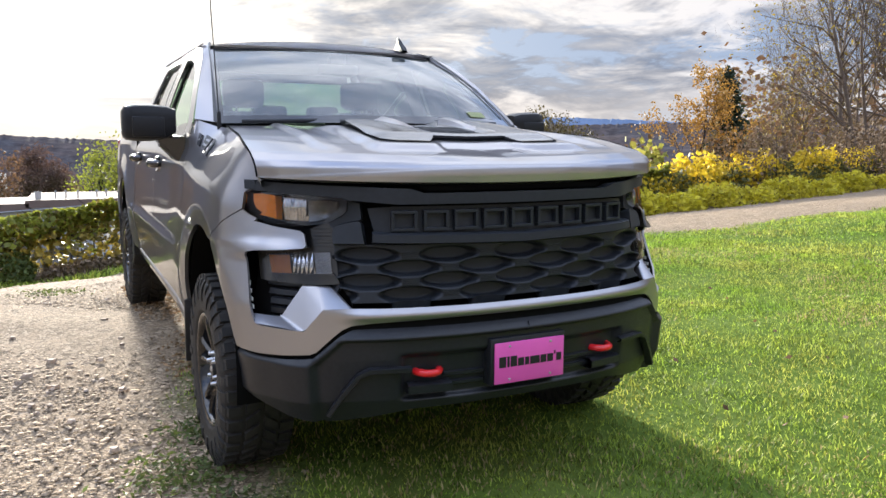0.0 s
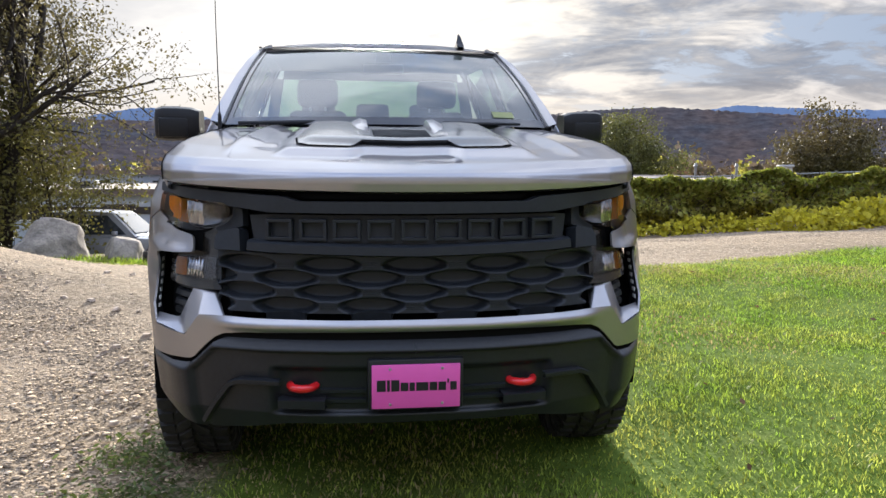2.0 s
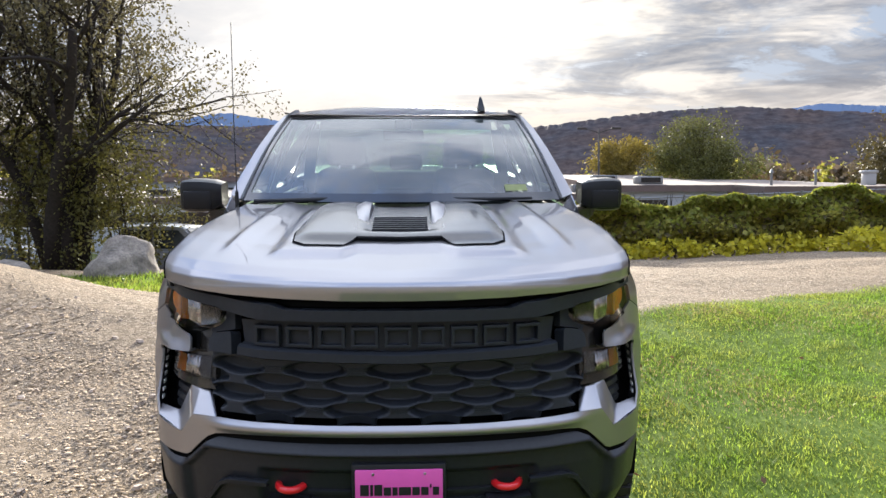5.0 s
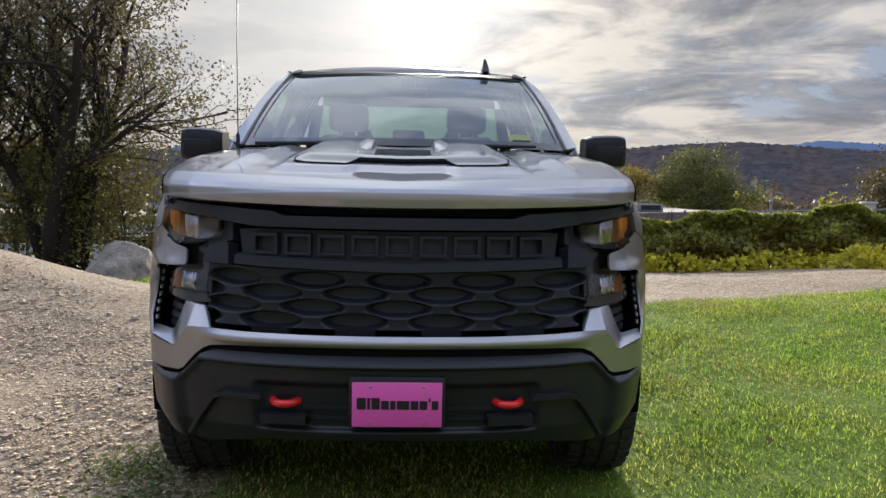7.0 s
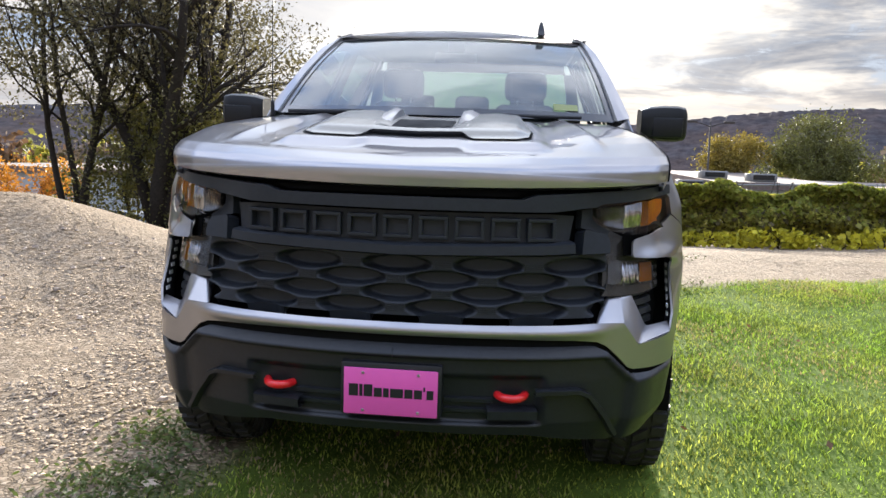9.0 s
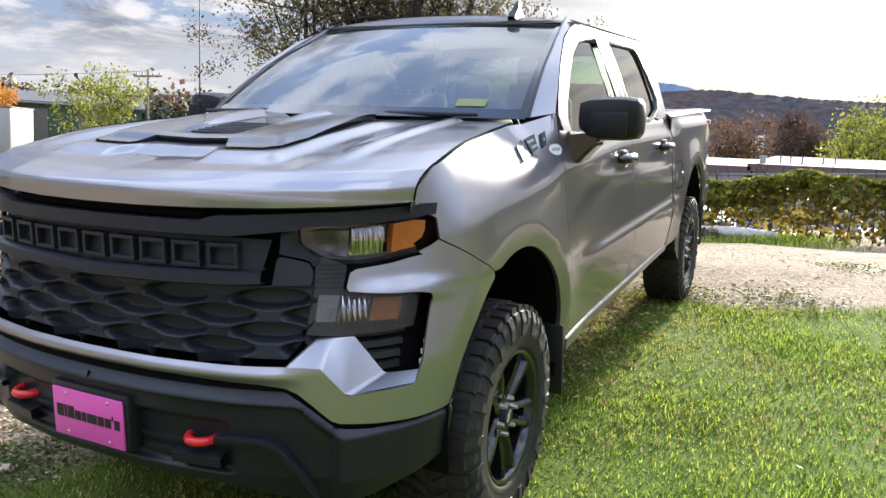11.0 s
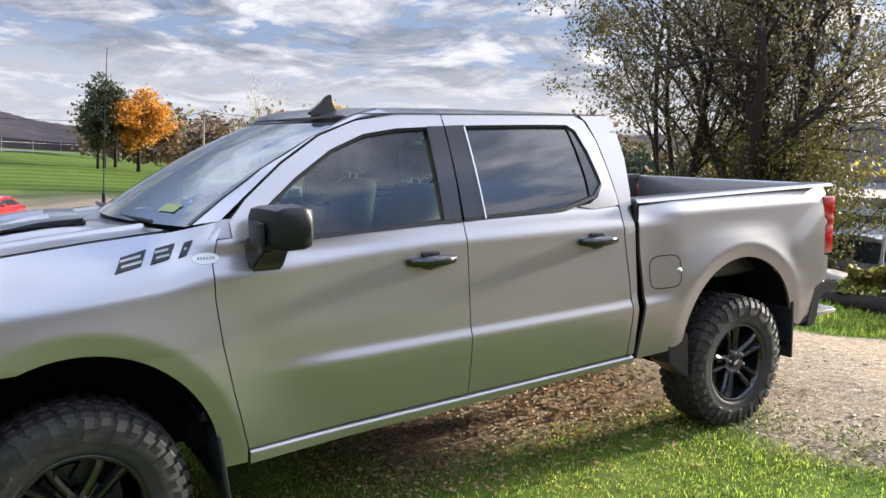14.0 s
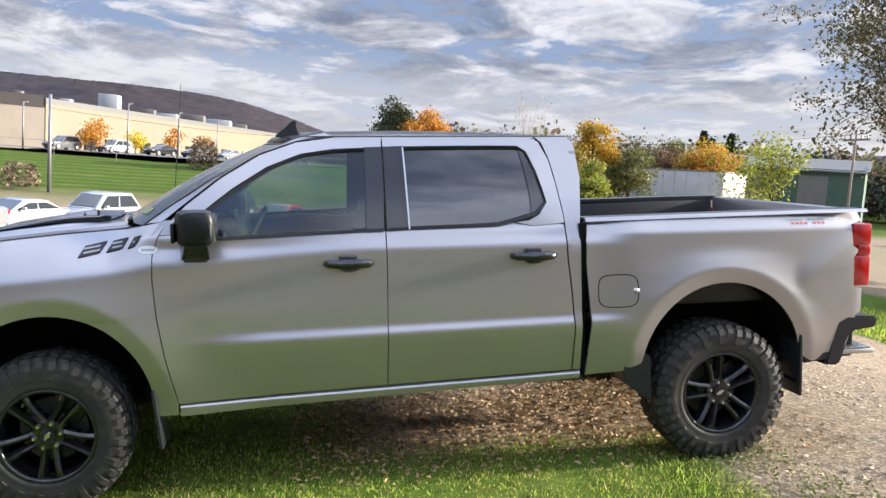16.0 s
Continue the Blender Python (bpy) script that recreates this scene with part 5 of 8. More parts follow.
# the printed name stands as plain bars
xs_bar = -0.135
for k, (w, h) in enumerate(((0.030, 0.040), (0.010, 0.040), (0.028, 0.040), (0.026, 0.030), (0.018, 0.030), (0.042, 0.030), (0.026, 0.030), (0.026, 0.030), (0.006, 0.014), (0.022, 0.030))):
    zb = 0.562 if k != 8 else 0.588
    boxed("print_bar", xs_bar, xs_bar + w, -1.0035, -1.0015, zb, zb + h, ink, plate)
    xs_bar += w + 0.0045


# ---- truck: wheels ----
def build_wheel():
    w = new("wheel")
    w.parent = truck
    R, RIM, W = 0.418, 0.247, 0.135
    # tyre: lathe round x, outer face at +x
    prof = [(-W, RIM), (-W - 0.012, RIM + 0.035), (-W - 0.014, RIM + 0.085), (-W - 0.004, R - 0.045), (-W + 0.02, R - 0.016), (-0.06, R - 0.012), (0.06, R - 0.012), (W - 0.02, R - 0.016), (W + 0.004, R - 0.045), (W + 0.014, RIM + 0.085), (W + 0.013, RIM + 0.05), (W + 0.008, RIM + 0.028), (W + 0.010, RIM + 0.016), (W + 0.002, RIM + 0.004), (W - 0.01, RIM - 0.004)]
    n = 72
    V, F = [], []
    for i in range(n):
        a = 2 * math.pi * i / n
        for x, r in prof:
            V.append((x, r * math.cos(a), r * math.sin(a)))
    m = len(prof)
    for i in range(n):
        q = (i + 1) % n
        for k in range(m - 1):
            F.append((i * m + k, i * m + k + 1, q * m + k + 1, q * m + k))
    tyre = mpart("tyre", V, F, rubber, w, "knobbly black all-terrain tyre", True)
    # tread lugs
    lv, lf = [], []

    def lug(a, xc, wx, wa, r0, r1, skew=0.0, lean=0.0):
        b = len(lv)
        for r, sh in ((r0, 1.0), (r1, 0.86)):
            for sx_, sa in ((-1, -1), (1, -1), (1, 1), (-1, 1)):
                aa = a + sa * wa / 2 * sh + skew * sx_
                x = xc + sx_ * wx / 2 * sh
                rr = r - lean * (sx_ * 0.5 + 0.5)
                lv.append((x, rr * math.cos(aa), rr * math.sin(aa)))
        lf.extend([(b + 4, b + 5, b + 6, b + 7), (b, b + 1, b + 5, b + 4), (b + 1, b + 2, b + 6, b + 5), (b + 2, b + 3, b + 7, b + 6), (b + 3, b, b + 4, b + 7)])

    for i in range(40):
        a = 2 * math.pi * i / 40
        lug(a, -0.037, 0.060, 0.105, R - 0.02, R + 0.002, 0.045)
        lug(a + 0.078, 0.037, 0.060, 0.105, R - 0.02, R + 0.002, -0.045)
        for sx_ in (1, -1):
            wide = 0.012 if i % 2 else 0.0
            lug(a + (0.02 if sx_ > 0 else 0.09), sx_ * 0.105, 0.062, 0.108, R - 0.03, R - 0.004, 0.0)
            # shoulder blocks wrapping on the side wall
            b = len(lv)
            x_out = sx_ * (W + 0.013 + wide * 0.4)
            for aa in (a - 0.045, a + 0.045):
                for x, r in ((sx_ * 0.118, R - 0.012), (sx_ * (W + 0.006), R - 0.028), (x_out, R - 0.050 - wide), (x_out, R - 0.088 - wide * 2), (sx_ * (W + 0.004), R - 0.098 - wide * 2), (sx_ * 0.118, R - 0.05)):
                    ab = aa + (0.02 if r < R - 0.07 else 0.0)
                    lv.append((x, r * math.cos(ab), r * math.sin(ab)))
            for k in range(5):
                lf.append((b + k, b + k + 1, b + 6 + k + 1, b + 6 + k))
            lf.append(tuple(b + k for k in range(6)))
            lf.append(tuple(b + 6 + k for k in reversed(range(6))))
    bm = bmesh.new()
    bv = [bm.verts.new(v) for v in lv]
    for f in lf:
        bm.faces.new([bv[k] for k in f])
    bmesh.ops.recalc_face_normals(bm, faces=list(bm.faces))
    part("tread", bm, rubber, tyre)
    # rim barrel
    V, F = [], []
    prof = [(W - 0.004, RIM + 0.002), (W + 0.004, RIM - 0.006), (W - 0.006, RIM - 0.018), (W - 0.04, RIM - 0.026), (-0.02, RIM - 0.04), (-W, RIM - 0.03)]
    for i in range(n):
        a = 2 * math.pi * i / n
        for x, r in prof:
            V.append((x, r * math.cos(a), r * math.sin(a)))
    m = len(prof)
    for i in range(n):
        q = (i + 1) % n
        for k in range(m - 1):
            F.append((i * m + k, q * m + k, q * m + k + 1, i * m + k + 1))
    rim = mpart("rim", V, F, rim_black, w, "gloss black alloy wheel with five split spokes", True)
    # five split spokes: two faceted arms each, open between them, on a short web
    for i in range(5):
        a = 2 * math.pi * i / 5
        bm = bmesh.new()

        def at(x, r, side):
            return bm.verts.new((x, r * math.cos(a) - side * math.sin(a), r * math.sin(a) + side * math.cos(a)))

        for sgn in (1, -1):
            rows = []
            for r, mid, half, top, base in ((0.055, 0.022, 0.022, 0.106, 0.03), (0.090, 0.024, 0.021, 0.110, 0.04), (0.140, 0.029, 0.0205, 0.120, 0.055), (0.190, 0.036, 0.022, 0.128, 0.070), (0.224, 0.042, 0.025, 0.128, 0.085), (0.240, 0.046, 0.028, 0.118, 0.085)):
                ring = [at(x, r, sgn * (mid + s * half)) for s, x in ((-1.0, base), (-0.95, top - 0.030), (-0.25, top - 0.004), (0.30, top), (0.92, top - 0.010), (1.0, base))]
                rows.append(ring)
            for p, q in zip(rows[:-1], rows[1:]):
                for k in range(5):
                    bm.faces.new((p[k], q[k], q[k + 1], p[k + 1]))
        w0 = [at(x, r, s) for r, s, x in ((0.055, -0.02, 0.086), (0.055, 0.02, 0.086), (0.125, 0.016, 0.070), (0.125, -0.016, 0.070))]
        bm.faces.new(w0)
        bmesh.ops.recalc_face_normals(bm, faces=list(bm.faces))
        part("spoke", bm, rim_black, rim)
    bm = bmesh.new()
    bmesh.ops.create_cone(bm, cap_ends=True, segments=36, radius1=0.088, radius2=0.078, depth=0.10, matrix=pose(0.052, 0, 0, 0, 90, 0))
    part("hub", bm, rim_black, rim, "", 40)
    bm = bmesh.new()
    bmesh.ops.create_cone(bm, cap_ends=True, segments=28, radius1=0.040, radius2=0.036, depth=0.02, matrix=pose(0.110, 0, 0, 0, 90, 0))
    part("hub_cap", bm, trim_black, rim, "", 40)
    bm = bmesh.new()
    box(bm, 0.119, 0.122, -0.024, 0.024, -0.006, 0.006, 0.001)
    box(bm, 0.119, 0.122, -0.009, 0.009, -0.011, 0.011, 0.001)
    part("hub_emblem", bm, nut_steel, rim)
    for i in range(6):
        a = 2 * math.pi * i / 6 + 0.26
        bm = bmesh.new()
        bmesh.ops.create_cone(bm, cap_ends=True, segments=10, radius1=0.0130, radius2=0.0075, depth=0.03, matrix=pose(0.112, 0.066 * math.cos(a), 0.066 * math.sin(a), 0, 90, 0))
        part("wheel_nut", bm, nut_steel, rim, "", 50)
    bm = bmesh.new()
    bmesh.ops.create_cone(bm, cap_ends=True, segments=40, radius1=0.17, radius2=0.17, depth=0.03, matrix=pose(-0.02, 0, 0, 0, 90, 0))
    part("brake_disc", bm, disc_grey, w, "", 40)
    boxed("brake_caliper", -0.05, 0.03, 0.08, 0.19, -0.09, 0.09, trim_black, w, 0.015)
    # black block added to stand for the shade behind the wheel
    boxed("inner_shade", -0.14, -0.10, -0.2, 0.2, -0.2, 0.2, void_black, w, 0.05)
    return w


wheel = build_wheel()
wheel.matrix_basis = pose(0.865, 0, 0.408, 55, 0, 0)
for x, y, turn, spin in ((0.865, 3.757, 0, 30), (-0.865, 0, 180, 25), (-0.865, 3.757, 180, 50)):
    c = copy_thing(wheel, pose(x, y, 0.408, 0, 0, turn) @ pose(0, 0, 0, spin, 0, 0))

def extruded(name, pts, x0, x1, mat, label="", bevel=0.008):
    """A side outline of (y, z) drawn out across the truck."""
    bm = bmesh.new()
    a = [bm.verts.new((x0, y, z)) for y, z in pts]
    b = [bm.verts.new((x1, y, z)) for y, z in pts]
    bm.faces.new(a)
    bm.faces.new(b[::-1])
    for i in range(len(pts)):
        j = (i + 1) % len(pts)
        bm.faces.new((a[j], a[i], b[i], b[j]))
    bmesh.ops.recalc_face_normals(bm, faces=list(bm.faces))
    bmesh.ops.bevel(bm, geom=list(bm.edges), offset=bevel, segments=2, affect="EDGES")
    return part(name, bm, mat, truck, label, 35)


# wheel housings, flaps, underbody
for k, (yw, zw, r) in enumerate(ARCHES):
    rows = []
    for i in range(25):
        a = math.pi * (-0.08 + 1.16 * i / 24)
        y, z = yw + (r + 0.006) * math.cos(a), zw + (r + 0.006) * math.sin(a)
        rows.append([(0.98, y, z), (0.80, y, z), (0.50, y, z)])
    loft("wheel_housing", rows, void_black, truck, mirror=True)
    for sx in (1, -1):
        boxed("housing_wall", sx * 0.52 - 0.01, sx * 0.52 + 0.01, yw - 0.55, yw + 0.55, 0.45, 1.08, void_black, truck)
for sx in (1, -1):
    for y0, z0, z1 in ((0.520, 0.30, 0.62), (4.255, 0.36, 0.74)):
        bm = bmesh.new()
        box(bm, sx * 0.90 - 0.11, sx * 0.90 + 0.11, y0, y0 + 0.022, z0, z1, 0.008)
        for v in bm.verts:
            v.co.y += 0.09 * (z1 - v.co.z) * (1 if y0 < 1 else 0.3)
        part("mud_flap", bm, trim_black, truck, "black rubber mud flap", 40)
    extruded("rocker_guard", [(3.13, 0.60), (3.145, 0.50), (3.29, 0.395), (3.315, 0.40), (3.300, 0.66), (3.16, 0.66)], sx * 0.83, sx * 0.995, trim_black, "", 0.006)
    extruded("rear_valance", [(4.30, 0.60), (4.32, 0.552), (4.50, 0.575), (4.50, 0.625)], sx * 0.84, sx * 0.975, trim_black, "", 0.006)
# plain black blocks added to keep light out of the hollow body
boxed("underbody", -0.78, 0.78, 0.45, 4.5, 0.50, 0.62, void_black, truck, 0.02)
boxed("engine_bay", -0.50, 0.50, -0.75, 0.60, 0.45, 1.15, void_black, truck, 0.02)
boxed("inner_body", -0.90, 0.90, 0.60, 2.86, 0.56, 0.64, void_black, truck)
for y in (0.0, 3.757):
    bm = bmesh.new()
    bmesh.ops.create_cone(bm, cap_ends=True, segments=16, radius1=0.05, radius2=0.05, depth=1.6, matrix=pose(0, y, 0.40, 0, 90, 0))
    bmesh.ops.create_uvsphere(bm, u_segments=16, v_segments=10, radius=0.15, matrix=pose(0.1, y, 0.40))
    part("axle", bm, void_black, truck, "", 40)
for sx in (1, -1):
    # black boxes that put shade behind the door, cab and fender gaps
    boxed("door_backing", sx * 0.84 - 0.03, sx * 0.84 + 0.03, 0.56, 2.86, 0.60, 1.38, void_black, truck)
    boxed("cab_gap_shade", sx * 0.90 - 0.06, sx * 0.90 + 0.06, 2.868, 2.908, 0.56, 1.44, void_black, truck)
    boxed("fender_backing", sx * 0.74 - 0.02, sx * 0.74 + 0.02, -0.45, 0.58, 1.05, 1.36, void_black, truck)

# pickup box
boxed("box_floor", -0.80, 0.80, 2.92, 4.66, 0.92, 0.96, trim_black, truck)
for sx in (1, -1):
    boxed("box_liner", sx * 0.82 - 0.02, sx * 0.82 + 0.02, 2.92, 4.66, 0.94, 1.462, trim_black, truck, 0.006)
    rows = []
    for y, z in ((2.905, 1.462), (3.5, 1.472), (4.3, 1.484), (4.70, 1.486)):
        rows.append([(sx * x, y, z + dz) for x, dz in ((0.80, -0.03), (0.80, 0.004), (0.815, 0.008), (0.880, 0.007), (0.892, 0.002))])
    loft("box_rail", rows, trim_black, truck)
    loft("box_cap", [[(sx * x, y, z + dz) for x, dz in ((0.888, -0.004), (0.900, 0.004), (0.930, 0.004), (0.945, -0.003), (0.951, -0.016))] for y, z in ((2.905, 1.464), (3.5, 1.474), (4.3, 1.485), (4.715, 1.487))], paint, truck)
    # tail lamp
    for z0, z1, yf in ((1.262, 1.402, 4.618), (1.012, 1.205, 4.632), (1.195, 1.275, 4.660)):
        bm = bmesh.new()
        box(bm, sx * 0.885 - 0.070, sx * 0.885 + 0.070, yf, 4.752, z0, z1, 0.018)
        part("tail_lamp", bm, red_lens, truck, "red tail lamp lens", 40)
    boxed("lamp_insert", sx * 0.91 - 0.03, sx * 0.91 + 0.03, 4.690, 4.757, 1.130, 1.175, white_print, truck, 0.006)
    # bumper end with step
    extruded("bumper_end", [(4.455, 0.535), (4.555, 0.530), (4.585, 0.60), (4.60, 0.690), (4.645, 0.742), (4.80, 0.757), (4.808, 0.822), (4.60, 0.838), (4.525, 0.805)], sx * 0.40, sx * 0.978, trim_black, "black rear bumper corner", 0.012)
    boxed("bumper_core", sx * 0.60 - 0.30, sx * 0.60 + 0.30, 4.60, 4.70, 0.56, 0.76, void_black, truck, 0.01)
    bm = bmesh.new()
    box(bm, sx * 0.84 - 0.13, sx * 0.84 + 0.13, 4.56, 4.80, 0.592, 0.622, 0.008)
    for k in range(8):
        box(bm, sx * 0.84 - 0.122, sx * 0.84 + 0.122, 4.600 + 0.024 * k, 4.612 + 0.024 * k, 0.622, 0.634, 0.003)
    part("bumper_step", bm, steel, truck, "ridged metal step pad", 40)
boxed("box_front", -0.82, 0.82, 2.905, 2.94, 0.94, 1.466, trim_black, truck, 0.006)
boxed("tailgate", -0.80, 0.80, 4.665, 4.735, 0.86, 1.485, paint, truck, 0.015)
boxed("rear_bumper", -0.60, 0.60, 4.70, 4.83, 0.62, 0.80, trim_black, truck, 0.02)

# mirrors
for sx in (1, -1):
    bm = bmesh.new()
    rows = []
    for x, y0, y1, z0, z1 in ((0.985, 0.70, 0.86, 1.425, 1.545), (1.03, 0.685, 0.875, 1.395, 1.560), (1.10, 0.690, 0.885, 1.385, 1.566), (1.17, 0.705, 0.890, 1.385, 1.566), (1.212, 0.730, 0.888, 1.392, 1.558), (1.226, 0.765, 0.875, 1.41, 1.535)):
        ring = []
        yc, zc, hy, hz = (y0 + y1) / 2, (z0 + z1) / 2, (y1 - y0) / 2, (z1 - z0) / 2
        for i in range(20):
            a = 2 * math.pi * (i + 0.5) / 20
            c, s = math.cos(a), math.sin(a)
            k = (abs(c) ** 5 + abs(s) ** 5) ** -0.2
            ring.append(bm.verts.new((sx * x, yc + hy * c * k, zc + hz * s * k)))
        rows.append(ring)
    for a, b in zip(rows[:-1], rows[1:]):
        for i in range(20):
            bm.faces.new((a[i], a[(i + 1) % 20], b[(i + 1) % 20], b[i]))
    bm.faces.new(rows[0])
    bm.faces.new(rows[-1])
    bmesh.ops.recalc_face_normals(bm, faces=list(bm.faces))
    mirror = part("wing_mirror", bm, mirror_black, truck, "large black door mirror", 45)
    boxed("mirror_cap_panel", sx * 1.115 - 0.075, sx * 1.115 + 0.075, 0.682, 0.700, 1.405, 1.505, mirror_black, mirror, 0.008)
    boxed("mirror_glass", sx * 1.11 - 0.085, sx * 1.11 + 0.085, 0.886, 0.893, 1.41, 1.545, chrome, mirror, 0.002)
    rows = []
    for x, y0, y1, z0, z1 in ((0.93, 0.685, 0.84, 1.275, 1.405), (0.99, 0.70, 0.84, 1.285, 1.41), (1.03, 0.72, 0.84, 1.335, 1.415), (1.07, 0.73, 0.84, 1.37, 1.42)):
        rows.append([(sx * x, y0, z0), (sx * x, y1, z0), (sx * x, y1, z1), (sx * x, y0, z1)])
    bm = bmesh.new()
    g = [[bm.verts.new(p) for p in r] for r in rows]
    for a, b in zip(g[:-1], g[1:]):
        for i in range(4):
            bm.faces.new((a[i], a[(i + 1) % 4], b[(i + 1) % 4], b[i]))
    bm.faces.new(g[0])
    bm.faces.new(g[-1])
    bmesh.ops.recalc_face_normals(bm, faces=list(bm.faces))
    bmesh.ops.bevel(bm, geom=list(bm.edges), offset=0.012, segments=2, affect="EDGES")
    part("mirror_arm", bm, gloss_black, mirror, "", 45)

# door handles, fuel door, badges
for y0, y1, z in ((1.430, 1.690, 1.255), (2.462, 2.722, 1.268)):
    for sx in (1, -1):
        V, F = [], []
        xs = yz(y0, z).x
        pts = [(y0 + 0.005, 0.002), (y0 + 0.03, 0.030), (y0 + 0.09, 0.044), (y1 - 0.09, 0.044), (y1 - 0.03, 0.030), (y1 - 0.005, 0.004)]
        tube_arrays([Vector((sx * (xs + d), y, z)) for y, d in pts], [0.017, 0.024, 0.0265, 0.0265, 0.024, 0.017], 12, V, F)
        handle = mpart("door_handle", V, F, gloss_black, truck, "gloss black door handle", True)
        yc = (y0 + y1) / 2
        boxed("handle_pad", sx * (xs + 0.004) - 0.014, sx * (xs + 0.004) + 0.014, yc - 0.055, yc + 0.045, z - 0.004, z + 0.044, gloss_black, handle, 0.013)
        rows = []
        for i in range(17):
            k = -1 + 2 * i / 16
            q = math.sqrt(max(0.0, 1 - k * k))
            y = yc + 0.005 + 0.068 * k
            rows.append([(sx * (xs + d), y, z - 0.012 - h * q) for d, h in ((0.002, 0.0), (0.006, 0.014), (0.018 * q, 0.034), (0.002, 0.038))])
        loft("handle_cup", rows, paint, handle, "painted finger cup below the handle")
for sx in (1,):
    # fuel filler door: a shallow ring and its thumb notch
    pts = []
    for i in range(33):
        a = 2 * math.pi * i / 32
        k = (abs(math.cos(a)) ** 4 + abs(math.sin(a)) ** 4) ** -0.25
        pts.append(fy(3.092 + 0.118 * math.cos(a) * k, 1.050 + 0.093 * math.sin(a) * k))
    bar_on_skin("fuel_door_gap", pts, 0.006, 0.006, void_black, 0.0012, sides=(1,))
    q = yz(3.20, 1.048)
    bm = bmesh.new()
    bmesh.ops.create_uvsphere(bm, u_segments=14, v_segments=8, radius=0.022, matrix=Matrix.Translation((q.x - 0.012, 3.198, 1.048)))
    part("fuel_door_notch", bm, steel, truck, "", 40)
for sx in (1, -1):
    # badge on the fender: plain slanted strokes
    for y0, y1 in ((0.188, 0.318), (0.322, 0.424), (0.428, 0.490)):
        zz = lambda y: 1.375 + 0.165 * (y - 0.34)
        panel("fender_badge", [fy(y0, zz(y0) - 0.027), fy(y1 - 0.030, zz(y1) - 0.027), fy(y1, zz(y1) + 0.027), fy(y0 + 0.030, zz(y0) + 0.027)], trim_black, truck, "black slanted fender badge block", step=0.03, off=0.010, flange=0.012, sides=(sx,))
        ya, yb = y0 + 0.024, y1 - 0.024
        for dz in ((-0.010, 0.010) if y1 - y0 > 0.08 else (0.0,)):
            panel("badge_inlay", [fy(ya, zz(ya) + dz - 0.005), fy(yb - 0.004, zz(yb) + dz - 0.005), fy(yb, zz(yb) + dz + 0.004), fy(ya + 0.004, zz(ya) + dz + 0.004)], decal_grey, truck, "grey inlay bar", step=0.03, off=0.0115, flange=0.0, sides=(sx,))
    # oval sticker
    q = [fy(0.530 + 0.052 * math.cos(2 * math.pi * i / 24), 1.352 + 0.022 * math.sin(2 * math.pi * i / 24)) for i in range(24)]
    if sx > 0:
        panel("oval_sticker", q, white_print, truck, "small white oval sticker", step=0.03, off=0.003, flange=0.002, sides=(1,))
        for k in range(6):
            panel("sticker_bar", [fy(0.497 + 0.0115 * k, 1.346), fy(0.505 + 0.0115 * k, 1.347), fy(0.505 + 0.0115 * k, 1.359), fy(0.497 + 0.0115 * k, 1.358)], decal_grey, truck, step=0.03, off=0.0045, flange=0.0, sides=(1,))
    # decal on the box: small bars in two rows
    for k in range(9):
        y = 4.17 + 0.030 * k
        for z, mt in ((1.432, decal_grey), (1.412, decal_red)):
            if (k + (z > 1.42)) % 5:
                panel("decal_bar", [fy(y, z - 0.007), fy(y + 0.020, z - 0.007), fy(y + 0.020, z + 0.006), fy(y, z + 0.006)], mt, truck, step=0.05, off=0.002, flange=0.0, sides=(sx,))

# inspection sticker behind the glass, rear-view mirror
p0, p1, p2, p3 = (ws_point(s, t) + Vector((0, -0.0035, 0.0035)) for s, t in ((0.655, 0.085), (0.80, 0.085), (0.80, 0.140), (0.655, 0.140)))
mpart("windscreen_sticker", [p0, p1, p2, p3], [(0, 1, 2, 3)], sticker_green, truck, "yellow-green inspection sticker")
boxed("rear_view_mirror", -0.12, 0.12, 1.07, 1.10, 1.775, 1.835, trim_black, truck, 0.012)
boxed("mirror_mount", -0.05, 0.05, 1.08, 1.16, 1.835, 1.90, trim_black, truck, 0.015)

# cab inside
bm = bmesh.new()
box(bm, -0.78, 0.78, 0.48, 0.95, 1.02, 1.42, 0.06)
box(bm, 0.22, 0.62, 0.55, 0.92, 1.38, 1.47, 0.04)
part("dashboard", bm, dash_black, truck, "", 50)
boxed("centre_screen", -0.16, 0.16, 0.86, 0.90, 1.34, 1.50, gloss_black, truck, 0.01)
V, F = [], []
cw = Vector((0.40, 1.02, 1.36))
ring = [cw + Vector((0.185 * math.cos(2 * math.pi * i / 28), 0.185 * 0.45 * math.sin(2 * math.pi * i / 28), 0.185 * 0.89 * math.sin(2 * math.pi * i / 28))) for i in range(29)]
tube_arrays(ring, [0.016] * 29, 8, V, F)
for a in (0.0, math.pi, -math.pi / 2):
    tube_arrays([cw, cw + Vector((0.18 * math.cos(a), 0.18 * 0.45 * math.sin(a), 0.18 * 0.89 * math.sin(a)))], [0.03, 0.018], 6, V, F)
mpart("steering_wheel", V, F, dash_black, truck, smooth=True)


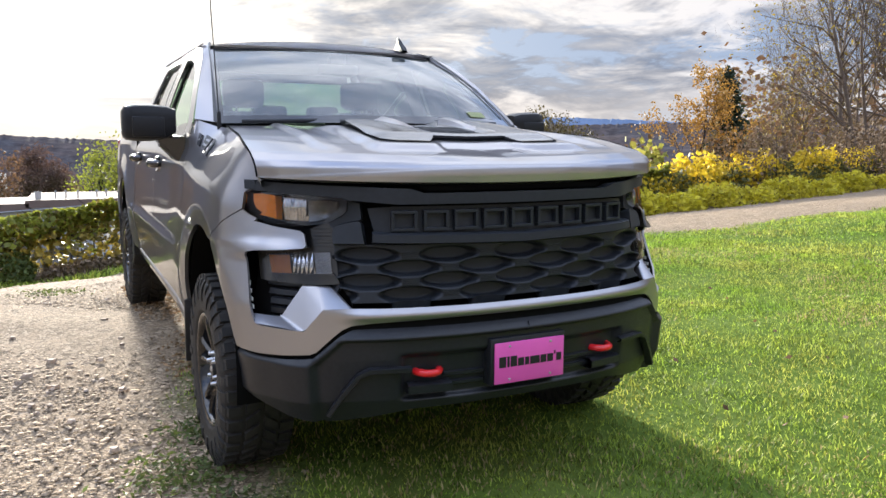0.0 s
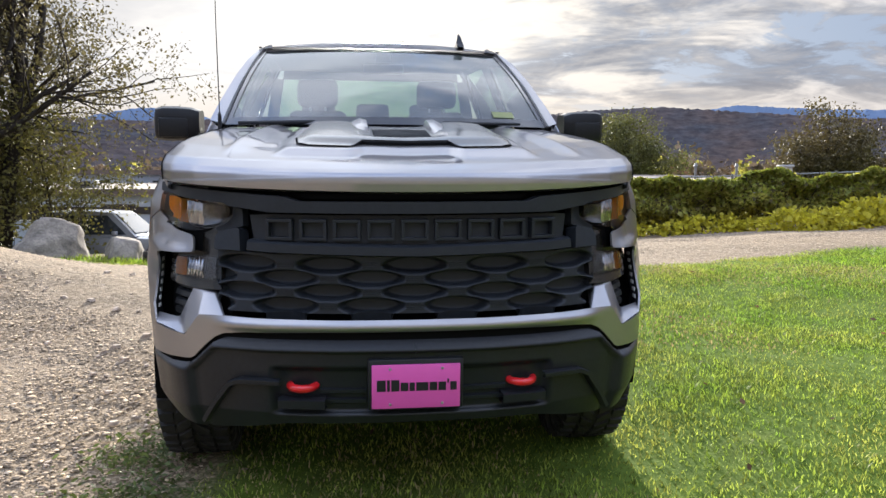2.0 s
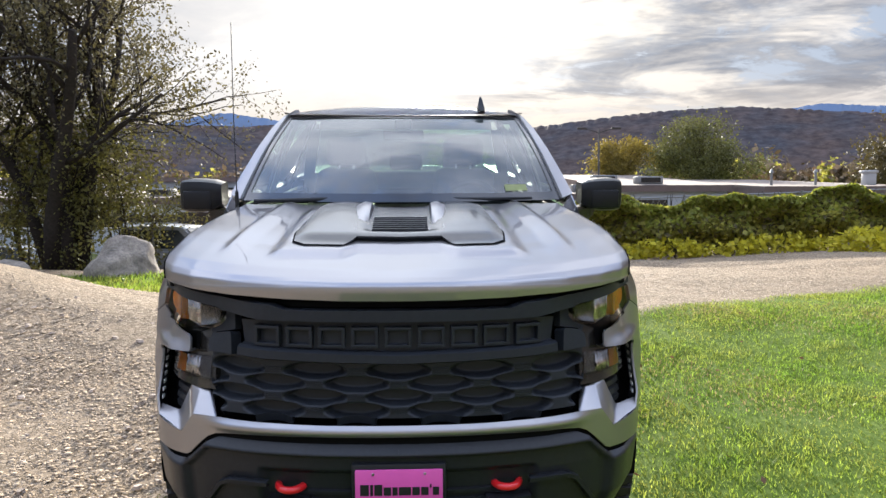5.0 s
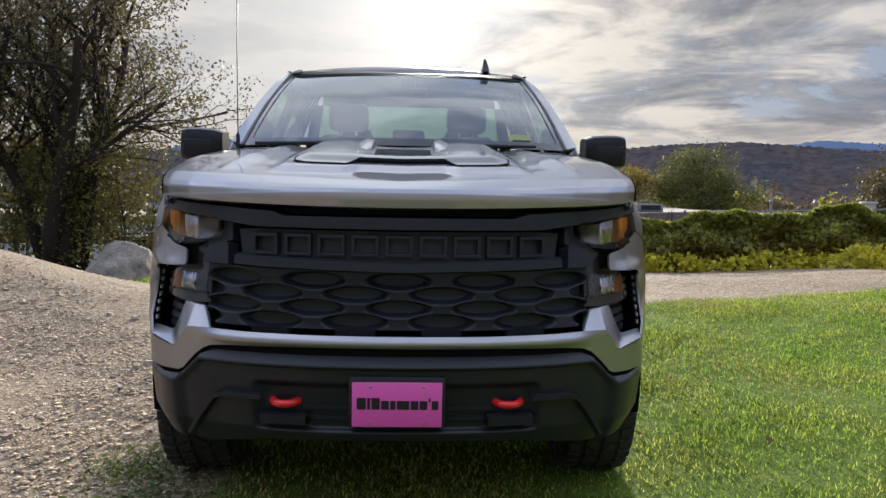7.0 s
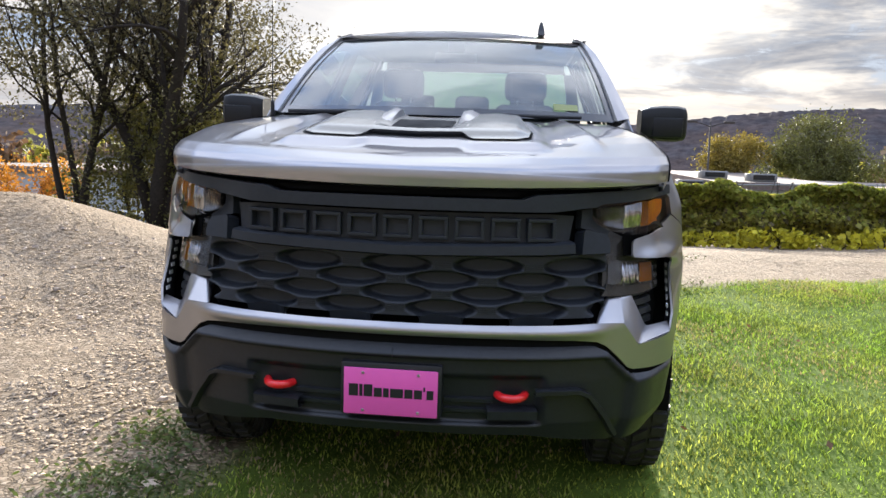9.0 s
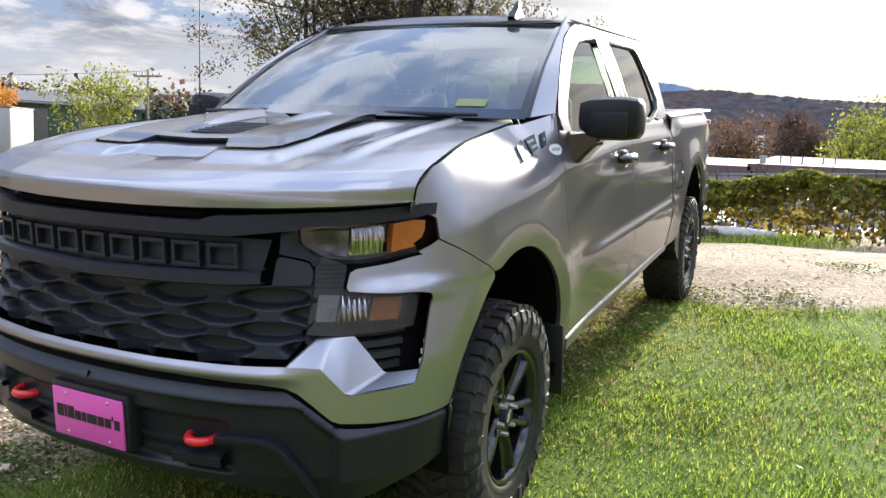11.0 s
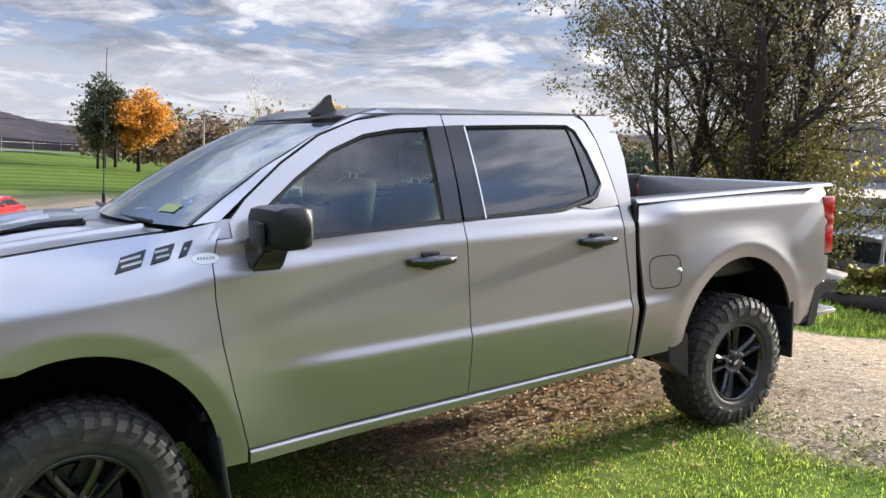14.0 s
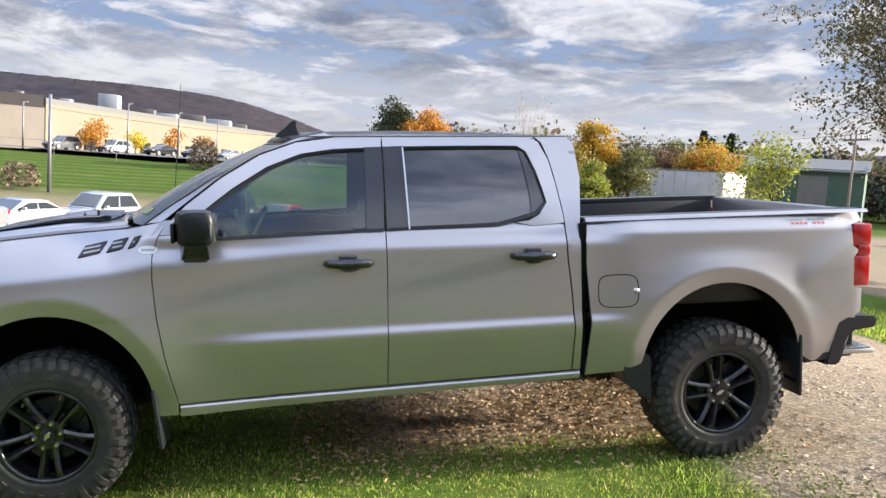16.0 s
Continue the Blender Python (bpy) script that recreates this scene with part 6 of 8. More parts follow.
def seat(x, y, w):
    bm = bmesh.new()
    box(bm, x - w, x + w, y - 0.45, y + 0.08, 0.85, 1.06, 0.05)
    vs = box(bm, x - w, x + w, y, y + 0.16, 1.0, 1.58, 0.06)
    for v in bm.verts:
        if v.co.z > 1.1:
            v.co.y += 0.25 * (v.co.z - 1.1)
            v.co.x = x + (v.co.x - x) * (1 - 0.25 * sstep(1.1, 1.6, v.co.z))
    s = part("seat", bm, seat_cloth, truck, "dark cloth seat", 50)
    bm = bmesh.new()
    box(bm, x - 0.135, x + 0.135, y + 0.14, y + 0.24, 1.60, 1.79, 0.045)
    part("head_restraint", bm, seat_cloth, s, "", 50)
    for dx in (-0.05, 0.05):
        V, F = [], []
        tube_arrays([Vector((x + dx, y + 0.17, 1.52)), Vector((x + dx, y + 0.19, 1.64))], [0.007, 0.007], 6, V, F)
        mpart("restraint_post", V, F, steel, s)


for x in (-0.40, 0.40):
    seat(x, 1.62, 0.26)
bm = bmesh.new()
box(bm, -0.70, 0.70, 2.16, 2.70, 0.85, 1.08, 0.05)
box(bm, -0.70, 0.70, 2.58, 2.74, 1.0, 1.52, 0.05)
bench = part("rear_bench", bm, seat_cloth, truck, "", 50)
for x in (-0.42, 0.0, 0.42):
    boxed("head_restraint", x - 0.13, x + 0.13, 2.64, 2.73, 1.53, 1.66, seat_cloth, bench, 0.035)
boxed("centre_console", -0.14, 0.14, 1.0, 1.7, 0.8, 1.12, dash_black, truck, 0.03)
boxed("cab_floor", -0.84, 0.84, 0.5, 2.86, 0.64, 0.68, dash_black, truck)
boxed("headliner", -0.70, 0.70, 1.30, 2.84, 1.915, 1.925, dash_black, truck)
for sx in (1, -1):
    for y0, y1 in ((0.62, 1.74), (1.79, 2.78)):
        boxed("door_lining", sx * 0.86 - 0.03, sx * 0.86 + 0.03, y0, y1, 0.62, 1.40, dash_black, truck, 0.02)
    loft("inner_pillar", [[(sx * (green(y, z).x - 0.035), y, z) for y in (1.66, 1.72, 1.80, 1.88)] for z in (1.40, 1.6, 1.8, 1.92)], dash_black, truck)

# ---- vegetation: materials ----
bark = material("grey_brown_bark", (0.034, 0.028, 0.024), 0.95, vary=0.35, scale=14.0, bump=0.6, bump_scale=30.0, spec=0.15)
bark_grey = material("grey_twig_bark", (0.135, 0.108, 0.088), 0.95, vary=0.35, scale=14.0, bump=0.6, bump_scale=30.0, spec=0.15)
bark_pale = material("pale_birch_bark", (0.60, 0.56, 0.51), 0.85, vary=0.3, scale=8.0, bump=0.3, spec=0.2)
bark_birch = material("birch_bark", (0.40, 0.36, 0.32), 0.85, vary=0.35, scale=8.0, bump=0.3, spec=0.2)
leaf_olive = material("small_olive_leaves", (0.098, 0.084, 0.036), 0.6, island_tint=0.5, translucent=0.4)
leaf_green = material("green_leaves", (0.31, 0.285, 0.055), 0.6, island_tint=0.5, translucent=0.55)
leaf_yellow = material("yellow_leaves", (0.62, 0.47, 0.035), 0.6, island_tint=0.3, translucent=0.5)
leaf_amber = material("amber_brown_leaves", (0.30, 0.165, 0.03), 0.6, island_tint=0.45, translucent=0.35)
leaf_mid = material("yellowing_green_leaves", (0.118, 0.118, 0.030), 0.6, island_tint=0.45, translucent=0.35)
leaf_brown_green = material("brown_green_leaves", (0.095, 0.075, 0.025), 0.6, island_tint=0.45, translucent=0.3)
leaf_golden = material("golden_yellow_leaves", (0.42, 0.26, 0.022), 0.6, island_tint=0.35, translucent=0.4)
leaf_lemon = material("lemon_yellow_leaves", (0.55, 0.49, 0.040), 0.6, island_tint=0.35, translucent=0.5)
leaf_gold = material("golden_green_leaves", (0.22, 0.165, 0.028), 0.6, island_tint=0.4, translucent=0.4)
leaf_weed = material("low_weed_leaves", (0.095, 0.125, 0.030), 0.6, island_tint=0.45, translucent=0.35)
leaf_thicket = material("dull_yellow_green_leaves", (0.105, 0.098, 0.022), 0.6, island_tint=0.55, translucent=0.4)
leaf_lime = material("yellow_green_leaves", (0.22, 0.24, 0.030), 0.6, island_tint=0.45, translucent=0.4)
leaf_pine = material("pine_needles", (0.050, 0.058, 0.022), 0.7, island_tint=0.45, translucent=0.2)
leaf_orange = material("orange_leaves", (0.46, 0.20, 0.020), 0.6, island_tint=0.35, translucent=0.4)
leaf_maroon = material("maroon_brown_leaves", (0.105, 0.062, 0.048), 0.7, island_tint=0.4, translucent=0.3)
leaf_rust = material("russet_leaves", (0.15, 0.085, 0.045), 0.7, island_tint=0.4, translucent=0.3)
leaf_red = material("maroon_leaves", (0.17, 0.018, 0.025), 0.6, island_tint=0.45, translucent=0.3)
needle = material("dark_needles", (0.020, 0.036, 0.016), 0.75, island_tint=0.4, translucent=0.15)
brush_brown = material("dry_brown_brush", (0.17, 0.12, 0.075), 0.9, island_tint=0.4, translucent=0.15)
grass_blade = material("grass_blades", (0.180, 0.288, 0.029), 0.6, island_tint=0.7, translucent=0.45, second=(0.33, 0.345, 0.065), second_scale=1.3, vary=0.30, scale=4.5, spec=0.25)
grass_dry = material("dry_grass_blades", (0.36, 0.29, 0.12), 0.7, island_tint=0.35, translucent=0.35)
pebble = material("gravel_stones", (0.43, 0.330, 0.226), 0.9, island_tint=0.5, vary=0.2, scale=60.0, spec=0.08)
pebble_one = material("loose_stone", (0.44, 0.35, 0.27), 0.88, random_tint=0.4, vary=0.25, scale=50.0, bump=0.3, spec=0.25)
boulder_mat = material("weathered_granite", (0.33, 0.285, 0.235), 0.9, second=(0.15, 0.130, 0.108), second_scale=2.6, vary=0.4, scale=18.0, bump=0.7, bump_scale=26.0, spec=0.2)
litter_mat = material("brown_leaf_litter", (0.33, 0.215, 0.115), 0.85, island_tint=0.5, translucent=0.15)


def leaf_quads(centers, size, rng, flat=0.0, aspect=0.55):
    """Loose leaf-shaped quads round the given centres, as an array of vertices."""
    n = len(centers)
    C = np.asarray(centers, dtype=float)
    d = rng.normal(size=(n, 3))
    d[:, 2] *= 1 - flat
    d /= np.linalg.norm(d, axis=1)[:, None] + 1e-9
    e = np.cross(d, rng.normal(size=(n, 3)))
    e /= np.linalg.norm(e, axis=1)[:, None] + 1e-9
    s = size * (0.6 + 0.8 * rng.rand(n))[:, None]
    V = np.stack([C - d * s, C + e * s * aspect, C + d * s, C - e * s * aspect], 1)
    return V.reshape(-1, 3)


def branch(p, d, length, r, level, top, rng, V, F, tips, spread, lift, kids, sides):
    n = 5 if level == 0 else 4
    pts, rad = [p.copy()], [r]
    q, dd = p.copy(), d.copy()
    for i in range(n):
        dd = (dd + Vector(rng.normal(size=3)) * (0.10 if level == 0 else 0.20) + Vector((0, 0, lift))).normalized()
        q = q + dd * (length / n)
        pts.append(q.copy())
        rad.append(r * (1 - 0.62 * (i + 1) / n))
    tube_arrays(pts, rad, sides if level < 2 else 3, V, F)
    if level >= top:
        tips.extend(pts[2:])
        return
    for k in range(kids[min(level, len(kids) - 1)]):
        t = (0.30 if level == 0 else 0.25) + 0.70 * (k + rng.rand() * 0.8) / kids[min(level, len(kids) - 1)]
        i = min(n - 1, int(t * n))
        base = pts[i].lerp(pts[i + 1], t * n - i if t < 1 else 1)
        side = Vector(rng.normal(size=3))
        side = (side - dd * side.dot(dd)).normalized()
        nd_ = (dd * (1 - spread) + side * spread + Vector((0, 0, 0.12))).normalized()
        branch(base, nd_, length * (0.42 + 0.25 * rng.rand()), rad[i] * 0.46, level + 1, top, rng, V, F, tips, spread, lift, kids, sides)
    tips.append(pts[-1])


def tree(name, label, x, y, stems, height, seed, leaf, bark_m, leaves=4000, leaf_size=0.07, scatter=0.35, spread=0.6, lift=0.05, kids=(6, 5, 4), levels=3, trunk=0.14, lean=0.25, sink=0.1, crown_from=0.0, category="tree", group="", z=None):
    """A tree with tapered stems and limbs, and a crown of loose leaves round its twigs."""
    rng = np.random.RandomState(seed)
    ob = tagged(new(name), label, category, group)
    V, F, tips = [], [], []
    for s in range(stems):
        a = 2 * math.pi * (s + rng.rand() * 0.6) / stems
        off = 0.0 if stems == 1 else trunk * 1.6
        d = Vector((math.cos(a) * lean * (stems > 1) + rng.normal() * 0.04, math.sin(a) * lean * (stems > 1) + rng.normal() * 0.04, 1)).normalized()
        branch(Vector((math.cos(a) * off, math.sin(a) * off, -sink)), d, height * (0.62 + 0.2 * rng.rand()), trunk * (0.7 + 0.5 * rng.rand()), 0, levels - 1, rng, V, F, tips, spread, lift, kids, 7)
    mpart("trunk", V, F, bark_m, ob, smooth=True)
    T = np.array([tuple(t) for t in tips if t.z > crown_from])
    if leaves and len(T):
        pick = T[rng.randint(0, len(T), leaves)] + rng.normal(size=(leaves, 3)) * scatter
        pick = pick[pick[:, 2] > 0.3]
        crown = new("crown", soup("crown", leaf_quads(pick, leaf_size, rng), 4, leaf))
        crown.parent = ob
    ob.location = (x, y, gz(x, y) if z is None else z)
    return ob


def spruce(name, label, x, y, height, seed, width=0.22, dead=0.0, group=""):
    rng = np.random.RandomState(seed)
    ob = tagged(new(name), label, "conifer", group)
    V, F, C = [], [], []
    tube_arrays([Vector((0, 0, -0.2)), Vector((0, 0, height * 0.5)), Vector((0, 0, height))], [height * 0.016, height * 0.01, 0.01], 7, V, F)
    z = height * 0.10
    while z < height * 0.98:
        L = (height - z) * width * (0.75 + 0.5 * rng.rand()) + 0.15
        for k in range(7):
            a = rng.rand() * 6.28
            tip = Vector((L * math.cos(a), L * math.sin(a), z - 0.15 * L + 0.1 * rng.rand()))
            tube_arrays([Vector((0, 0, z)), tip], [0.02 + 0.003 * height * (1 - z / height), 0.006], 3, V, F)
            for j in range(int(14 * (1 - dead)) + 3):
                t = 0.25 + 0.75 * rng.rand()
                C.append(Vector((0, 0, z)).lerp(tip, t) + Vector(rng.normal(size=3)) * 0.09 * (1 + L * 0.4))
        z += height * 0.028
    mpart("trunk", V, F, bark, ob, smooth=True)
    crown = new("crown", soup("crown", leaf_quads([tuple(c) for c in C], 0.030 * height ** 0.75 + 0.05, rng, 0.3, 0.35), 4, needle))
    crown.parent = ob
    ob.location = (x, y, gz(x, y))
    return ob


def leafy_mass(name, label, boxes, leaf, count, size, seed, category="bush", kind="", stems=0):
    """A bush or hedge: leaves scattered through uneven mounds given as (x, y, half length, half depth, height)."""
    rng = np.random.RandomState(seed)
    ob = tagged(new(name), label, category, kind=kind)
    C = []
    wts = np.array([b[2] * b[4] for b in boxes], dtype=float)
    pick = rng.choice(len(boxes), count, p=wts / wts.sum())
    for k in pick:
        x, y, hx, hy, h = boxes[k]
        a, e = rng.rand() * 6.28, rng.rand()
        r = (0.55 + 0.5 * rng.rand())
        px = x + hx * r * math.cos(a) * math.sqrt(1 - e * e * 0.6)
        py = y + hy * r * math.sin(a) * math.sqrt(1 - e * e * 0.6)
        C.append((px, py, h * e * (0.8 + 0.3 * rng.rand())))
    C = np.array(C)
    C[:, 2] += ground_z(C[:, 0], C[:, 1])
    leaves_ob = new("leaves", soup("leaves", leaf_quads(C, size, rng, 0.2, 0.75), 4, leaf))
    leaves_ob.parent = ob
    V, F = [], []
    for b in boxes:
        x, y, hx, hy, h = b
        for s in range(max(3, stems)):
            px, py = x + hx * (rng.rand() * 1.6 - 0.8), y + hy * (rng.rand() * 1.4 - 0.7)
            p = Vector((px, py, gz(px, py) - 0.05))
            tube_arrays([p, p + Vector((rng.normal() * 0.12, rng.normal() * 0.12, h * 0.5)), p + Vector((rng.normal() * 0.25, rng.normal() * 0.2, h * (0.8 + 0.3 * rng.rand())))], [0.014, 0.010, 0.004], 4, V, F)
    tagged(mpart("stems", V, F, bark, ob), kind="stuff")
    return ob


def round_tree(label, x, y, z, height, radius, seed, leaf, count, leaf_size=0.2, group="", tall=1.0):
    """A tree with a rounded crown of many leafy clumps on a short trunk."""
    rng = np.random.RandomState(seed)
    ob = tagged(new("tree"), label, "tree", group)
    V, F = [], []
    mid = height - radius * tall * 1.05
    tube_arrays([Vector((0, 0, -0.2)), Vector((0.1, 0, mid * 0.5)), Vector((0, 0.1, mid)), Vector((0, 0, height * 0.9))], [radius * 0.07, radius * 0.055, radius * 0.04, 0.02], 7, V, F)
    C = []
    for k in range(46):
        d = rng.normal(size=3)
        d /= np.linalg.norm(d)
        d[2] = (d[2] * 0.9 if d[2] > 0 else d[2] * 0.75) * tall
        d[:2] *= 1.0 - 0.35 * (tall > 1.0) * max(0.0, d[2] / tall)
        c = d * radius * (0.35 + 0.65 * rng.rand()) + np.array([0, 0, mid])
        tube_arrays([Vector((0, 0, mid * (0.55 + 0.4 * rng.rand()))), Vector(c)], [radius * 0.018, 0.012], 4, V, F)
        n = int(count / 46)
        C.append(c + rng.normal(size=(n, 3)) * radius * np.array([0.17, 0.17, 0.12]))
    mpart("trunk", V, F, bark, ob, smooth=True)
    crown = new("crown", soup("crown", leaf_quads(np.concatenate(C), leaf_size, rng), 4, leaf))
    crown.parent = ob
    ob.location = (x, y, z)
    return ob


# ---- trees near the drive ----
tree("tree", "multi-stemmed tree with small dark olive leaves", -9.4, 17.7, 5, 10.0, 11, leaf_olive, bark, 23000, 0.052, 0.17, 0.55, 0.03, (7, 6, 3), 4, 0.24, 0.17)
tree("tree", "multi-stemmed tree with small dark olive leaves", -12.0, 17.5, 4, 10.0, 12, leaf_olive, bark, 24000, 0.056, 0.18, 0.50, 0.04, (7, 5, 3), 4, 0.13, 0.13)
tree("tree", "leaning tree with thin dark olive leaves", -10.9, 20.8, 1, 7.5, 13, leaf_olive, bark, 2500, 0.056, 0.16, 0.55, 0.04, (7, 5, 3), 4, 0.13, 0.16)
for k, (x, y, h) in enumerate(((-9.2, 17.9, 4.6), (-10.3, 19.4, 4.8), (-7.9, 18.4, 4.0), (-10.9, 18.9, 4.6))):
    tree("tree", "thicket of thin stems with yellow-green leaves", x, y, 6, h, 15 + k, leaf_thicket, bark, 4500, 0.05, 0.18, 0.5, 0.03, (6, 5, 4), 3, 0.035, 0.22, group="thicket below the trees")
leafy_mass("bush", "yellow-green undergrowth below the trees", [(-8.0, 17.4, 1.6, 1.0, 2.2), (-10.5, 17.6, 1.8, 1.0, 2.4), (-11.6, 18.0, 1.6, 0.9, 2.2)], leaf_thicket, 5200, 0.05, 21)

# wood beyond the road
for k, (x, y, h, s) in enumerate(((27.4, 17.0, 10.5, 31), (30.2, 18.6, 11.5, 32), (31.8, 17.4, 12.0, 33), (34.0, 22.0, 12.0, 34), (33.6, 24.4, 9.0, 35), (34.6, 19.0, 12.0, 36), (27.2, 21.6, 5.2, 39), (29.4, 22.4, 6.2, 40), (31.0, 5.0, 10.0, 37), (33.0, -1.0, 10.5, 38))):
    tree("tree", "bare late-autumn tree with a few yellow leaves", x, y, 2 if k % 2 else 1, h, s, leaf_gold, bark_grey, 900, 0.06, 0.16, 0.58, 0.04, (11, 8, 6), 4, 0.12, 0.24, group="bare trees beyond the road")
for k, (x, y, h) in enumerate(((21.8, 18.4, 5.2), (23.4, 19.8, 5.6))):
    spruce("spruce", "thin dark spruce among bare trees", x, y, h, 41 + k, 0.17, 0.35)
tree("tree", "slim young tree in yellow-orange leaf", 18.2, 16.9, 1, 4.0, 51, leaf_amber, bark, 5200, 0.045, 0.07, 0.42, 0.06, (9, 6, 5), 4, 0.06)
leafy_mass("brush", "tangled brown brush under bare trees", [(19 + 2.2 * k, 15.5 + 1.1 * (k % 3), 1.6, 1.2, 2.4) for k in range(7)], brush_brown, 9000, 0.055, 53, "brush", "stuff", 14)
leafy_mass("bush", "bright yellow low bushes along the road", [(14.2 + 1.2 * k, 14.5 + 0.2 * k + 0.3 * (k % 2), 1.2, 0.85, 1.0 + 0.3 * (k % 3)) for k in range(13)], leaf_yellow, 15000, 0.075, 54)
leafy_mass("bush", "green and olive weeds among yellow bushes", [(13.4 + 1.5 * k, 14.3 + 0.22 * k, 1.2, 0.8, 0.9 + 0.25 * (k % 2)) for k in range(10)], leaf_mid, 6500, 0.07, 56)
leafy_mass("bush", "lemon-yellow weeds beside the road", [(10 + 1.9 * k, 12.4 + 0.3 * k, 1.1, 0.6, 0.5 + 0.18 * (k % 2)) for k in range(9)], leaf_lemon, 8000, 0.065, 55)

# ---- hedge: vines over a fence ----
def hedge(name, label, x0, x1, y0, y1, h, leaf_a, leaf_b, count, seed, thin=1.0):
    ob = tagged(new(name), label, "hedge")
    rng = np.random.RandomState(seed)
    t = rng.rand(count)
    x, y = x0 + (x1 - x0) * t, y0 + (y1 - y0) * t
    top = h * (0.86 + 0.16 * noise2(x, y, 2.2, seed) + 0.07 * noise2(x, y, 6.0, seed + 2.0))
    e = rng.rand(count) ** 0.7
    bulge = 0.42 * np.sqrt(np.clip(1 - (e - 0.45) ** 2 * 2.2, 0.1, 1))
    keep = rng.rand(count) < thin + (1 - thin) * (e > 0.55)
    yo = -bulge * (0.4 + 0.7 * rng.rand(count)) + 0.35 * noise2(x, e * 3, 3.0, seed)
    C = np.stack([x, y + yo, top * e + ground_z(x, y)], 1)[keep]
    upper = (e[keep] + 0.25 * rng.normal(size=len(C))) > 0.72
    dull = rng.rand(len(C)) < 0.22
    for nm, sel, mt in (("leaves", ~upper & ~dull, leaf_a), ("dull_leaves", ~upper & dull, leaf_brown_green), ("top_leaves", upper, leaf_b)):
        o = new(nm, soup(nm, leaf_quads(C[sel], 0.062, rng, 0.25, 0.8), 4, mt))
        o.parent = ob
    V, F = [], []
    n = int(abs(x1 - x0) / 0.22)
    for k in range(n):
        u = k / n
        p = Vector((x0 + (x1 - x0) * u, y0 + (y1 - y0) * u + rng.normal() * 0.08, 0))
        p.z = gz(p.x, p.y) - 0.05
        tube_arrays([p, p + Vector((rng.normal() * 0.15, rng.normal() * 0.08, h * 0.5)), p + Vector((rng.normal() * 0.3, rng.normal() * 0.1, h * 0.95))], [0.016, 0.011, 0.005], 4, V, F)
    mpart("vine_stems", V, F, bark, ob)
    return ob


hedge("hedge", "dense green and yellow vine hedge behind the gravel road", 3.4, 15.0, 13.6, 14.6, 1.48, leaf_green, leaf_lime, 34000, 61)
hedge("hedge", "thin vine-covered fence with yellowing leaves", -2.6, 3.4, 13.3, 13.6, 1.50, leaf_gold, leaf_lime, 9000, 62, 0.45)
hedge("hedge", "low straggling vines with yellowing leaves", -4.0, -2.6, 13.4, 13.8, 0.95, leaf_lime, leaf_gold, 2000, 64, 0.45)
leafy_mass("bush", "dark green round bush beside the fence", [(-2.35, 12.95, 0.55, 0.40, 0.62)], leaf_weed, 2600, 0.035, 65)
leafy_mass("brush", "low heap of dry reddish-brown brush", [(-1.25, 12.8, 0.7, 0.35, 0.32), (-0.35, 12.85, 0.6, 0.3, 0.26)], brush_brown, 3000, 0.035, 66, "brush", "stuff")
leafy_mass("bush", "low yellow weeds at the foot of the hedge", [(4.2 + 1.3 * k, 12.9 + 0.08 * k, 0.9, 0.35, 0.30 + 0.10 * (k % 2)) for k in range(9)], leaf_lemon, 3200, 0.06, 63)
galv = material("galvanised_steel", (0.22, 0.225, 0.23), 0.55, 0.6, vary=0.15, scale=20.0)


def chain_fence(label, pts, h, every=2.4):
    ob = tagged(new("chain_fence"), label, "fence")
    for (xa, ya), (xb, yb) in zip(pts[:-1], pts[1:]):
        L = math.hypot(xb - xa, yb - ya)
        n = max(1, int(L / every))
        for k in range(n + 1):
            x, y = xa + (xb - xa) * k / n, ya + (yb - ya) * k / n
            V, F = [], []
            tube_arrays([Vector((x, y, gz(x, y) - 0.2)), Vector((x, y, gz(x, y) + h))], [0.03, 0.03], 6, V, F)
            mpart("post", V, F, galv, ob)
        V, F = [], []
        tube_arrays([Vector((xa, ya, gz(xa, ya) + h - 0.04)), Vector((xb, yb, gz(xb, yb) + h - 0.04))], [0.022, 0.022], 6, V, F)
        mpart("rail", V, F, galv, ob)
        V, F = [], []
        m = int(L / 0.14) if L < 30 else 0
        for k in range(m):
            for sgn in (1, -1):
                u0, u1 = k / m, min(1, max(0, (k + sgn * h / 0.14 * 0.5) / m))
                p = Vector((xa + (xb - xa) * u0, ya + (yb - ya) * u0, 0))
                q = Vector((xa + (xb - xa) * u1, ya + (yb - ya) * u1, 0))
                p.z, q.z = gz(p.x, p.y) + 0.03, gz(q.x, q.y) + h * 0.96
                tube_arrays([p, q], [0.003, 0.003], 3, V, F)
        if V:
            mpart("mesh", V, F, galv, ob)
    return ob


chain_fence("galvanised chain-link fence behind vines", [(-3.6, 13.5), (3.4, 13.8), (15.0, 14.8)], 1.35)

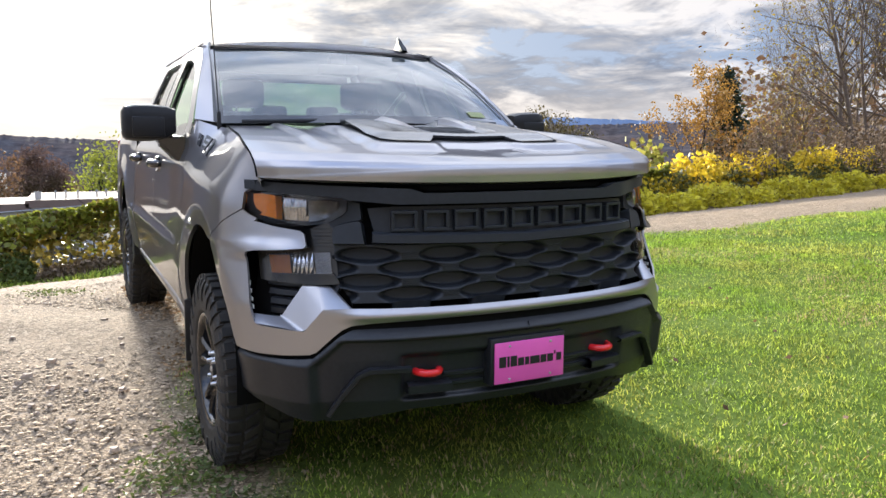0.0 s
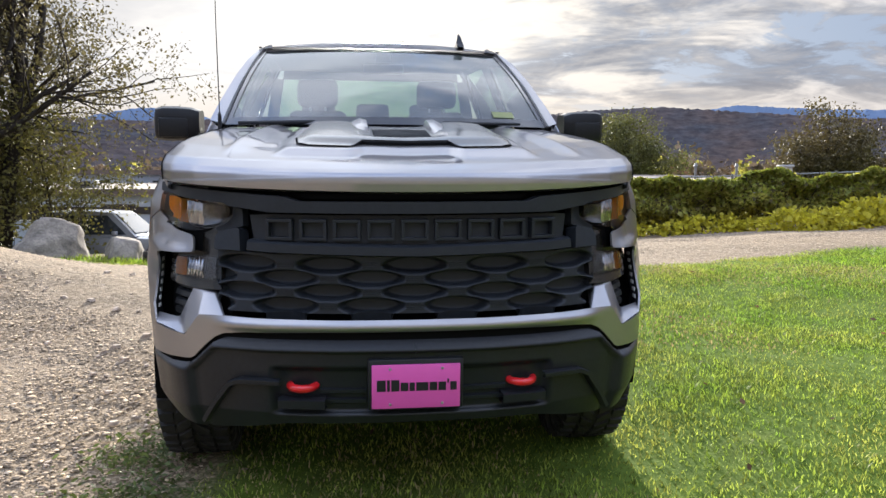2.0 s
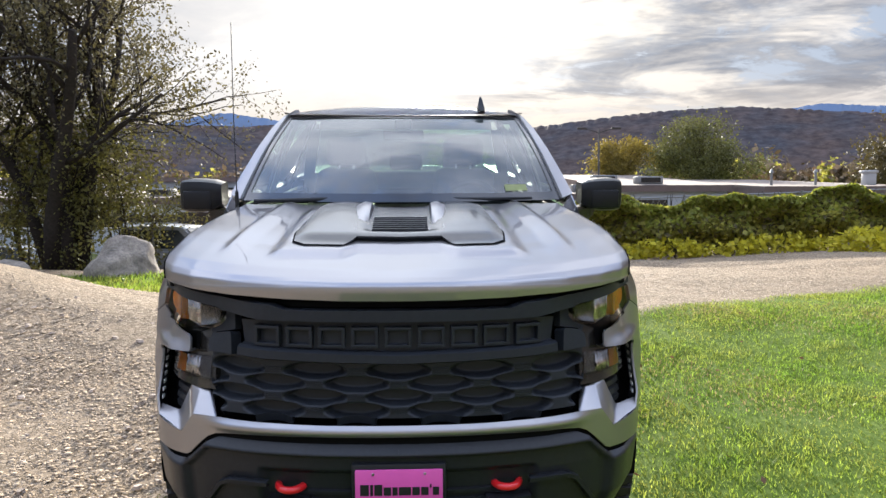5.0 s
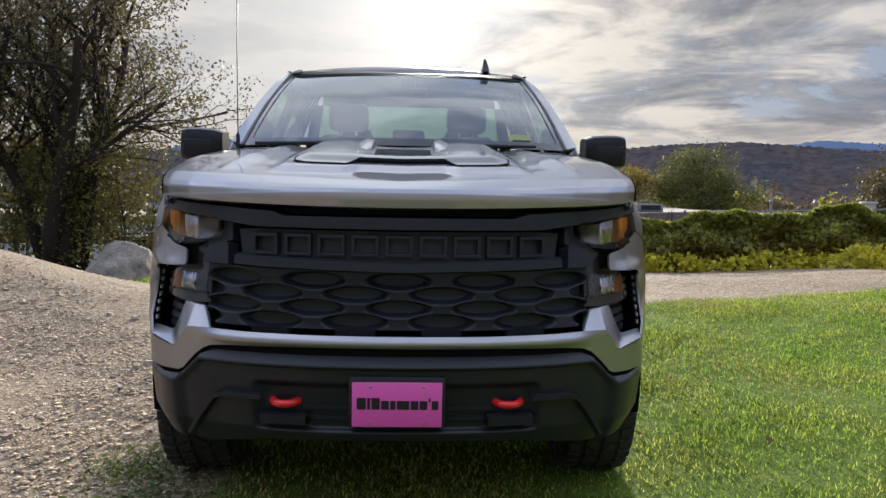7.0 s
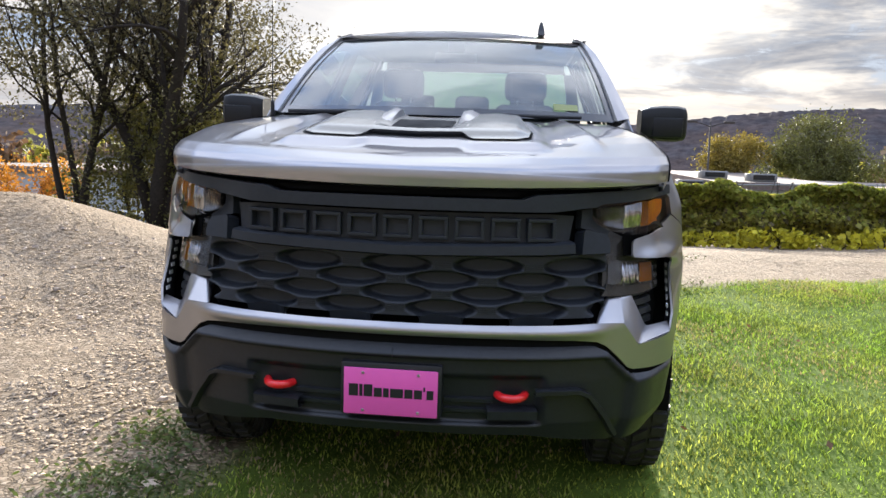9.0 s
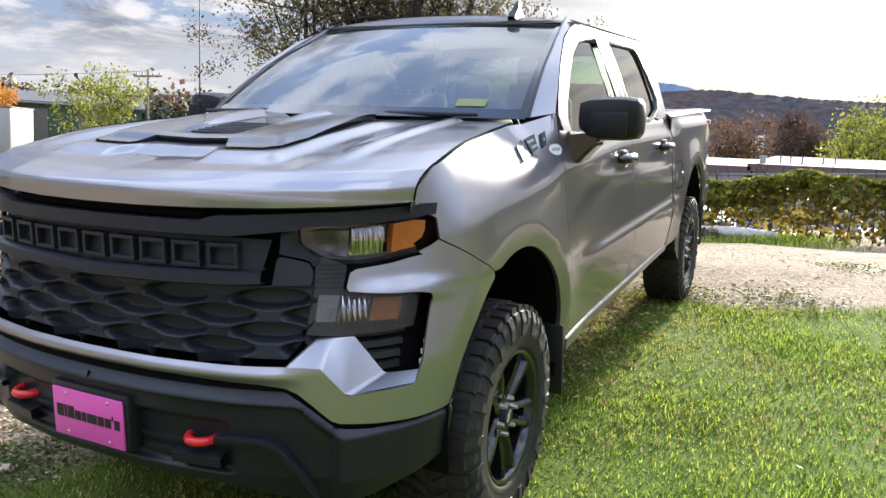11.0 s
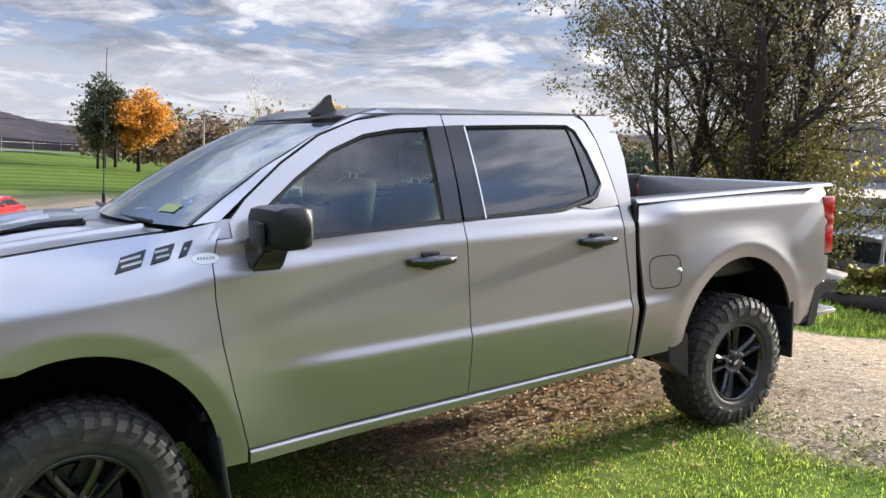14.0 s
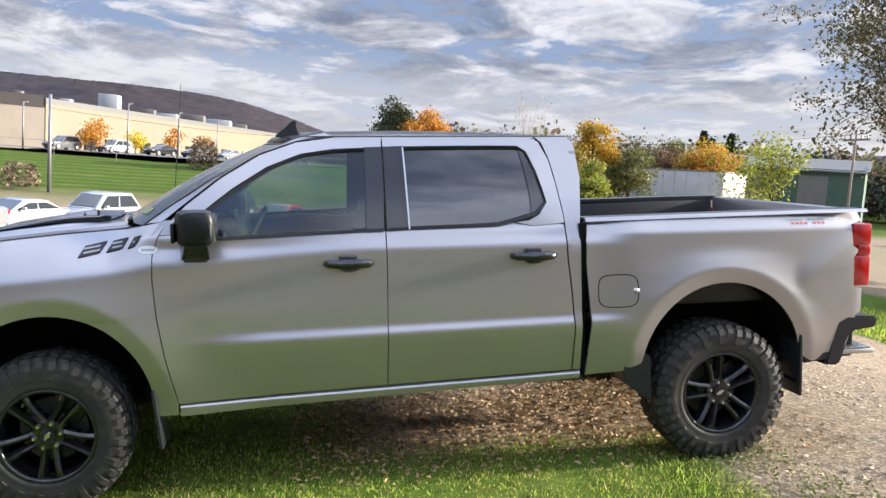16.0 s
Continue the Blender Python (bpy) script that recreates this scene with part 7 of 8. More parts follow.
# ---- boulders ----
def boulder(label, x, y, sx, sy, sz, seed, sunk=0.3):
    bm = bmesh.new()
    bmesh.ops.create_icosphere(bm, subdivisions=4, radius=1.0)
    rng = np.random.RandomState(seed)
    planes = [(Vector(rng.normal(size=3)).normalized(), 0.62 + 0.25 * rng.rand()) for _ in range(12)]
    for v in bm.verts:
        p = v.co.copy()
        for n, d in planes:
            k = p.dot(n)
            if k > d:
                p -= n * (k - d) * 0.85
        p += p.normalized() * 0.10 * noise.noise(p * 1.6 + Vector((seed, 0, 0)))
        p += p.normalized() * 0.05 * noise.noise(p * 4.0 + Vector((0, seed, 0)))
        p += p.normalized() * 0.02 * noise.noise(p * 9.0)
        v.co = Vector((p.x * sx, p.y * sy, p.z * sz))
    ob = part("boulder", bm, boulder_mat, None, "", 50)
    tagged(ob, label, "rock")
    ob.matrix_world = pose(x, y, gz(x, y) + sz * sunk, 4, -6, 20 * seed)
    return ob


boulder("large pale grey boulder at the edge of the drive", -6.75, 14.55, 1.16, 0.80, 0.86, 3, 0.02)
boulder("grey boulder beside a larger one", -5.1, 14.5, 0.62, 0.5, 0.42, 5)
boulder("flat grey rock in the grass", -4.1, 14.6, 0.55, 0.4, 0.25, 7)
boulder("flat rock under the trees", -8.9, 13.9, 0.6, 0.45, 0.35, 8)
boulder("small pale rock in weeds by the road", 9.6, 12.7, 0.34, 0.26, 0.2, 9)

# logs and cut branches by the fence
for k, (x, y, L, a, r) in enumerate(((-3.35, 13.0, 1.9, 6, 0.15), (-3.2, 13.2, 1.5, -10, 0.09), (-3.8, 13.3, 1.2, 22, 0.06), (0.4, 12.9, 1.5, 4, 0.11))):
    V, F = [], []
    d = Vector((math.cos(radians(a)), math.sin(radians(a)), 0))
    p = Vector((x, y, gz(x, y) + r * 0.8))
    tube_arrays([p - d * L / 2, p + Vector((0, 0, 0.03)), p + d * L / 2], [r, r * 1.05, r * 0.85], 9, V, F)
    o = mpart("log", V, F, bark_pale if k == 3 else bark, None, "", True)
    tagged(o, "white painted log lying at the fence" if k == 3 else "grey cut log lying by the fence", "log")

# ---- grass, gravel ----
def grass_field(name, label, n, region, h0, h1, mat, seed, kind="stuff", cond=None, width=0.0042):
    rng = np.random.RandomState(seed)
    x = region[0] + (region[1] - region[0]) * rng.rand(n)
    y = region[2] + (region[3] - region[2]) * rng.rand(n)
    g = grass_amount(x, y)
    clump = 0.55 + 0.45 * noise2(x, y, 4.5, seed)
    keep = rng.rand(n) < g * (0.30 + 0.70 * clump)
    if mat == grass_dry:
        keep &= rng.rand(n) < nstep(-0.1, 0.55, noise2(x, y, 1.6, 2.0) + 0.4 * noise2(x, y, 5.3, 8.0))
    rim = np.minimum(np.minimum(x - region[0], region[1] - x), np.minimum(y - region[2], region[3] - y))
    keep &= rng.rand(n) < nstep(0.0, 1.3, rim + 0.5 * noise2(x, y, 2.7, 7.0)) + 0.02
    if cond is not None:
        keep &= cond(x, y, rng)
    x, y, clump = x[keep], y[keep], clump[keep]
    n = len(x)
    h = (h0 + (h1 - h0) * rng.rand(n) ** 2) * (0.6 + 0.6 * clump)
    a = rng.rand(n) * 6.283
    lean = (0.15 + 0.75 * rng.rand(n)) * h
    w = width * (0.7 + 0.7 * rng.rand(n))
    base = np.stack([x, y, ground_z(x, y) - 0.004], 1)
    d = np.stack([np.cos(a), np.sin(a), np.zeros(n)], 1)
    e = np.stack([-np.sin(a), np.cos(a), np.zeros(n)], 1)
    mid = base + d * (lean * 0.28)[:, None] + np.array([0, 0, 1]) * (h * 0.48)[:, None]
    tip = base + d * lean[:, None] + np.array([0, 0, 1]) * h[:, None]
    V = np.stack([base, mid + e * w[:, None], tip, mid - e * w[:, None]], 1).reshape(-1, 3)
    return tagged(new(name, soup(name, V, 4, mat)), label, "grass", kind=kind)


grass_field("grass", "short mown green lawn grass", 520000, (-2.2, 7.0, -5.6, 6.2), 0.012, 0.042, grass_blade, 71, width=0.0031)
grass_field("grass", "short mown green lawn grass further out", 170000, (4.8, 16, -6, 8.0), 0.02, 0.055, grass_blade, 72, width=0.006)
grass_field("grass", "dry straw-coloured blades in the lawn", 120000, (-2, 8, -5, 6), 0.012, 0.042, grass_dry, 73)
grass_field("grass", "rough grass strip before the fence", 38000, (-8, 3.2, 8.6, 15.0), 0.05, 0.16, grass_blade, 74, width=0.010)


def wild_tufts():
    rng = np.random.RandomState(75)
    pts = []
    for cx, cy, r, n in ((-1.12, -0.15, 0.22, 700), (-1.02, -0.62, 0.24, 800), (-1.25, -0.75, 0.20, 350), (-1.0, 0.35, 0.15, 350), (1.7, 3.95, 0.35, 500), (0.95, 3.85, 0.3, 600), (-1.6, 4.6, 0.25, 250), (2.2, 5.9, 0.3, 250)):
        pts.append(np.stack([cx + rng.normal(size=n) * r * 0.6, cy + rng.normal(size=n) * r * 0.6], 1))
    P = np.concatenate(pts)
    C = np.stack([P[:, 0], P[:, 1], ground_z(P[:, 0], P[:, 1]) + 0.008 + 0.035 * rng.rand(len(P))], 1)
    return tagged(new("weeds", soup("weeds", leaf_quads(C, 0.015, rng, 0.45, 0.4), 4, leaf_weed)), "low green weeds spreading in the gravel", "weeds", kind="stuff")


wild_tufts()


def stone_template(seed):
    rng = np.random.RandomState(seed)
    ang = np.arange(5) * math.tau / 5
    low = np.stack([np.cos(ang), np.sin(ang), np.full(5, -0.15)], 1)
    top = np.stack([0.70 * np.cos(ang + 0.2), 0.70 * np.sin(ang + 0.2), np.full(5, 0.62)], 1)
    base = np.concatenate([low, top])
    base += rng.normal(size=base.shape) * np.array([0.15, 0.15, 0.10])
    tri = [(i, (i + 1) % 5, 5 + (i + 1) % 5) for i in range(5)] + [(i, 5 + (i + 1) % 5, 5 + i) for i in range(5)] + [(5, 6, 7), (5, 7, 8), (5, 8, 9)]
    return base, np.array(tri)


def gravel(name, label, n, region, s0, s1, seed, cond=None):
    rng = np.random.RandomState(seed)
    x = region[0] + (region[1] - region[0]) * rng.rand(n)
    y = region[2] + (region[3] - region[2]) * rng.rand(n)
    keep = (rng.rand(n) < (1 - grass_amount(x, y)) * (0.55 + 0.45 * nstep(-0.35, 0.25, noise2(x, y, 1.7, 3.0)))) & (gz(0, 0) < 1)
    rim = np.minimum(np.minimum(x - region[0], region[1] - x), np.minimum(y - region[2], region[3] - y))
    keep &= rng.rand(n) < nstep(0.0, 1.2, rim + 0.4 * noise2(x, y, 2.1, 5.0))
    if cond is not None:
        keep &= cond(x, y)
    x, y = x[keep], y[keep]
    n = len(x)
    s = s0 + (s1 - s0) * rng.rand(n) ** 3
    a = rng.rand(n) * 6.283
    Vs, Fs, off = [], [], 0
    for t in range(3):
        sel = np.arange(n) % 3 == t
        b, tri = stone_template(seed + t)
        m = int(sel.sum())
        c, q = np.cos(a[sel])[:, None], np.sin(a[sel])[:, None]
        sc = s[sel][:, None]
        sy = (0.55 + 0.4 * rng.rand(m))[:, None]
        bx, by, bz = b[:, 0][None], b[:, 1][None] * sy, b[:, 2][None] * (0.18 + 0.20 * rng.rand(m))[:, None]
        X = x[sel][:, None] + sc * (bx * c - by * q)
        Y = y[sel][:, None] + sc * (bx * q + by * c)
        Z = ground_z(x[sel], y[sel])[:, None] + 0.012 * noise2(x[sel], y[sel], 7.0, 2.0)[:, None] + sc * (bz + 0.10)
        Vs.append(np.stack([X, Y, Z], -1).reshape(-1, 3))
        Fs.append((tri[None] + (np.arange(m) * len(b))[:, None, None] + off).reshape(-1, 3))
        off += m * len(b)
    V, F = np.concatenate(Vs), np.concatenate(Fs)
    me = bpy.data.meshes.new(name)
    me.vertices.add(len(V))
    me.vertices.foreach_set("co", V.astype(np.float32).ravel())
    me.loops.add(F.size)
    me.loops.foreach_set("vertex_index", F.astype(np.int32).ravel())
    me.polygons.add(len(F))
    me.polygons.foreach_set("loop_start", np.arange(0, F.size, 3, dtype=np.int32))
    me.materials.append(pebble)
    me.update(calc_edges=True)
    return tagged(new(name, me), label, "gravel", kind="stuff")


gravel("gravel", "loose pale gravel on the drive", 46000, (-6.2, 0.2, -4.0, 6.2), 0.006, 0.024, 81)
gravel("gravel", "fine loose gravel beside the truck", 34000, (-3.8, -0.4, -2.4, 4.6), 0.004, 0.017, 84)
gravel("gravel", "coarse gravel further up the drive", 24000, (-11, 4.0, 3.4, 12.5), 0.007, 0.026, 82)
gravel("gravel", "loose stones along the gravel road", 9000, (3.0, 14, 4.6, 12.5), 0.007, 0.026, 83)

# the larger loose stones, one by one
stone_meshes = []
for k in range(4):
    b, tri = stone_template(90 + k)
    stone_meshes.append(mesh_of("stone", b * np.array([1, 0.75, 0.6]), [tuple(t) for t in tri.tolist()], pebble_one))
rng_s = np.random.RandomState(95)
made_stones = 0
while made_stones < 260:
    x, y = -4.2 + 3.4 * rng_s.rand(), -1.6 + 6.0 * rng_s.rand()
    if float(grass_amount(x, y)) > 0.5 or abs(x) < 1.12 and -0.4 < y < 4.4:
        continue
    s = 0.015 + 0.030 * rng_s.rand() ** 2.5
    o = new("stone", stone_meshes[made_stones % 4])
    o.parent = ground
    o.matrix_world = pose(x, y, gz(x, y) + s * 0.2, 0, 0, 360 * rng_s.rand()) @ Matrix.Scale(s, 4)
    made_stones += 1


def litter():
    rng = np.random.RandomState(97)
    n = 9000
    x, y = -1.0 + 2.4 * rng.rand(n), 1.2 + 3.6 * rng.rand(n)
    keep = rng.rand(n) < nstep(0.15, 0.9, noise2(x, y, 1.9, 5.0) + 0.75) * nstep(1.2, 0.5, x)
    x, y = x[keep], y[keep]
    C = np.stack([x, y, ground_z(x, y) + 0.006 + 0.02 * rng.rand(len(x))], 1)
    tagged(new("leaf_litter", soup("leaf_litter", leaf_quads(C, 0.017, rng, 0.75, 0.45), 4, litter_mat)), "dry brown leaf litter under the truck", "leaf litter", kind="stuff")
    m = 110
    P = np.stack([-1 + 8 * rng.rand(m), -3 + 7.5 * rng.rand(m)], 1)
    C = np.stack([P[:, 0], P[:, 1], ground_z(P[:, 0], P[:, 1]) + 0.03], 1)
    tagged(new("fallen_leaves", soup("fallen_leaves", leaf_quads(C, 0.020, rng, 0.7, 0.6), 4, leaf_rust)), "scattered fallen brown leaves on the lawn", "fallen leaves", kind="stuff")


litter()

# ---- buildings ----
wall_pale = material("pale_blue_grey_cladding", (0.37, 0.40, 0.45), 0.6, vary=0.08, scale=0.8, second=(0.32, 0.35, 0.39), second_scale=0.25)
roof_tan = material("tan_flat_roof", (0.23, 0.175, 0.135), 0.95, vary=0.15, scale=1.2, second=(0.20, 0.165, 0.14), second_scale=0.3)
fascia = material("brown_fascia", (0.13, 0.095, 0.085), 0.7, vary=0.15, scale=2.0)
wall_tan = material("sunlit_tan_cladding", (0.215, 0.165, 0.110), 0.7, vary=0.06, scale=0.5, second=(0.195, 0.152, 0.104), second_scale=0.1)
wall_taupe = material("taupe_cladding", (0.30, 0.25, 0.20), 0.75, vary=0.08, scale=0.6)
dark_band = material("dark_brown_band", (0.055, 0.047, 0.042), 0.8, vary=0.15, scale=0.7)
shed_green = material("green_shed_cladding", (0.045, 0.085, 0.060), 0.7, vary=0.2, scale=3.0)
roof_metal = material("grey_metal_roof", (0.13, 0.125, 0.115), 0.6, 0.0, vary=0.15, scale=2.0)
trailer_white = material("white_trailer_side", (0.42, 0.43, 0.44), 0.5, vary=0.08, scale=1.5, second=(0.36, 0.36, 0.355), second_scale=0.7)
unit_grey = material("pale_grey_cabinet", (0.34, 0.35, 0.36), 0.6, vary=0.08, scale=1.5)
window_dark = material("dark_window", (0.02, 0.022, 0.025), 0.15, vary=0.2, scale=3.0)
asphalt = material("worn_asphalt", (0.12, 0.12, 0.122), 0.9, vary=0.2, scale=6.0)
wood_pole = material("weathered_pole", (0.20, 0.165, 0.13), 0.9, vary=0.25, scale=8.0)
sign_white = material("sign_panel", (0.7, 0.7, 0.7), 0.5, vary=0.05, scale=6.0)


def low_building(label, x0, x1, y0, y1, zb, zr, rise, seed):
    """A long low building with a fascia, shallow roof, windows and things for its roof."""
    b = tagged(new("factory_building"), label, "building")
    boxed("wall", x0, x1, y0, y1, zb, zr - 0.45, wall_pale, b)
    boxed("fascia", x0 - 0.3, x1 + 0.3, y0 - 0.3, y1 + 0.3, zr - 0.45, zr, fascia, b)
    V = [(x0 - 0.3, y0 - 0.3, zr + 0.004), (x1 + 0.3, y0 - 0.3, zr + 0.004), (x1 + 0.3, y1 + 0.3, zr + rise), (x0 - 0.3, y1 + 0.3, zr + rise)]
    V += [(v[0], v[1], zr - 0.02) for v in V]
    mpart("roof", V, [(0, 1, 2, 3), (7, 6, 5, 4), (0, 4, 5, 1), (1, 5, 6, 2), (2, 6, 7, 3), (3, 7, 4, 0)], roof_tan, b)
    n = int((x1 - x0) / 6)
    for k in range(n):
        xa = x0 + 2 + 6 * k
        w = boxed("window", xa, xa + 2.2, y0 - 0.05, y0 + 0.02, zr - 2.0, zr - 1.0, window_dark, b)
        boxed("window_frame", xa - 0.06, xa + 2.26, y0 - 0.045, y0 + 0.01, zr - 2.06, zr - 2.0, sign_white, w)
    return b


low_building("long pale grey factory with a tan flat roof", 13.6, 22, 50, 74, -3.4, 2.25, 1.40, 1)
low_building("middle wing of the factory with a tan flat roof", -2.6, 13.2, 50, 74, -3.4, 1.68, 0.95, 5)
low_building("long low factory wing behind a hedge", 23, 33, 46, 72, -3.4, 2.10, 1.00, 2)
pale_wing = low_building("long pale building with a tan flat roof", -42, -3.0, 50, 72, -3.4, 1.50, 0.75, 3)
boxed("window_band", -26, -11.2, 49.93, 50.02, -0.15, 0.34, window_dark, pale_wing)
low_building("set-back wing with a pale flat roof", -44, -12.5, 73, 86, -3.4, 3.45, 0.25, 4)


def roof_vent(label, x, y, z, kind, size=1.0):
    ob = tagged(new("roof_vent"), label, "roof vent", "vents on the factory roof")
    bm = bmesh.new()
    if kind == 0:
        bmesh.ops.create_cone(bm, cap_ends=True, segments=12, radius1=0.09, radius2=0.09, depth=0.9, matrix=pose(0, 0, 0.45))
        part("pipe", bm, galv, ob, "", 40)
        bm = bmesh.new()
        bmesh.ops.create_cone(bm, cap_ends=True, segments=12, radius1=0.16, radius2=0.07, depth=0.22, matrix=pose(0, 0, 1.0))
        part("cap", bm, galv, ob, "", 40)
    elif kind == 1:
        box(bm, -0.9, 0.9, -0.7, 0.7, 0, 0.55, 0.05)
        part("cabinet", bm, galv, ob, "", 40)
        boxed("grille", -0.7, 0.7, -0.73, -0.69, 0.12, 0.45, window_dark, ob)
    else:
        box(bm, -0.35, 0.35, -0.35, 0.35, 0, 0.85, 0.03)
        part("housing", bm, trailer_white, ob, "", 40)
        bm = bmesh.new()
        box(bm, -0.45, 0.45, -0.45, 0.45, 0.85, 1.02, 0.04)
        part("hood", bm, trailer_white, ob, "", 40)
    ob.location, ob.scale = (x, y, z), (size, size, size)
    return ob


for x, y, z, k in ((-2.2, 52, 1.98, 2), (-1.2, 53, 2.0, 0), (-0.6, 53, 2.0, 0), (0.1, 52.5, 2.0, 0), (1.3, 54, 2.05, 0), (2.0, 56, 2.05, 0), (12.5, 53, 2.0, 1), (11.0, 54, 2.05, 0), (14.5, 55, 2.05, 1), (17.0, 52, 2.0, 1), (24.2, 48, 1.85, 0), (27.5, 48.5, 1.85, 0), (31.5, 49, 1.88, 2), (-18, 53, 1.6, 1), (-15, 54, 1.6, 0), (-26, 75, 3.48, 0), (-16, 74, 3.46, 1), (-11.5, 52, 1.58, 1)):
    for x0, x1, zr, rise, run in ((13.6, 22, 2.25, 1.40, 24.6), (-2.6, 13.2, 1.68, 0.95, 24.6), (-42, -3.0, 1.50, 0.75, 22.6)):
        if 49.7 < y < 60 and x0 < x < x1:
            z = zr + rise * (y - 49.7) / run - 0.02
    if 23 < x < 33:
        z = 2.10 + 1.00 * (y - 45.7) / 26.6 - 0.02
    roof_vent("galvanised vent standing on a flat factory roof" if k < 2 else "white square vent hood on a flat roof", x, y, z, k, 0.5 if -5 < x < 3 else 1.0)


def pole(label, x, y, h, arm=0.0, lamps=0, mat=None, r=0.11):
    ob = tagged(new("street_lamp" if lamps else "utility_pole"), label, "lamp post" if lamps else "pole")
    z = gz(x, y)
    V, F = [], []
    tube_arrays([Vector((0, 0, -0.3)), Vector((0, 0, h))], [r, r * 0.7], 8, V, F)
    mpart("post", V, F, mat or wood_pole, ob, smooth=True)
    if arm:
        boxed("cross_arm", -arm, arm, -0.06, 0.06, h - 0.55, h - 0.42, mat or wood_pole, ob)
        for k in (-0.85, -0.4, 0.4, 0.85):
            bm = bmesh.new()
            bmesh.ops.create_cone(bm, cap_ends=True, segments=8, radius1=0.06, radius2=0.04, depth=0.22, matrix=pose(k * arm, 0, h - 0.32))
            part("insulator", bm, galv, ob, "", 40)
    for k in range(lamps):
        sx = 1 if k % 2 else -1
        V, F = [], []
        tube_arrays([Vector((0, 0, h - 0.3)), Vector((sx * 0.6, 0, h - 0.1)), Vector((sx * 1.1, 0, h))], [0.04, 0.035, 0.03], 6, V, F)
        mpart("arm", V, F, mat or galv, ob)
        boxed("lamp_head", sx * 1.3 - 0.35, sx * 1.3 + 0.35, -0.16, 0.16, h - 0.04, h + 0.12, mat or galv, ob, 0.04)
    ob.location = (x, y, z)
    return ob


pole("wooden utility pole with a cross arm", -56.4, 14.8, 6.5, 0.9)
pole("wooden utility pole with a cross arm and wires", -42.0, 38.0, 7.6, 1.3)
pole("tall grey pole at the foot of a mown bank", -52.5, -15.7, 6.4, 0, 0, galv, 0.14)
pole("double-headed car park lamp by the factory roof", 14.0, 54.5, 9.3, 0, 2, dark_band, 0.09)
for x, y, h in ((-98, -20, 6.5), (-112, -16, 6.5), (-125, -12, 6.5), (-104, -34, 6.0)):
    pole("pale car park lamp post before a factory", x, y, h, 0, 1, galv, 0.12)
# wires
for pts in ([(-56.4, 14.8, 5.2), (-95, 12, 5.5)], [(-56.4, 14.8, 5.2), (-42, 38, 6.2)], [(-52.5, -15.7, 4.2), (-56.4, 14.8, 4.6)]):
    V, F = [], []
    a, b = Vector(pts[0]), Vector(pts[1])
    line = [a.lerp(b, t / 12) - Vector((0, 0, 0.9 * math.sin(math.pi * t / 12))) for t in range(13)]
    tube_arrays(line, [0.016] * 13, 4, V, F)
    tagged(mpart("power_line", V, F, void_black), "thin sagging power line between poles", "cable")

# shed, trailer, small sign
def gable(name, label, cx, cy, L, W, h, ridge_h, turn, wall, roof_m, category):
    b = tagged(new(name), label, category)
    boxed("wall", -L / 2, L / 2, -W / 2, W / 2, -1.0, h, wall, b)
    o = 0.35
    V, F = [], []
    for sx in (-1, 1):
        x = sx * (L / 2 + o)
        V += [(x, -W / 2 - o, h - 0.15), (x, 0, ridge_h), (x, W / 2 + o, h - 0.15), (x, -W / 2 - o, h - 0.27), (x, 0, ridge_h - 0.12), (x, W / 2 + o, h - 0.27)]
    F = [(0, 1, 7, 6), (1, 2, 8, 7), (3, 9, 10, 4), (4, 10, 11, 5), (0, 3, 4, 1), (1, 4, 5, 2), (6, 7, 10, 9), (7, 8, 11, 10), (0, 6, 9, 3), (2, 5, 11, 8)]
    mpart("roof", V, F, roof_m, b)
    for sx in (-1, 1):
        x = sx * L / 2
        mpart("gable_end", [(x, -W / 2, h), (x, W / 2, h), (x, 0, ridge_h - 0.05), (x - sx * 0.1, -W / 2, h), (x - sx * 0.1, W / 2, h), (x - sx * 0.1, 0, ridge_h - 0.05)], [(0, 1, 2), (5, 4, 3), (0, 3, 4, 1), (1, 4, 5, 2), (2, 5, 3, 0)], wall, b)
    for k in range(int(L / 5)):
        boxed("door", -L / 2 + 1.5 + 5 * k, -L / 2 + 4.0 + 5 * k, -W / 2 - 0.05, -W / 2 + 0.02, -0.4, h - 0.7, roof_m, b)
    b.matrix_world = pose(cx, cy, gz(cx, cy), 0, 0, turn)
    return b


gable("storage_shed", "long dark green shed with a grey metal roof", -66.5, 48.0, 17, 9, 5.6, 6.7, 50, shed_green, roof_metal, "shed")
tr = tagged(new("box_trailer"), "white box trailer standing on the far lot", "trailer")
boxed("box", -2.6, 2.6, -1.25, 1.25, 0.7, 3.3, trailer_white, tr, 0.05)
boxed("roof_cap", -2.65, 2.65, -1.28, 1.28, 3.3, 3.38, roof_metal, tr, 0.02)
for k in range(7):
    boxed("side_rib", -2.55 + 0.85 * k - 0.02, -2.55 + 0.85 * k + 0.02, -1.28, -1.24, 0.75, 3.25, trailer_white, tr)
for x in (-1.2, -0.3):
    for y in (-1.1, 1.1):
        bm = bmesh.new()
        bmesh.ops.create_cone(bm, cap_ends=True, segments=16, radius1=0.4, radius2=0.4, depth=0.25, matrix=pose(x, y, 0.4, 90, 0, 0))
        part("wheel", bm, rubber, tr, "", 40)
tr.matrix_world = pose(-55.0, 33.8, gz(-55.0, 33.8), 0, 0, 28) @ Matrix.Scale(1.32, 4)
tr2 = copy_thing(tr, pose(-61, 33.0, gz(-61, 33), 0, 0, 60))
tr2["label"] = "white box trailer half hidden by yellow trees"
sg = tagged(new("sign"), "small white sign on a post behind the hedge", "sign")
V, F = [], []
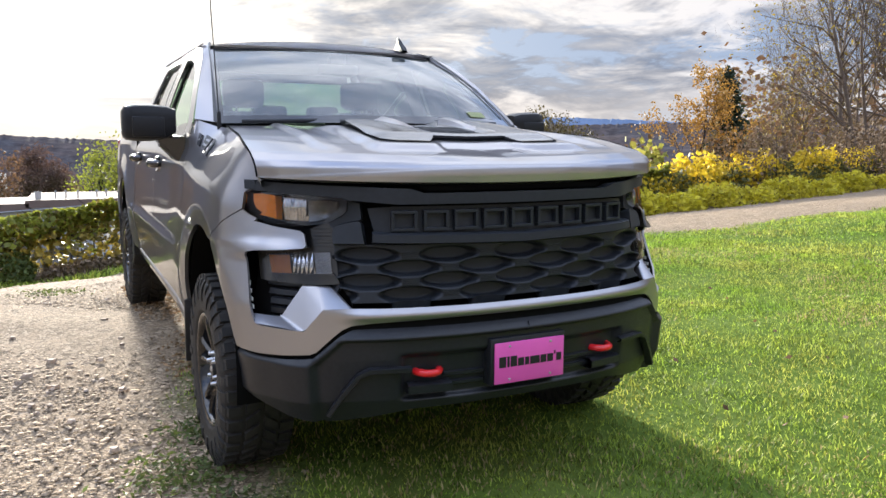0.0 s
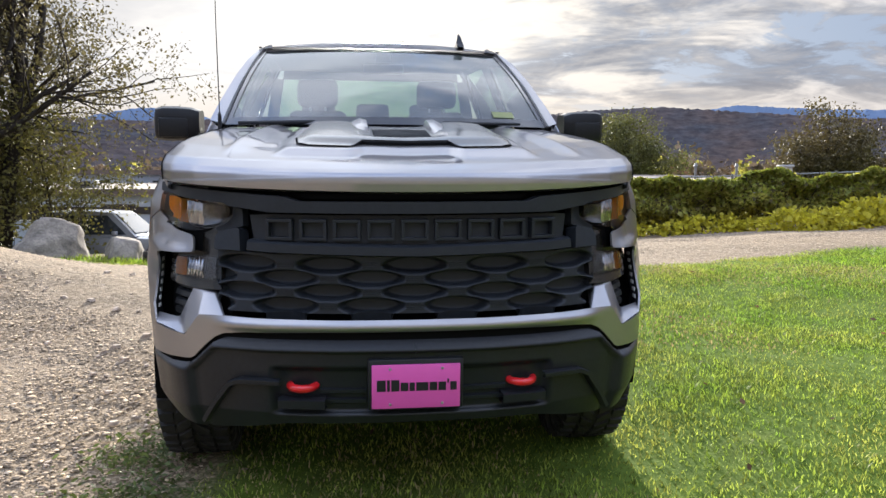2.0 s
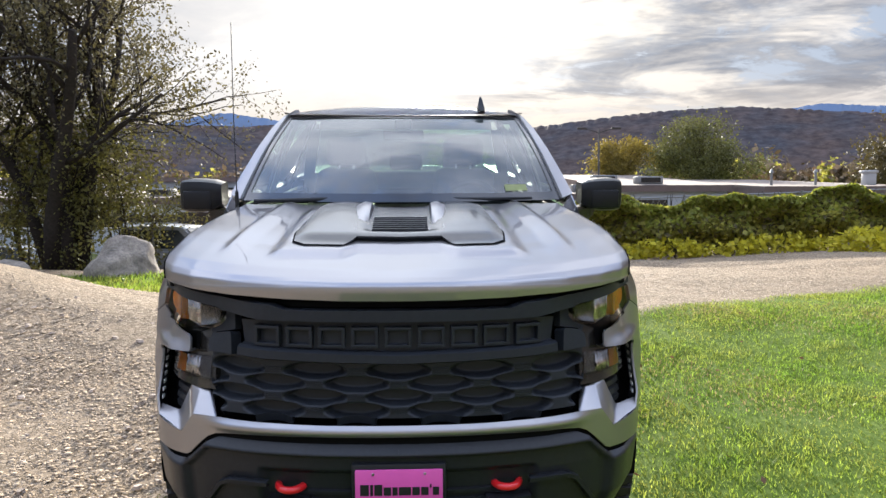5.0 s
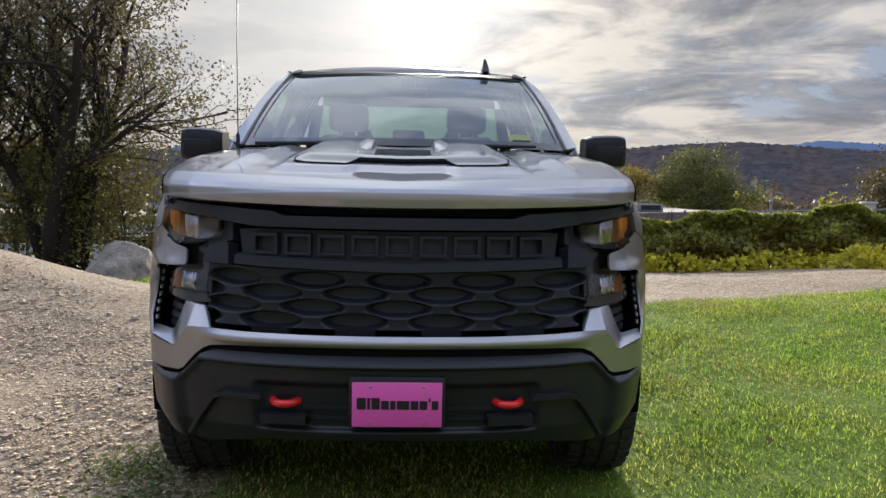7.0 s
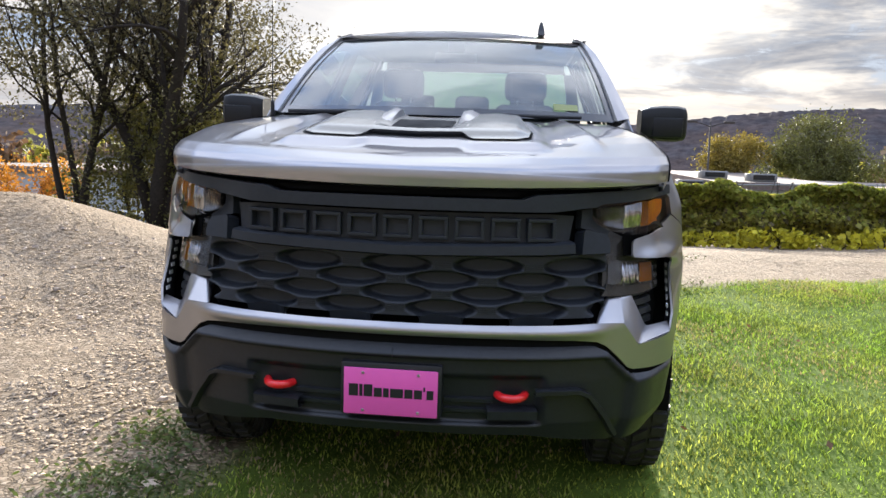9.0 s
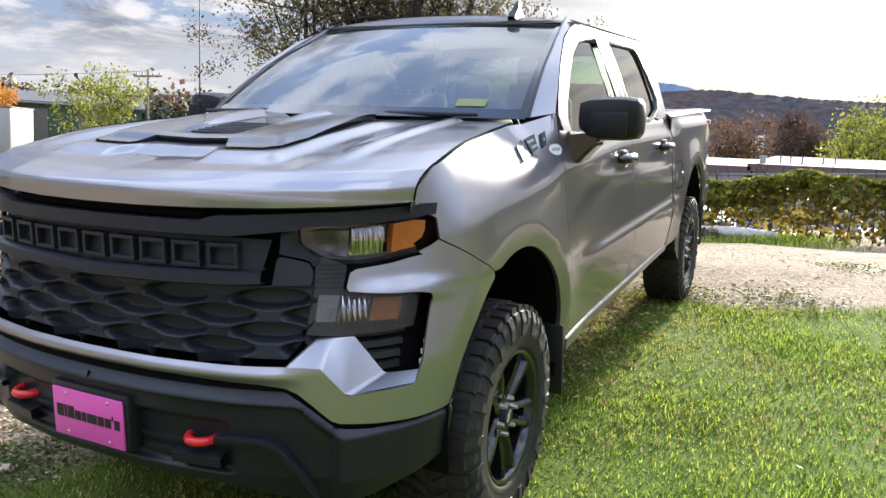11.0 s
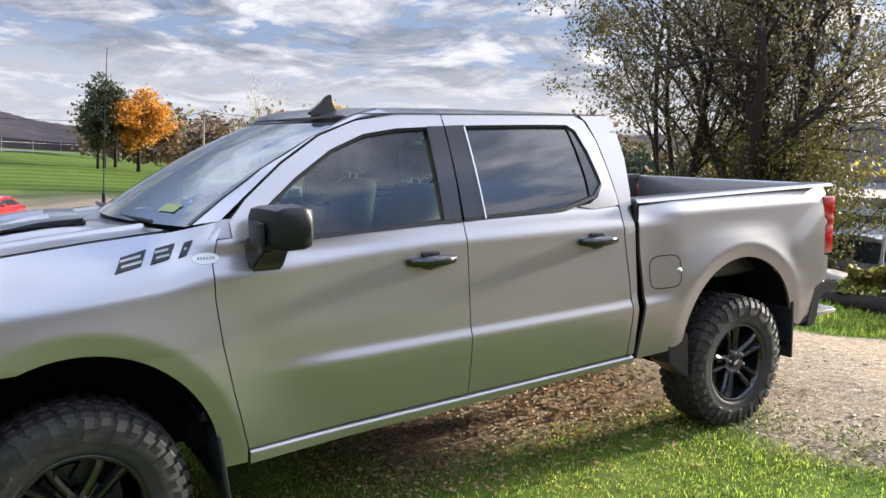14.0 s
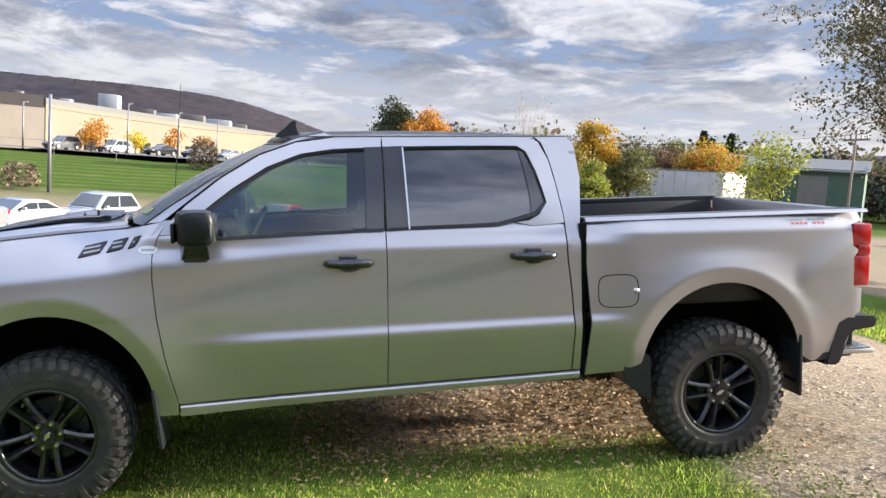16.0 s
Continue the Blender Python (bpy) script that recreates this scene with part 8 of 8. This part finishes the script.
tube_arrays([Vector((0, 0, -0.5)), Vector((0, 0, 5.6))], [0.06, 0.05], 6, V, F)
mpart("post", V, F, galv, sg)
boxed("panel", -0.35, 0.35, -0.05, 0.0, 4.5, 5.7, sign_white, sg, 0.01)
for k in range(4):
    boxed("print_bar", -0.25, 0.25, -0.06, -0.052, 4.65 + 0.25 * k, 4.77 + 0.25 * k, dark_band, sg)
sg.location, sg.scale = (-6.4, 100.0, -3.1), (1.5, 1.5, 1.5)

# factory on the rise to the west
fb = tagged(new("factory_building"), "long sunlit tan factory with a dark end wall", "building")
A0, A1, A2 = Vector((-108, -32.5)), Vector((-190, -3.5)), Vector((-92, -72))
gb = 0.95


def wall_between(a, b, z0, z1, depth, mat, name="wall"):
    d = (b - a).normalized()
    n = Vector((-d.y, d.x)) * depth
    V = [(p.x, p.y, z) for z in (z0, z1) for p in (a, b, b + n, a + n)]
    F = [(0, 3, 2, 1), (4, 5, 6, 7), (0, 1, 5, 4), (1, 2, 6, 5), (2, 3, 7, 6), (3, 0, 4, 7)]
    return mpart(name, V, F, mat, fb)


wall_between(A0, A1, gb - 1, 6.9, 40, wall_tan)
wall_between(A0, A1, 6.9, 7.7, 40.2, roof_metal, "parapet")
wall_between(A2, A0 + Vector((0.2, -0.1)), gb - 1, 6.4, 30, wall_taupe)
wall_between(A2, A0 + Vector((0.3, -0.2)), 6.4, 8.0, 30.2, dark_band, "parapet")
for k in range(16):
    a = A0.lerp(A1, 0.04 + 0.058 * k)
    b = A0.lerp(A1, 0.04 + 0.058 * k + 0.030)
    o = Vector((-0.33, -0.94)) * -0.15
    d = (b - a).normalized()
    nrm = Vector((d.y, -d.x))
    if nrm.dot(Vector((1, 0.4))) < 0:
        nrm = -nrm
    V = [(p.x, p.y, z) for z in (gb, gb + 1.9) for p in (a + nrm * 0.25, b + nrm * 0.25, b - nrm * 0.1, a - nrm * 0.1)]
    mpart("window", V, [(0, 3, 2, 1), (4, 5, 6, 7), (0, 1, 5, 4), (1, 2, 6, 5), (2, 3, 7, 6), (3, 0, 4, 7)], window_dark if k % 3 else wall_taupe, fb)
for k, (t, w, h) in enumerate(((0.28, 3.0, 2.6), (0.42, 2.2, 1.2), (0.5, 3.5, 1.0), (0.62, 4.0, 1.6), (0.75, 5.0, 1.4), (0.86, 4.0, 1.2), (0.15, 1.6, 0.8), (0.03, 1.2, 0.9))):
    p = A0.lerp(A1, t) + Vector((-0.3, -0.95)) * 6
    rv = tagged(boxed("roof_unit", -w / 2, w / 2, -w / 2, w / 2, 0, h, unit_grey if k % 2 == 0 else roof_metal, None, 0.08), "pale ventilation unit on the factory roof", "roof unit", "units on the factory roof")
    rv.location = (p.x, p.y, 7.7)
lot = tagged(mpart("car_park", [(-97, -60, 1.10), (-88, -10, 1.10), (-160, 22, 1.10), (-175, 0, 1.10), (-106, -34, 1.10)], [(4, 3, 2, 1, 0)], asphalt), "grey car park surface before the factory", "car park", kind="structure")
chain_fence("pale chain-link fence along the top of a bank", [(-84, -62), (-84, -12), (-120, 14)], 1.8, 6.0)
for k, (x, y) in enumerate(((-97, -24), (-103, -25.5), (-113, -22), (-122, -18), (-131, -15))):
    tree("tree", "small ornamental tree in orange leaf by the factory", x, y, 1, 3.6 + 0.5 * (k % 2), 110 + k, leaf_orange if k % 3 != 2 else leaf_yellow, bark, 700, 0.16, 0.35, 0.6, 0.05, (6, 5, 4), 3, 0.07, group="small trees by the factory")

# trees on the mown bank and round the lot
for k, (x, y, h, r) in enumerate(((-81, 11.2, 9.6, 2.6), (-83.5, 12.6, 8.8, 2.5), (-79.5, 10.4, 7.6, 2.2))):
    round_tree("dark green pine at the top of a mown bank", x, y, gz(x, y), h, r, 121 + k, leaf_pine, 5200, 0.15, "pines on the bank", 1.45)
round_tree("round maple in golden orange leaf on a bank", -79.5, 14.2, gz(-79.5, 14.2), 8.9, 3.0, 131, leaf_orange, 8000, 0.15, "", 1.2)
for k, (x, y, h) in enumerate(((-57, 19.6, 8.6), (-58, 21.0, 7.8), (-59.5, 18.6, 6.6))):
    tree("birch", "slender bare birch with a pale trunk", x, y, 4, h, 140 + k, leaf_gold, bark_birch, 60, 0.07, 0.2, 0.22, 0.16, (7, 5, 3), 3, 0.065, 0.10, group="bare birches", category="tree")
for k, (x, y, h, lf) in enumerate(((-27.8, 23.2, 5.2, leaf_lime), (-19.5, 27.5, 3.6, leaf_orange), (-24.0, 29.5, 3.4, leaf_orange))):
    tree("tree", "young tree in orange leaf" if lf == leaf_orange else "young tree in thin yellow-green leaf", x, y, 1 if lf == leaf_lime else 2, h, 150 + k, lf, bark, 3600, 0.075, 0.22, 0.50, 0.06, (9, 6, 4), 3, 0.07)
for k, (x, y, top, r, lf, lab) in enumerate(((-51.5, 23.0, 6.6, 1.9, leaf_golden, "tall tree in golden yellow leaf behind the lot"), (-55.0, 22.2, 5.6, 2.2, leaf_gold, "olive and gold tree behind the lot"), (-48.5, 20.8, 4.8, 1.9, leaf_gold, "olive and gold tree behind the lot"), (-50.0, 25.5, 5.2, 2.0, leaf_mid, "green and gold tree behind the lot"), (-45.0, 20.5, 3.4, 1.5, leaf_lime, "yellow-green bushy tree behind the lot"),
        (-72.0, 36.0, 7.2, 3.0, leaf_brown_green, "brown-green tree at the edge of far woods"), (-69.0, 38.5, 7.0, 2.8, leaf_mid, "green and gold tree at the edge of far woods"), (-66.5, 37.5, 6.4, 2.6, leaf_rust, "russet tree at the edge of far woods"), (-64.0, 39.5, 7.2, 2.6, leaf_golden, "golden orange tree behind a white trailer"), (-61.5, 39.0, 6.8, 2.4, leaf_orange, "golden orange tree behind a white trailer"))):
    z0 = gz(x, y) - 0.3
    round_tree(lab, x, y, z0, top - z0, r, 260 + k, lf, 6000, 0.10 if x > -58 else 0.13, "trees behind the lot", 1.3)
for k, (x, y, h) in enumerate(((-78.0, 46.5, 9.6), (-75.5, 48.5, 9.4), (-80.5, 49.0, 9.0))):
    spruce("spruce", "dark spruce behind golden trees", x, y, h, 290 + k, 0.30, 0.0, "spruces behind the lot")
leafy_mass("bush", "dense green and yellow bushes by the lot", [(-48, 18.6, 2.4, 1.3, 1.5), (-44.5, 19.6, 2.2, 1.3, 1.3), (-51, 20.5, 2.2, 1.3, 1.5), (-41, 21.5, 1.8, 1.1, 1.1)], leaf_thicket, 5200, 0.10, 160)
leafy_mass("bush", "low maroon shrub at the edge of the gravel lot", [(-20.4, 6.5, 1.35, 1.0, 1.20)], leaf_red, 2600, 0.07, 161)
leafy_mass("bush", "red barberry hedge before a trailer", [(-32.6, 20.6, 1.7, 0.8, 1.05), (-34.6, 19.9, 1.2, 0.7, 0.85)], leaf_red, 1800, 0.10, 162)
leafy_mass("bush", "brown shrub on the bank", [(-54, -18, 2.0, 1.2, 1.6), (-82, -9, 2.4, 1.6, 3.2)], brush_brown, 1400, 0.14, 163)

# trees behind the factory roofs
for k, (x, y, h, lf, n, lab) in enumerate(((-8.5, 86, 8.5, leaf_rust, 3000, "russet tree behind the factory"), (5.0, 86, 8.6, leaf_lime, 3000, "green-yellow tree behind the factory"), (34.5, 84, 6.0, leaf_lime, 1200, "half-bare tree behind the factory"), (38, 86, 7.0, leaf_rust, 500, "bare tree behind the factory"))):
    tree("tree", lab, x, y, 2, h + 1.0, 170 + k, lf, bark, n, 0.19, 0.5, 0.50, 0.05, (9, 7, 5), 3, 0.2, 0.16, z=-3.2)


round_tree("broad round yellow-green tree behind the factory", 30.0, 76.0, -3.2, 13.6, 5.1, 201, leaf_mid, 20000, 0.13)
round_tree("small round yellow-green tree behind the factory", 21.2, 76.0, -3.2, 11.6, 3.3, 202, leaf_gold, 11000, 0.12)
round_tree("broad russet-brown tree far behind the factory", -3.0, 108.0, -3.2, 12.8, 4.7, 204, leaf_maroon, 9000, 0.17)
round_tree("round brown-green tree behind the hedge", 38.5, 54.5, -3.2, 11.8, 4.2, 203, leaf_brown_green, 18000, 0.12)


def far_wood(name, label, az0, az1, d0, d1, n, h0, h1, mats, seed):
    """Woods too far to count: clumps of leaf quads."""
    rng = np.random.RandomState(seed)
    for j, mt in enumerate(mats):
        C = []
        for k in range(n // len(mats)):
            a = radians(az0 + (az1 - az0) * rng.rand())
            d = d0 + (d1 - d0) * rng.rand()
            x, y = d * math.sin(a), d * math.cos(a)
            h = h0 + (h1 - h0) * rng.rand()
            g = gz(x, y)
            w = h * (0.25 + 0.15 * rng.rand())
            p = rng.normal(size=(220, 3)) * np.array([w * 0.5, w * 0.5, h * 0.20]) + np.array([x, y, g + h * 0.52])
            C.append(p)
        C = np.concatenate(C)
        tagged(new(name, soup(name, leaf_quads(C, 0.0028 * (d0 + d1) / 2, rng, 0.2, 0.8), 4, mt)), label, "woods", kind="stuff")


far_wood("far_woods", "far mixed autumn woods along the valley", -83, -40, 110, 190, 330, 6, 11, (leaf_rust, brush_brown, leaf_mid, brush_brown), 181)
far_wood("far_woods", "far dark conifers along the valley", -66, -40, 95, 130, 60, 7, 9.5, (needle,), 182)
far_wood("far_woods", "brown woods below the hills", -40, 75, 120, 260, 320, 5, 9, (leaf_rust, brush_brown, brush_brown, leaf_green), 183)
far_wood("far_woods", "brown woods behind the bare trees", 50, 135, 40, 90, 200, 7, 12, (brush_brown, leaf_rust), 184)

# ---- parked cars ----
car_glass = material("car_window", (0.02, 0.025, 0.03), 0.08, coat=0.5, vary=0.2, scale=2.0)


def car(kind, label, col, x, y, turn, z=None):
    """A parked vehicle: lofted body, cabin with windows, bumpers, lamps and wheels."""
    m = material("car_paint", col, 0.25, 0.3, coat=1.0, vary=0.03, scale=40.0)
    c = tagged(new(kind), label, "car", "cars on the lot")
    L, H, W = {"suv": (4.6, 1.72, 0.92), "pickup": (5.6, 1.85, 0.98), "sedan": (4.7, 1.46, 0.90)}[kind]
    low = [(-L / 2, 0.45, 0.62), (-L / 2 + 0.12, 0.28, 0.86), (-L / 2 + 0.9, 0.24, 0.96), (-L * 0.12, 0.24, 1.00), (L * 0.25, 0.24, 1.02), (L / 2 - 0.15, 0.28, 1.0), (L / 2, 0.45, 0.82)]
    rows = []
    for yy, z0, z1 in low:
        w = W * (0.86 if abs(yy) > L / 2 - 0.05 else 1.0)
        rows.append([(-w * 0.92, yy, z0), (-w, yy, (z0 + z1) / 2), (-w * 0.93, yy, z1 - 0.06), (-w * 0.75, yy, z1), (w * 0.75, yy, z1), (w * 0.93, yy, z1 - 0.06), (w, yy, (z0 + z1) / 2), (w * 0.92, yy, z0)])
    loft("body", rows, m, c, closed=True)
    for yy, z0, z1 in (low[0], low[-1]):
        boxed("bumper", -W * 0.80, W * 0.80, yy - 0.05, yy + 0.05, z0, z0 + 0.18, trim_black, c, 0.03)
    if kind == "suv":
        cab = [(-L * 0.20, 0.99), (-L * 0.04, H - 0.06), (L * 0.10, H), (L * 0.36, H - 0.04), (L * 0.47, 1.0)]
    elif kind == "pickup":
        cab = [(-L * 0.22, 0.99), (-L * 0.08, H - 0.05), (L * 0.02, H), (L * 0.13, H - 0.03), (L * 0.17, 1.0)]
    else:
        cab = [(-L * 0.20, 0.97), (-L * 0.02, H - 0.04), (L * 0.08, H), (L * 0.22, H - 0.05), (L * 0.40, 1.0)]
    rows = []
    for yy, zz in cab:
        w = W * (0.90 - 0.22 * (zz - 0.95))
        rows.append([(-W * 0.90, yy, 0.96), (-w, yy, zz - 0.03), (-w * 0.85, yy, zz), (w * 0.85, yy, zz), (w, yy, zz - 0.03), (W * 0.90, yy, 0.96)])
    loft("cabin", rows, m, c)
    # windows stand just outside the cabin
    for sx in (-1, 1):
        ys = [cab[0][0] + 0.28, cab[1][0] + 0.12, cab[3][0] - 0.10, cab[4][0] - 0.18]
        zs = [1.03, H - 0.16, H - 0.16, 1.04]
        mid = (ys[0] + ys[3]) / 2
        for a, b in ((0.0, 0.47), (0.51, 1.0)):
            V = []
            for u, top in ((a, 0), (b, 0), (b, 1), (a, 1)):
                y0, y1 = (ys[0] + (ys[3] - ys[0]) * u, ys[1] + (ys[2] - ys[1]) * u)
                yy, zz = (y1, zs[1]) if top else (y0, zs[0])
                w = W * (0.90 - 0.22 * (zz - 0.95)) + 0.012
                V.append((sx * w, yy, zz))
            V += [(v[0] - sx * 0.02, v[1], v[2]) for v in V]
            mpart("side_window", V, [(0, 1, 2, 3), (7, 6, 5, 4), (0, 4, 5, 1), (1, 5, 6, 2), (2, 6, 7, 3), (3, 7, 4, 0)], car_glass, c)
        boxed("headlamp", sx * W * 0.70 - 0.14, sx * W * 0.70 + 0.14, -L / 2 - 0.03, -L / 2 + 0.1, 0.62, 0.76, lens_solid, c, 0.02)
        boxed("tail_lamp", sx * W * 0.78 - 0.1, sx * W * 0.78 + 0.1, L / 2 - 0.08, L / 2 + 0.03, 0.66, 0.86, red_lens, c, 0.02)
        boxed("door_mirror", sx * (W + 0.08) - 0.09, sx * (W + 0.08) + 0.09, cab[0][0] + 0.45, cab[0][0] + 0.58, 1.0, 1.14, m, c, 0.03)
    for (ya, za), (yb, zb), nm in ((cab[0], cab[1], "windscreen"), (cab[4], cab[3], "rear_window")):
        w0, w1 = W * 0.76, W * 0.64
        k = 0.02 if nm == "windscreen" else -0.02
        V = [(-w0, ya + (yb - ya) * 0.1 - k, za + (zb - za) * 0.1 + 0.02), (w0, ya + (yb - ya) * 0.1 - k, za + (zb - za) * 0.1 + 0.02), (w1, ya + (yb - ya) * 0.9 - k, za + (zb - za) * 0.9 + 0.02), (-w1, ya + (yb - ya) * 0.9 - k, za + (zb - za) * 0.9 + 0.02)]
        V += [(v[0], v[1] + k, v[2] - 0.02) for v in V]
        mpart(nm, V, [(0, 1, 2, 3), (7, 6, 5, 4), (0, 4, 5, 1), (1, 5, 6, 2), (2, 6, 7, 3), (3, 7, 4, 0)], car_glass, c)
    for sx in (-1, 1):
        for yy in (-L * 0.32, L * 0.30):
            bm = bmesh.new()
            bmesh.ops.create_cone(bm, cap_ends=True, segments=20, radius1=0.35, radius2=0.35, depth=0.22, matrix=pose(sx * (W - 0.10), yy, 0.35, 0, 90, 0))
            w = part("wheel", bm, rubber, c, "", 40)
            bm = bmesh.new()
            bmesh.ops.create_cone(bm, cap_ends=True, segments=16, radius1=0.22, radius2=0.20, depth=0.02, matrix=pose(sx * (W + 0.015), yy, 0.35, 0, 90, 0))
            part("rim", bm, steel, w, "", 40)
    c.matrix_world = pose(x, y, gz(x, y) if z is None else z, 0, 0, turn)
    return c


lens_solid = material("lamp_lens", (0.7, 0.7, 0.72), 0.15, vary=0.05, scale=20.0)
WHITE, SILVER, BLACK, RED, GREY = (0.36, 0.37, 0.385), (0.26, 0.27, 0.285), (0.012, 0.012, 0.014), (0.32, 0.02, 0.03), (0.12, 0.125, 0.13)
for kind, lab, col, x, y, turn in (
        ("pickup", "white pickup truck parked on the gravel lot", WHITE, -38.5, -4.0, 62),
        ("suv", "black estate car parked on the lot", BLACK, -44.0, -3.0, 70),
        ("suv", "white estate car parked on the lot", WHITE, -34.0, -8.2, 62),
        ("sedan", "white saloon car parked on the lot", WHITE, -30.5, -10.6, 62),
        ("sedan", "silver saloon car parked on the lot", SILVER, -27.0, -12.0, 62),
        ("sedan", "red saloon car parked on the lot", RED, -37.0, 0.2, 65),
        ("pickup", "white pickup truck parked beside a shrub", WHITE, -30.2, 12.0, -22),
        ("suv", "black estate car parked by a grass bank", BLACK, -37.6, 10.8, 60),
        ("suv", "dark grey estate car parked by a grass bank", GREY, -40.6, 11.2, 60)):
    car(kind, lab, col, x, y, turn)
for k, (x, y, col) in enumerate(((-112, -9, SILVER), (-108, -13, GREY), (-104, -17, BLACK), (-100, -22, WHITE), (-117, -4, WHITE), (-96, -27, GREY), (-122, 1, BLACK), (-95, -36, SILVER))):
    car("suv" if k % 2 else "sedan", ("pale" if col in (WHITE, SILVER) else "dark") + " car parked in the factory car park", col, x, y, 60, 1.10)
for kind, lab, col, x, y, turn in (("suv", "silver estate car parked behind the fence", SILVER, -6.7, 19.8, 80), ("sedan", "grey saloon car parked behind the fence", GREY, -4.6, 22.0, 85), ("sedan", "grey saloon car parked behind the fence", GREY, -1.2, 21.0, 88), ("suv", "silver estate car parked behind the fence", SILVER, 1.8, 21.5, 95), ("suv", "dark estate car parked behind the fence", BLACK, -12.5, 22.5, 75), ("sedan", "white saloon car parked behind the trees", WHITE, -16.0, 22.0, 70)):
    car(kind, lab, col, x, y, turn)
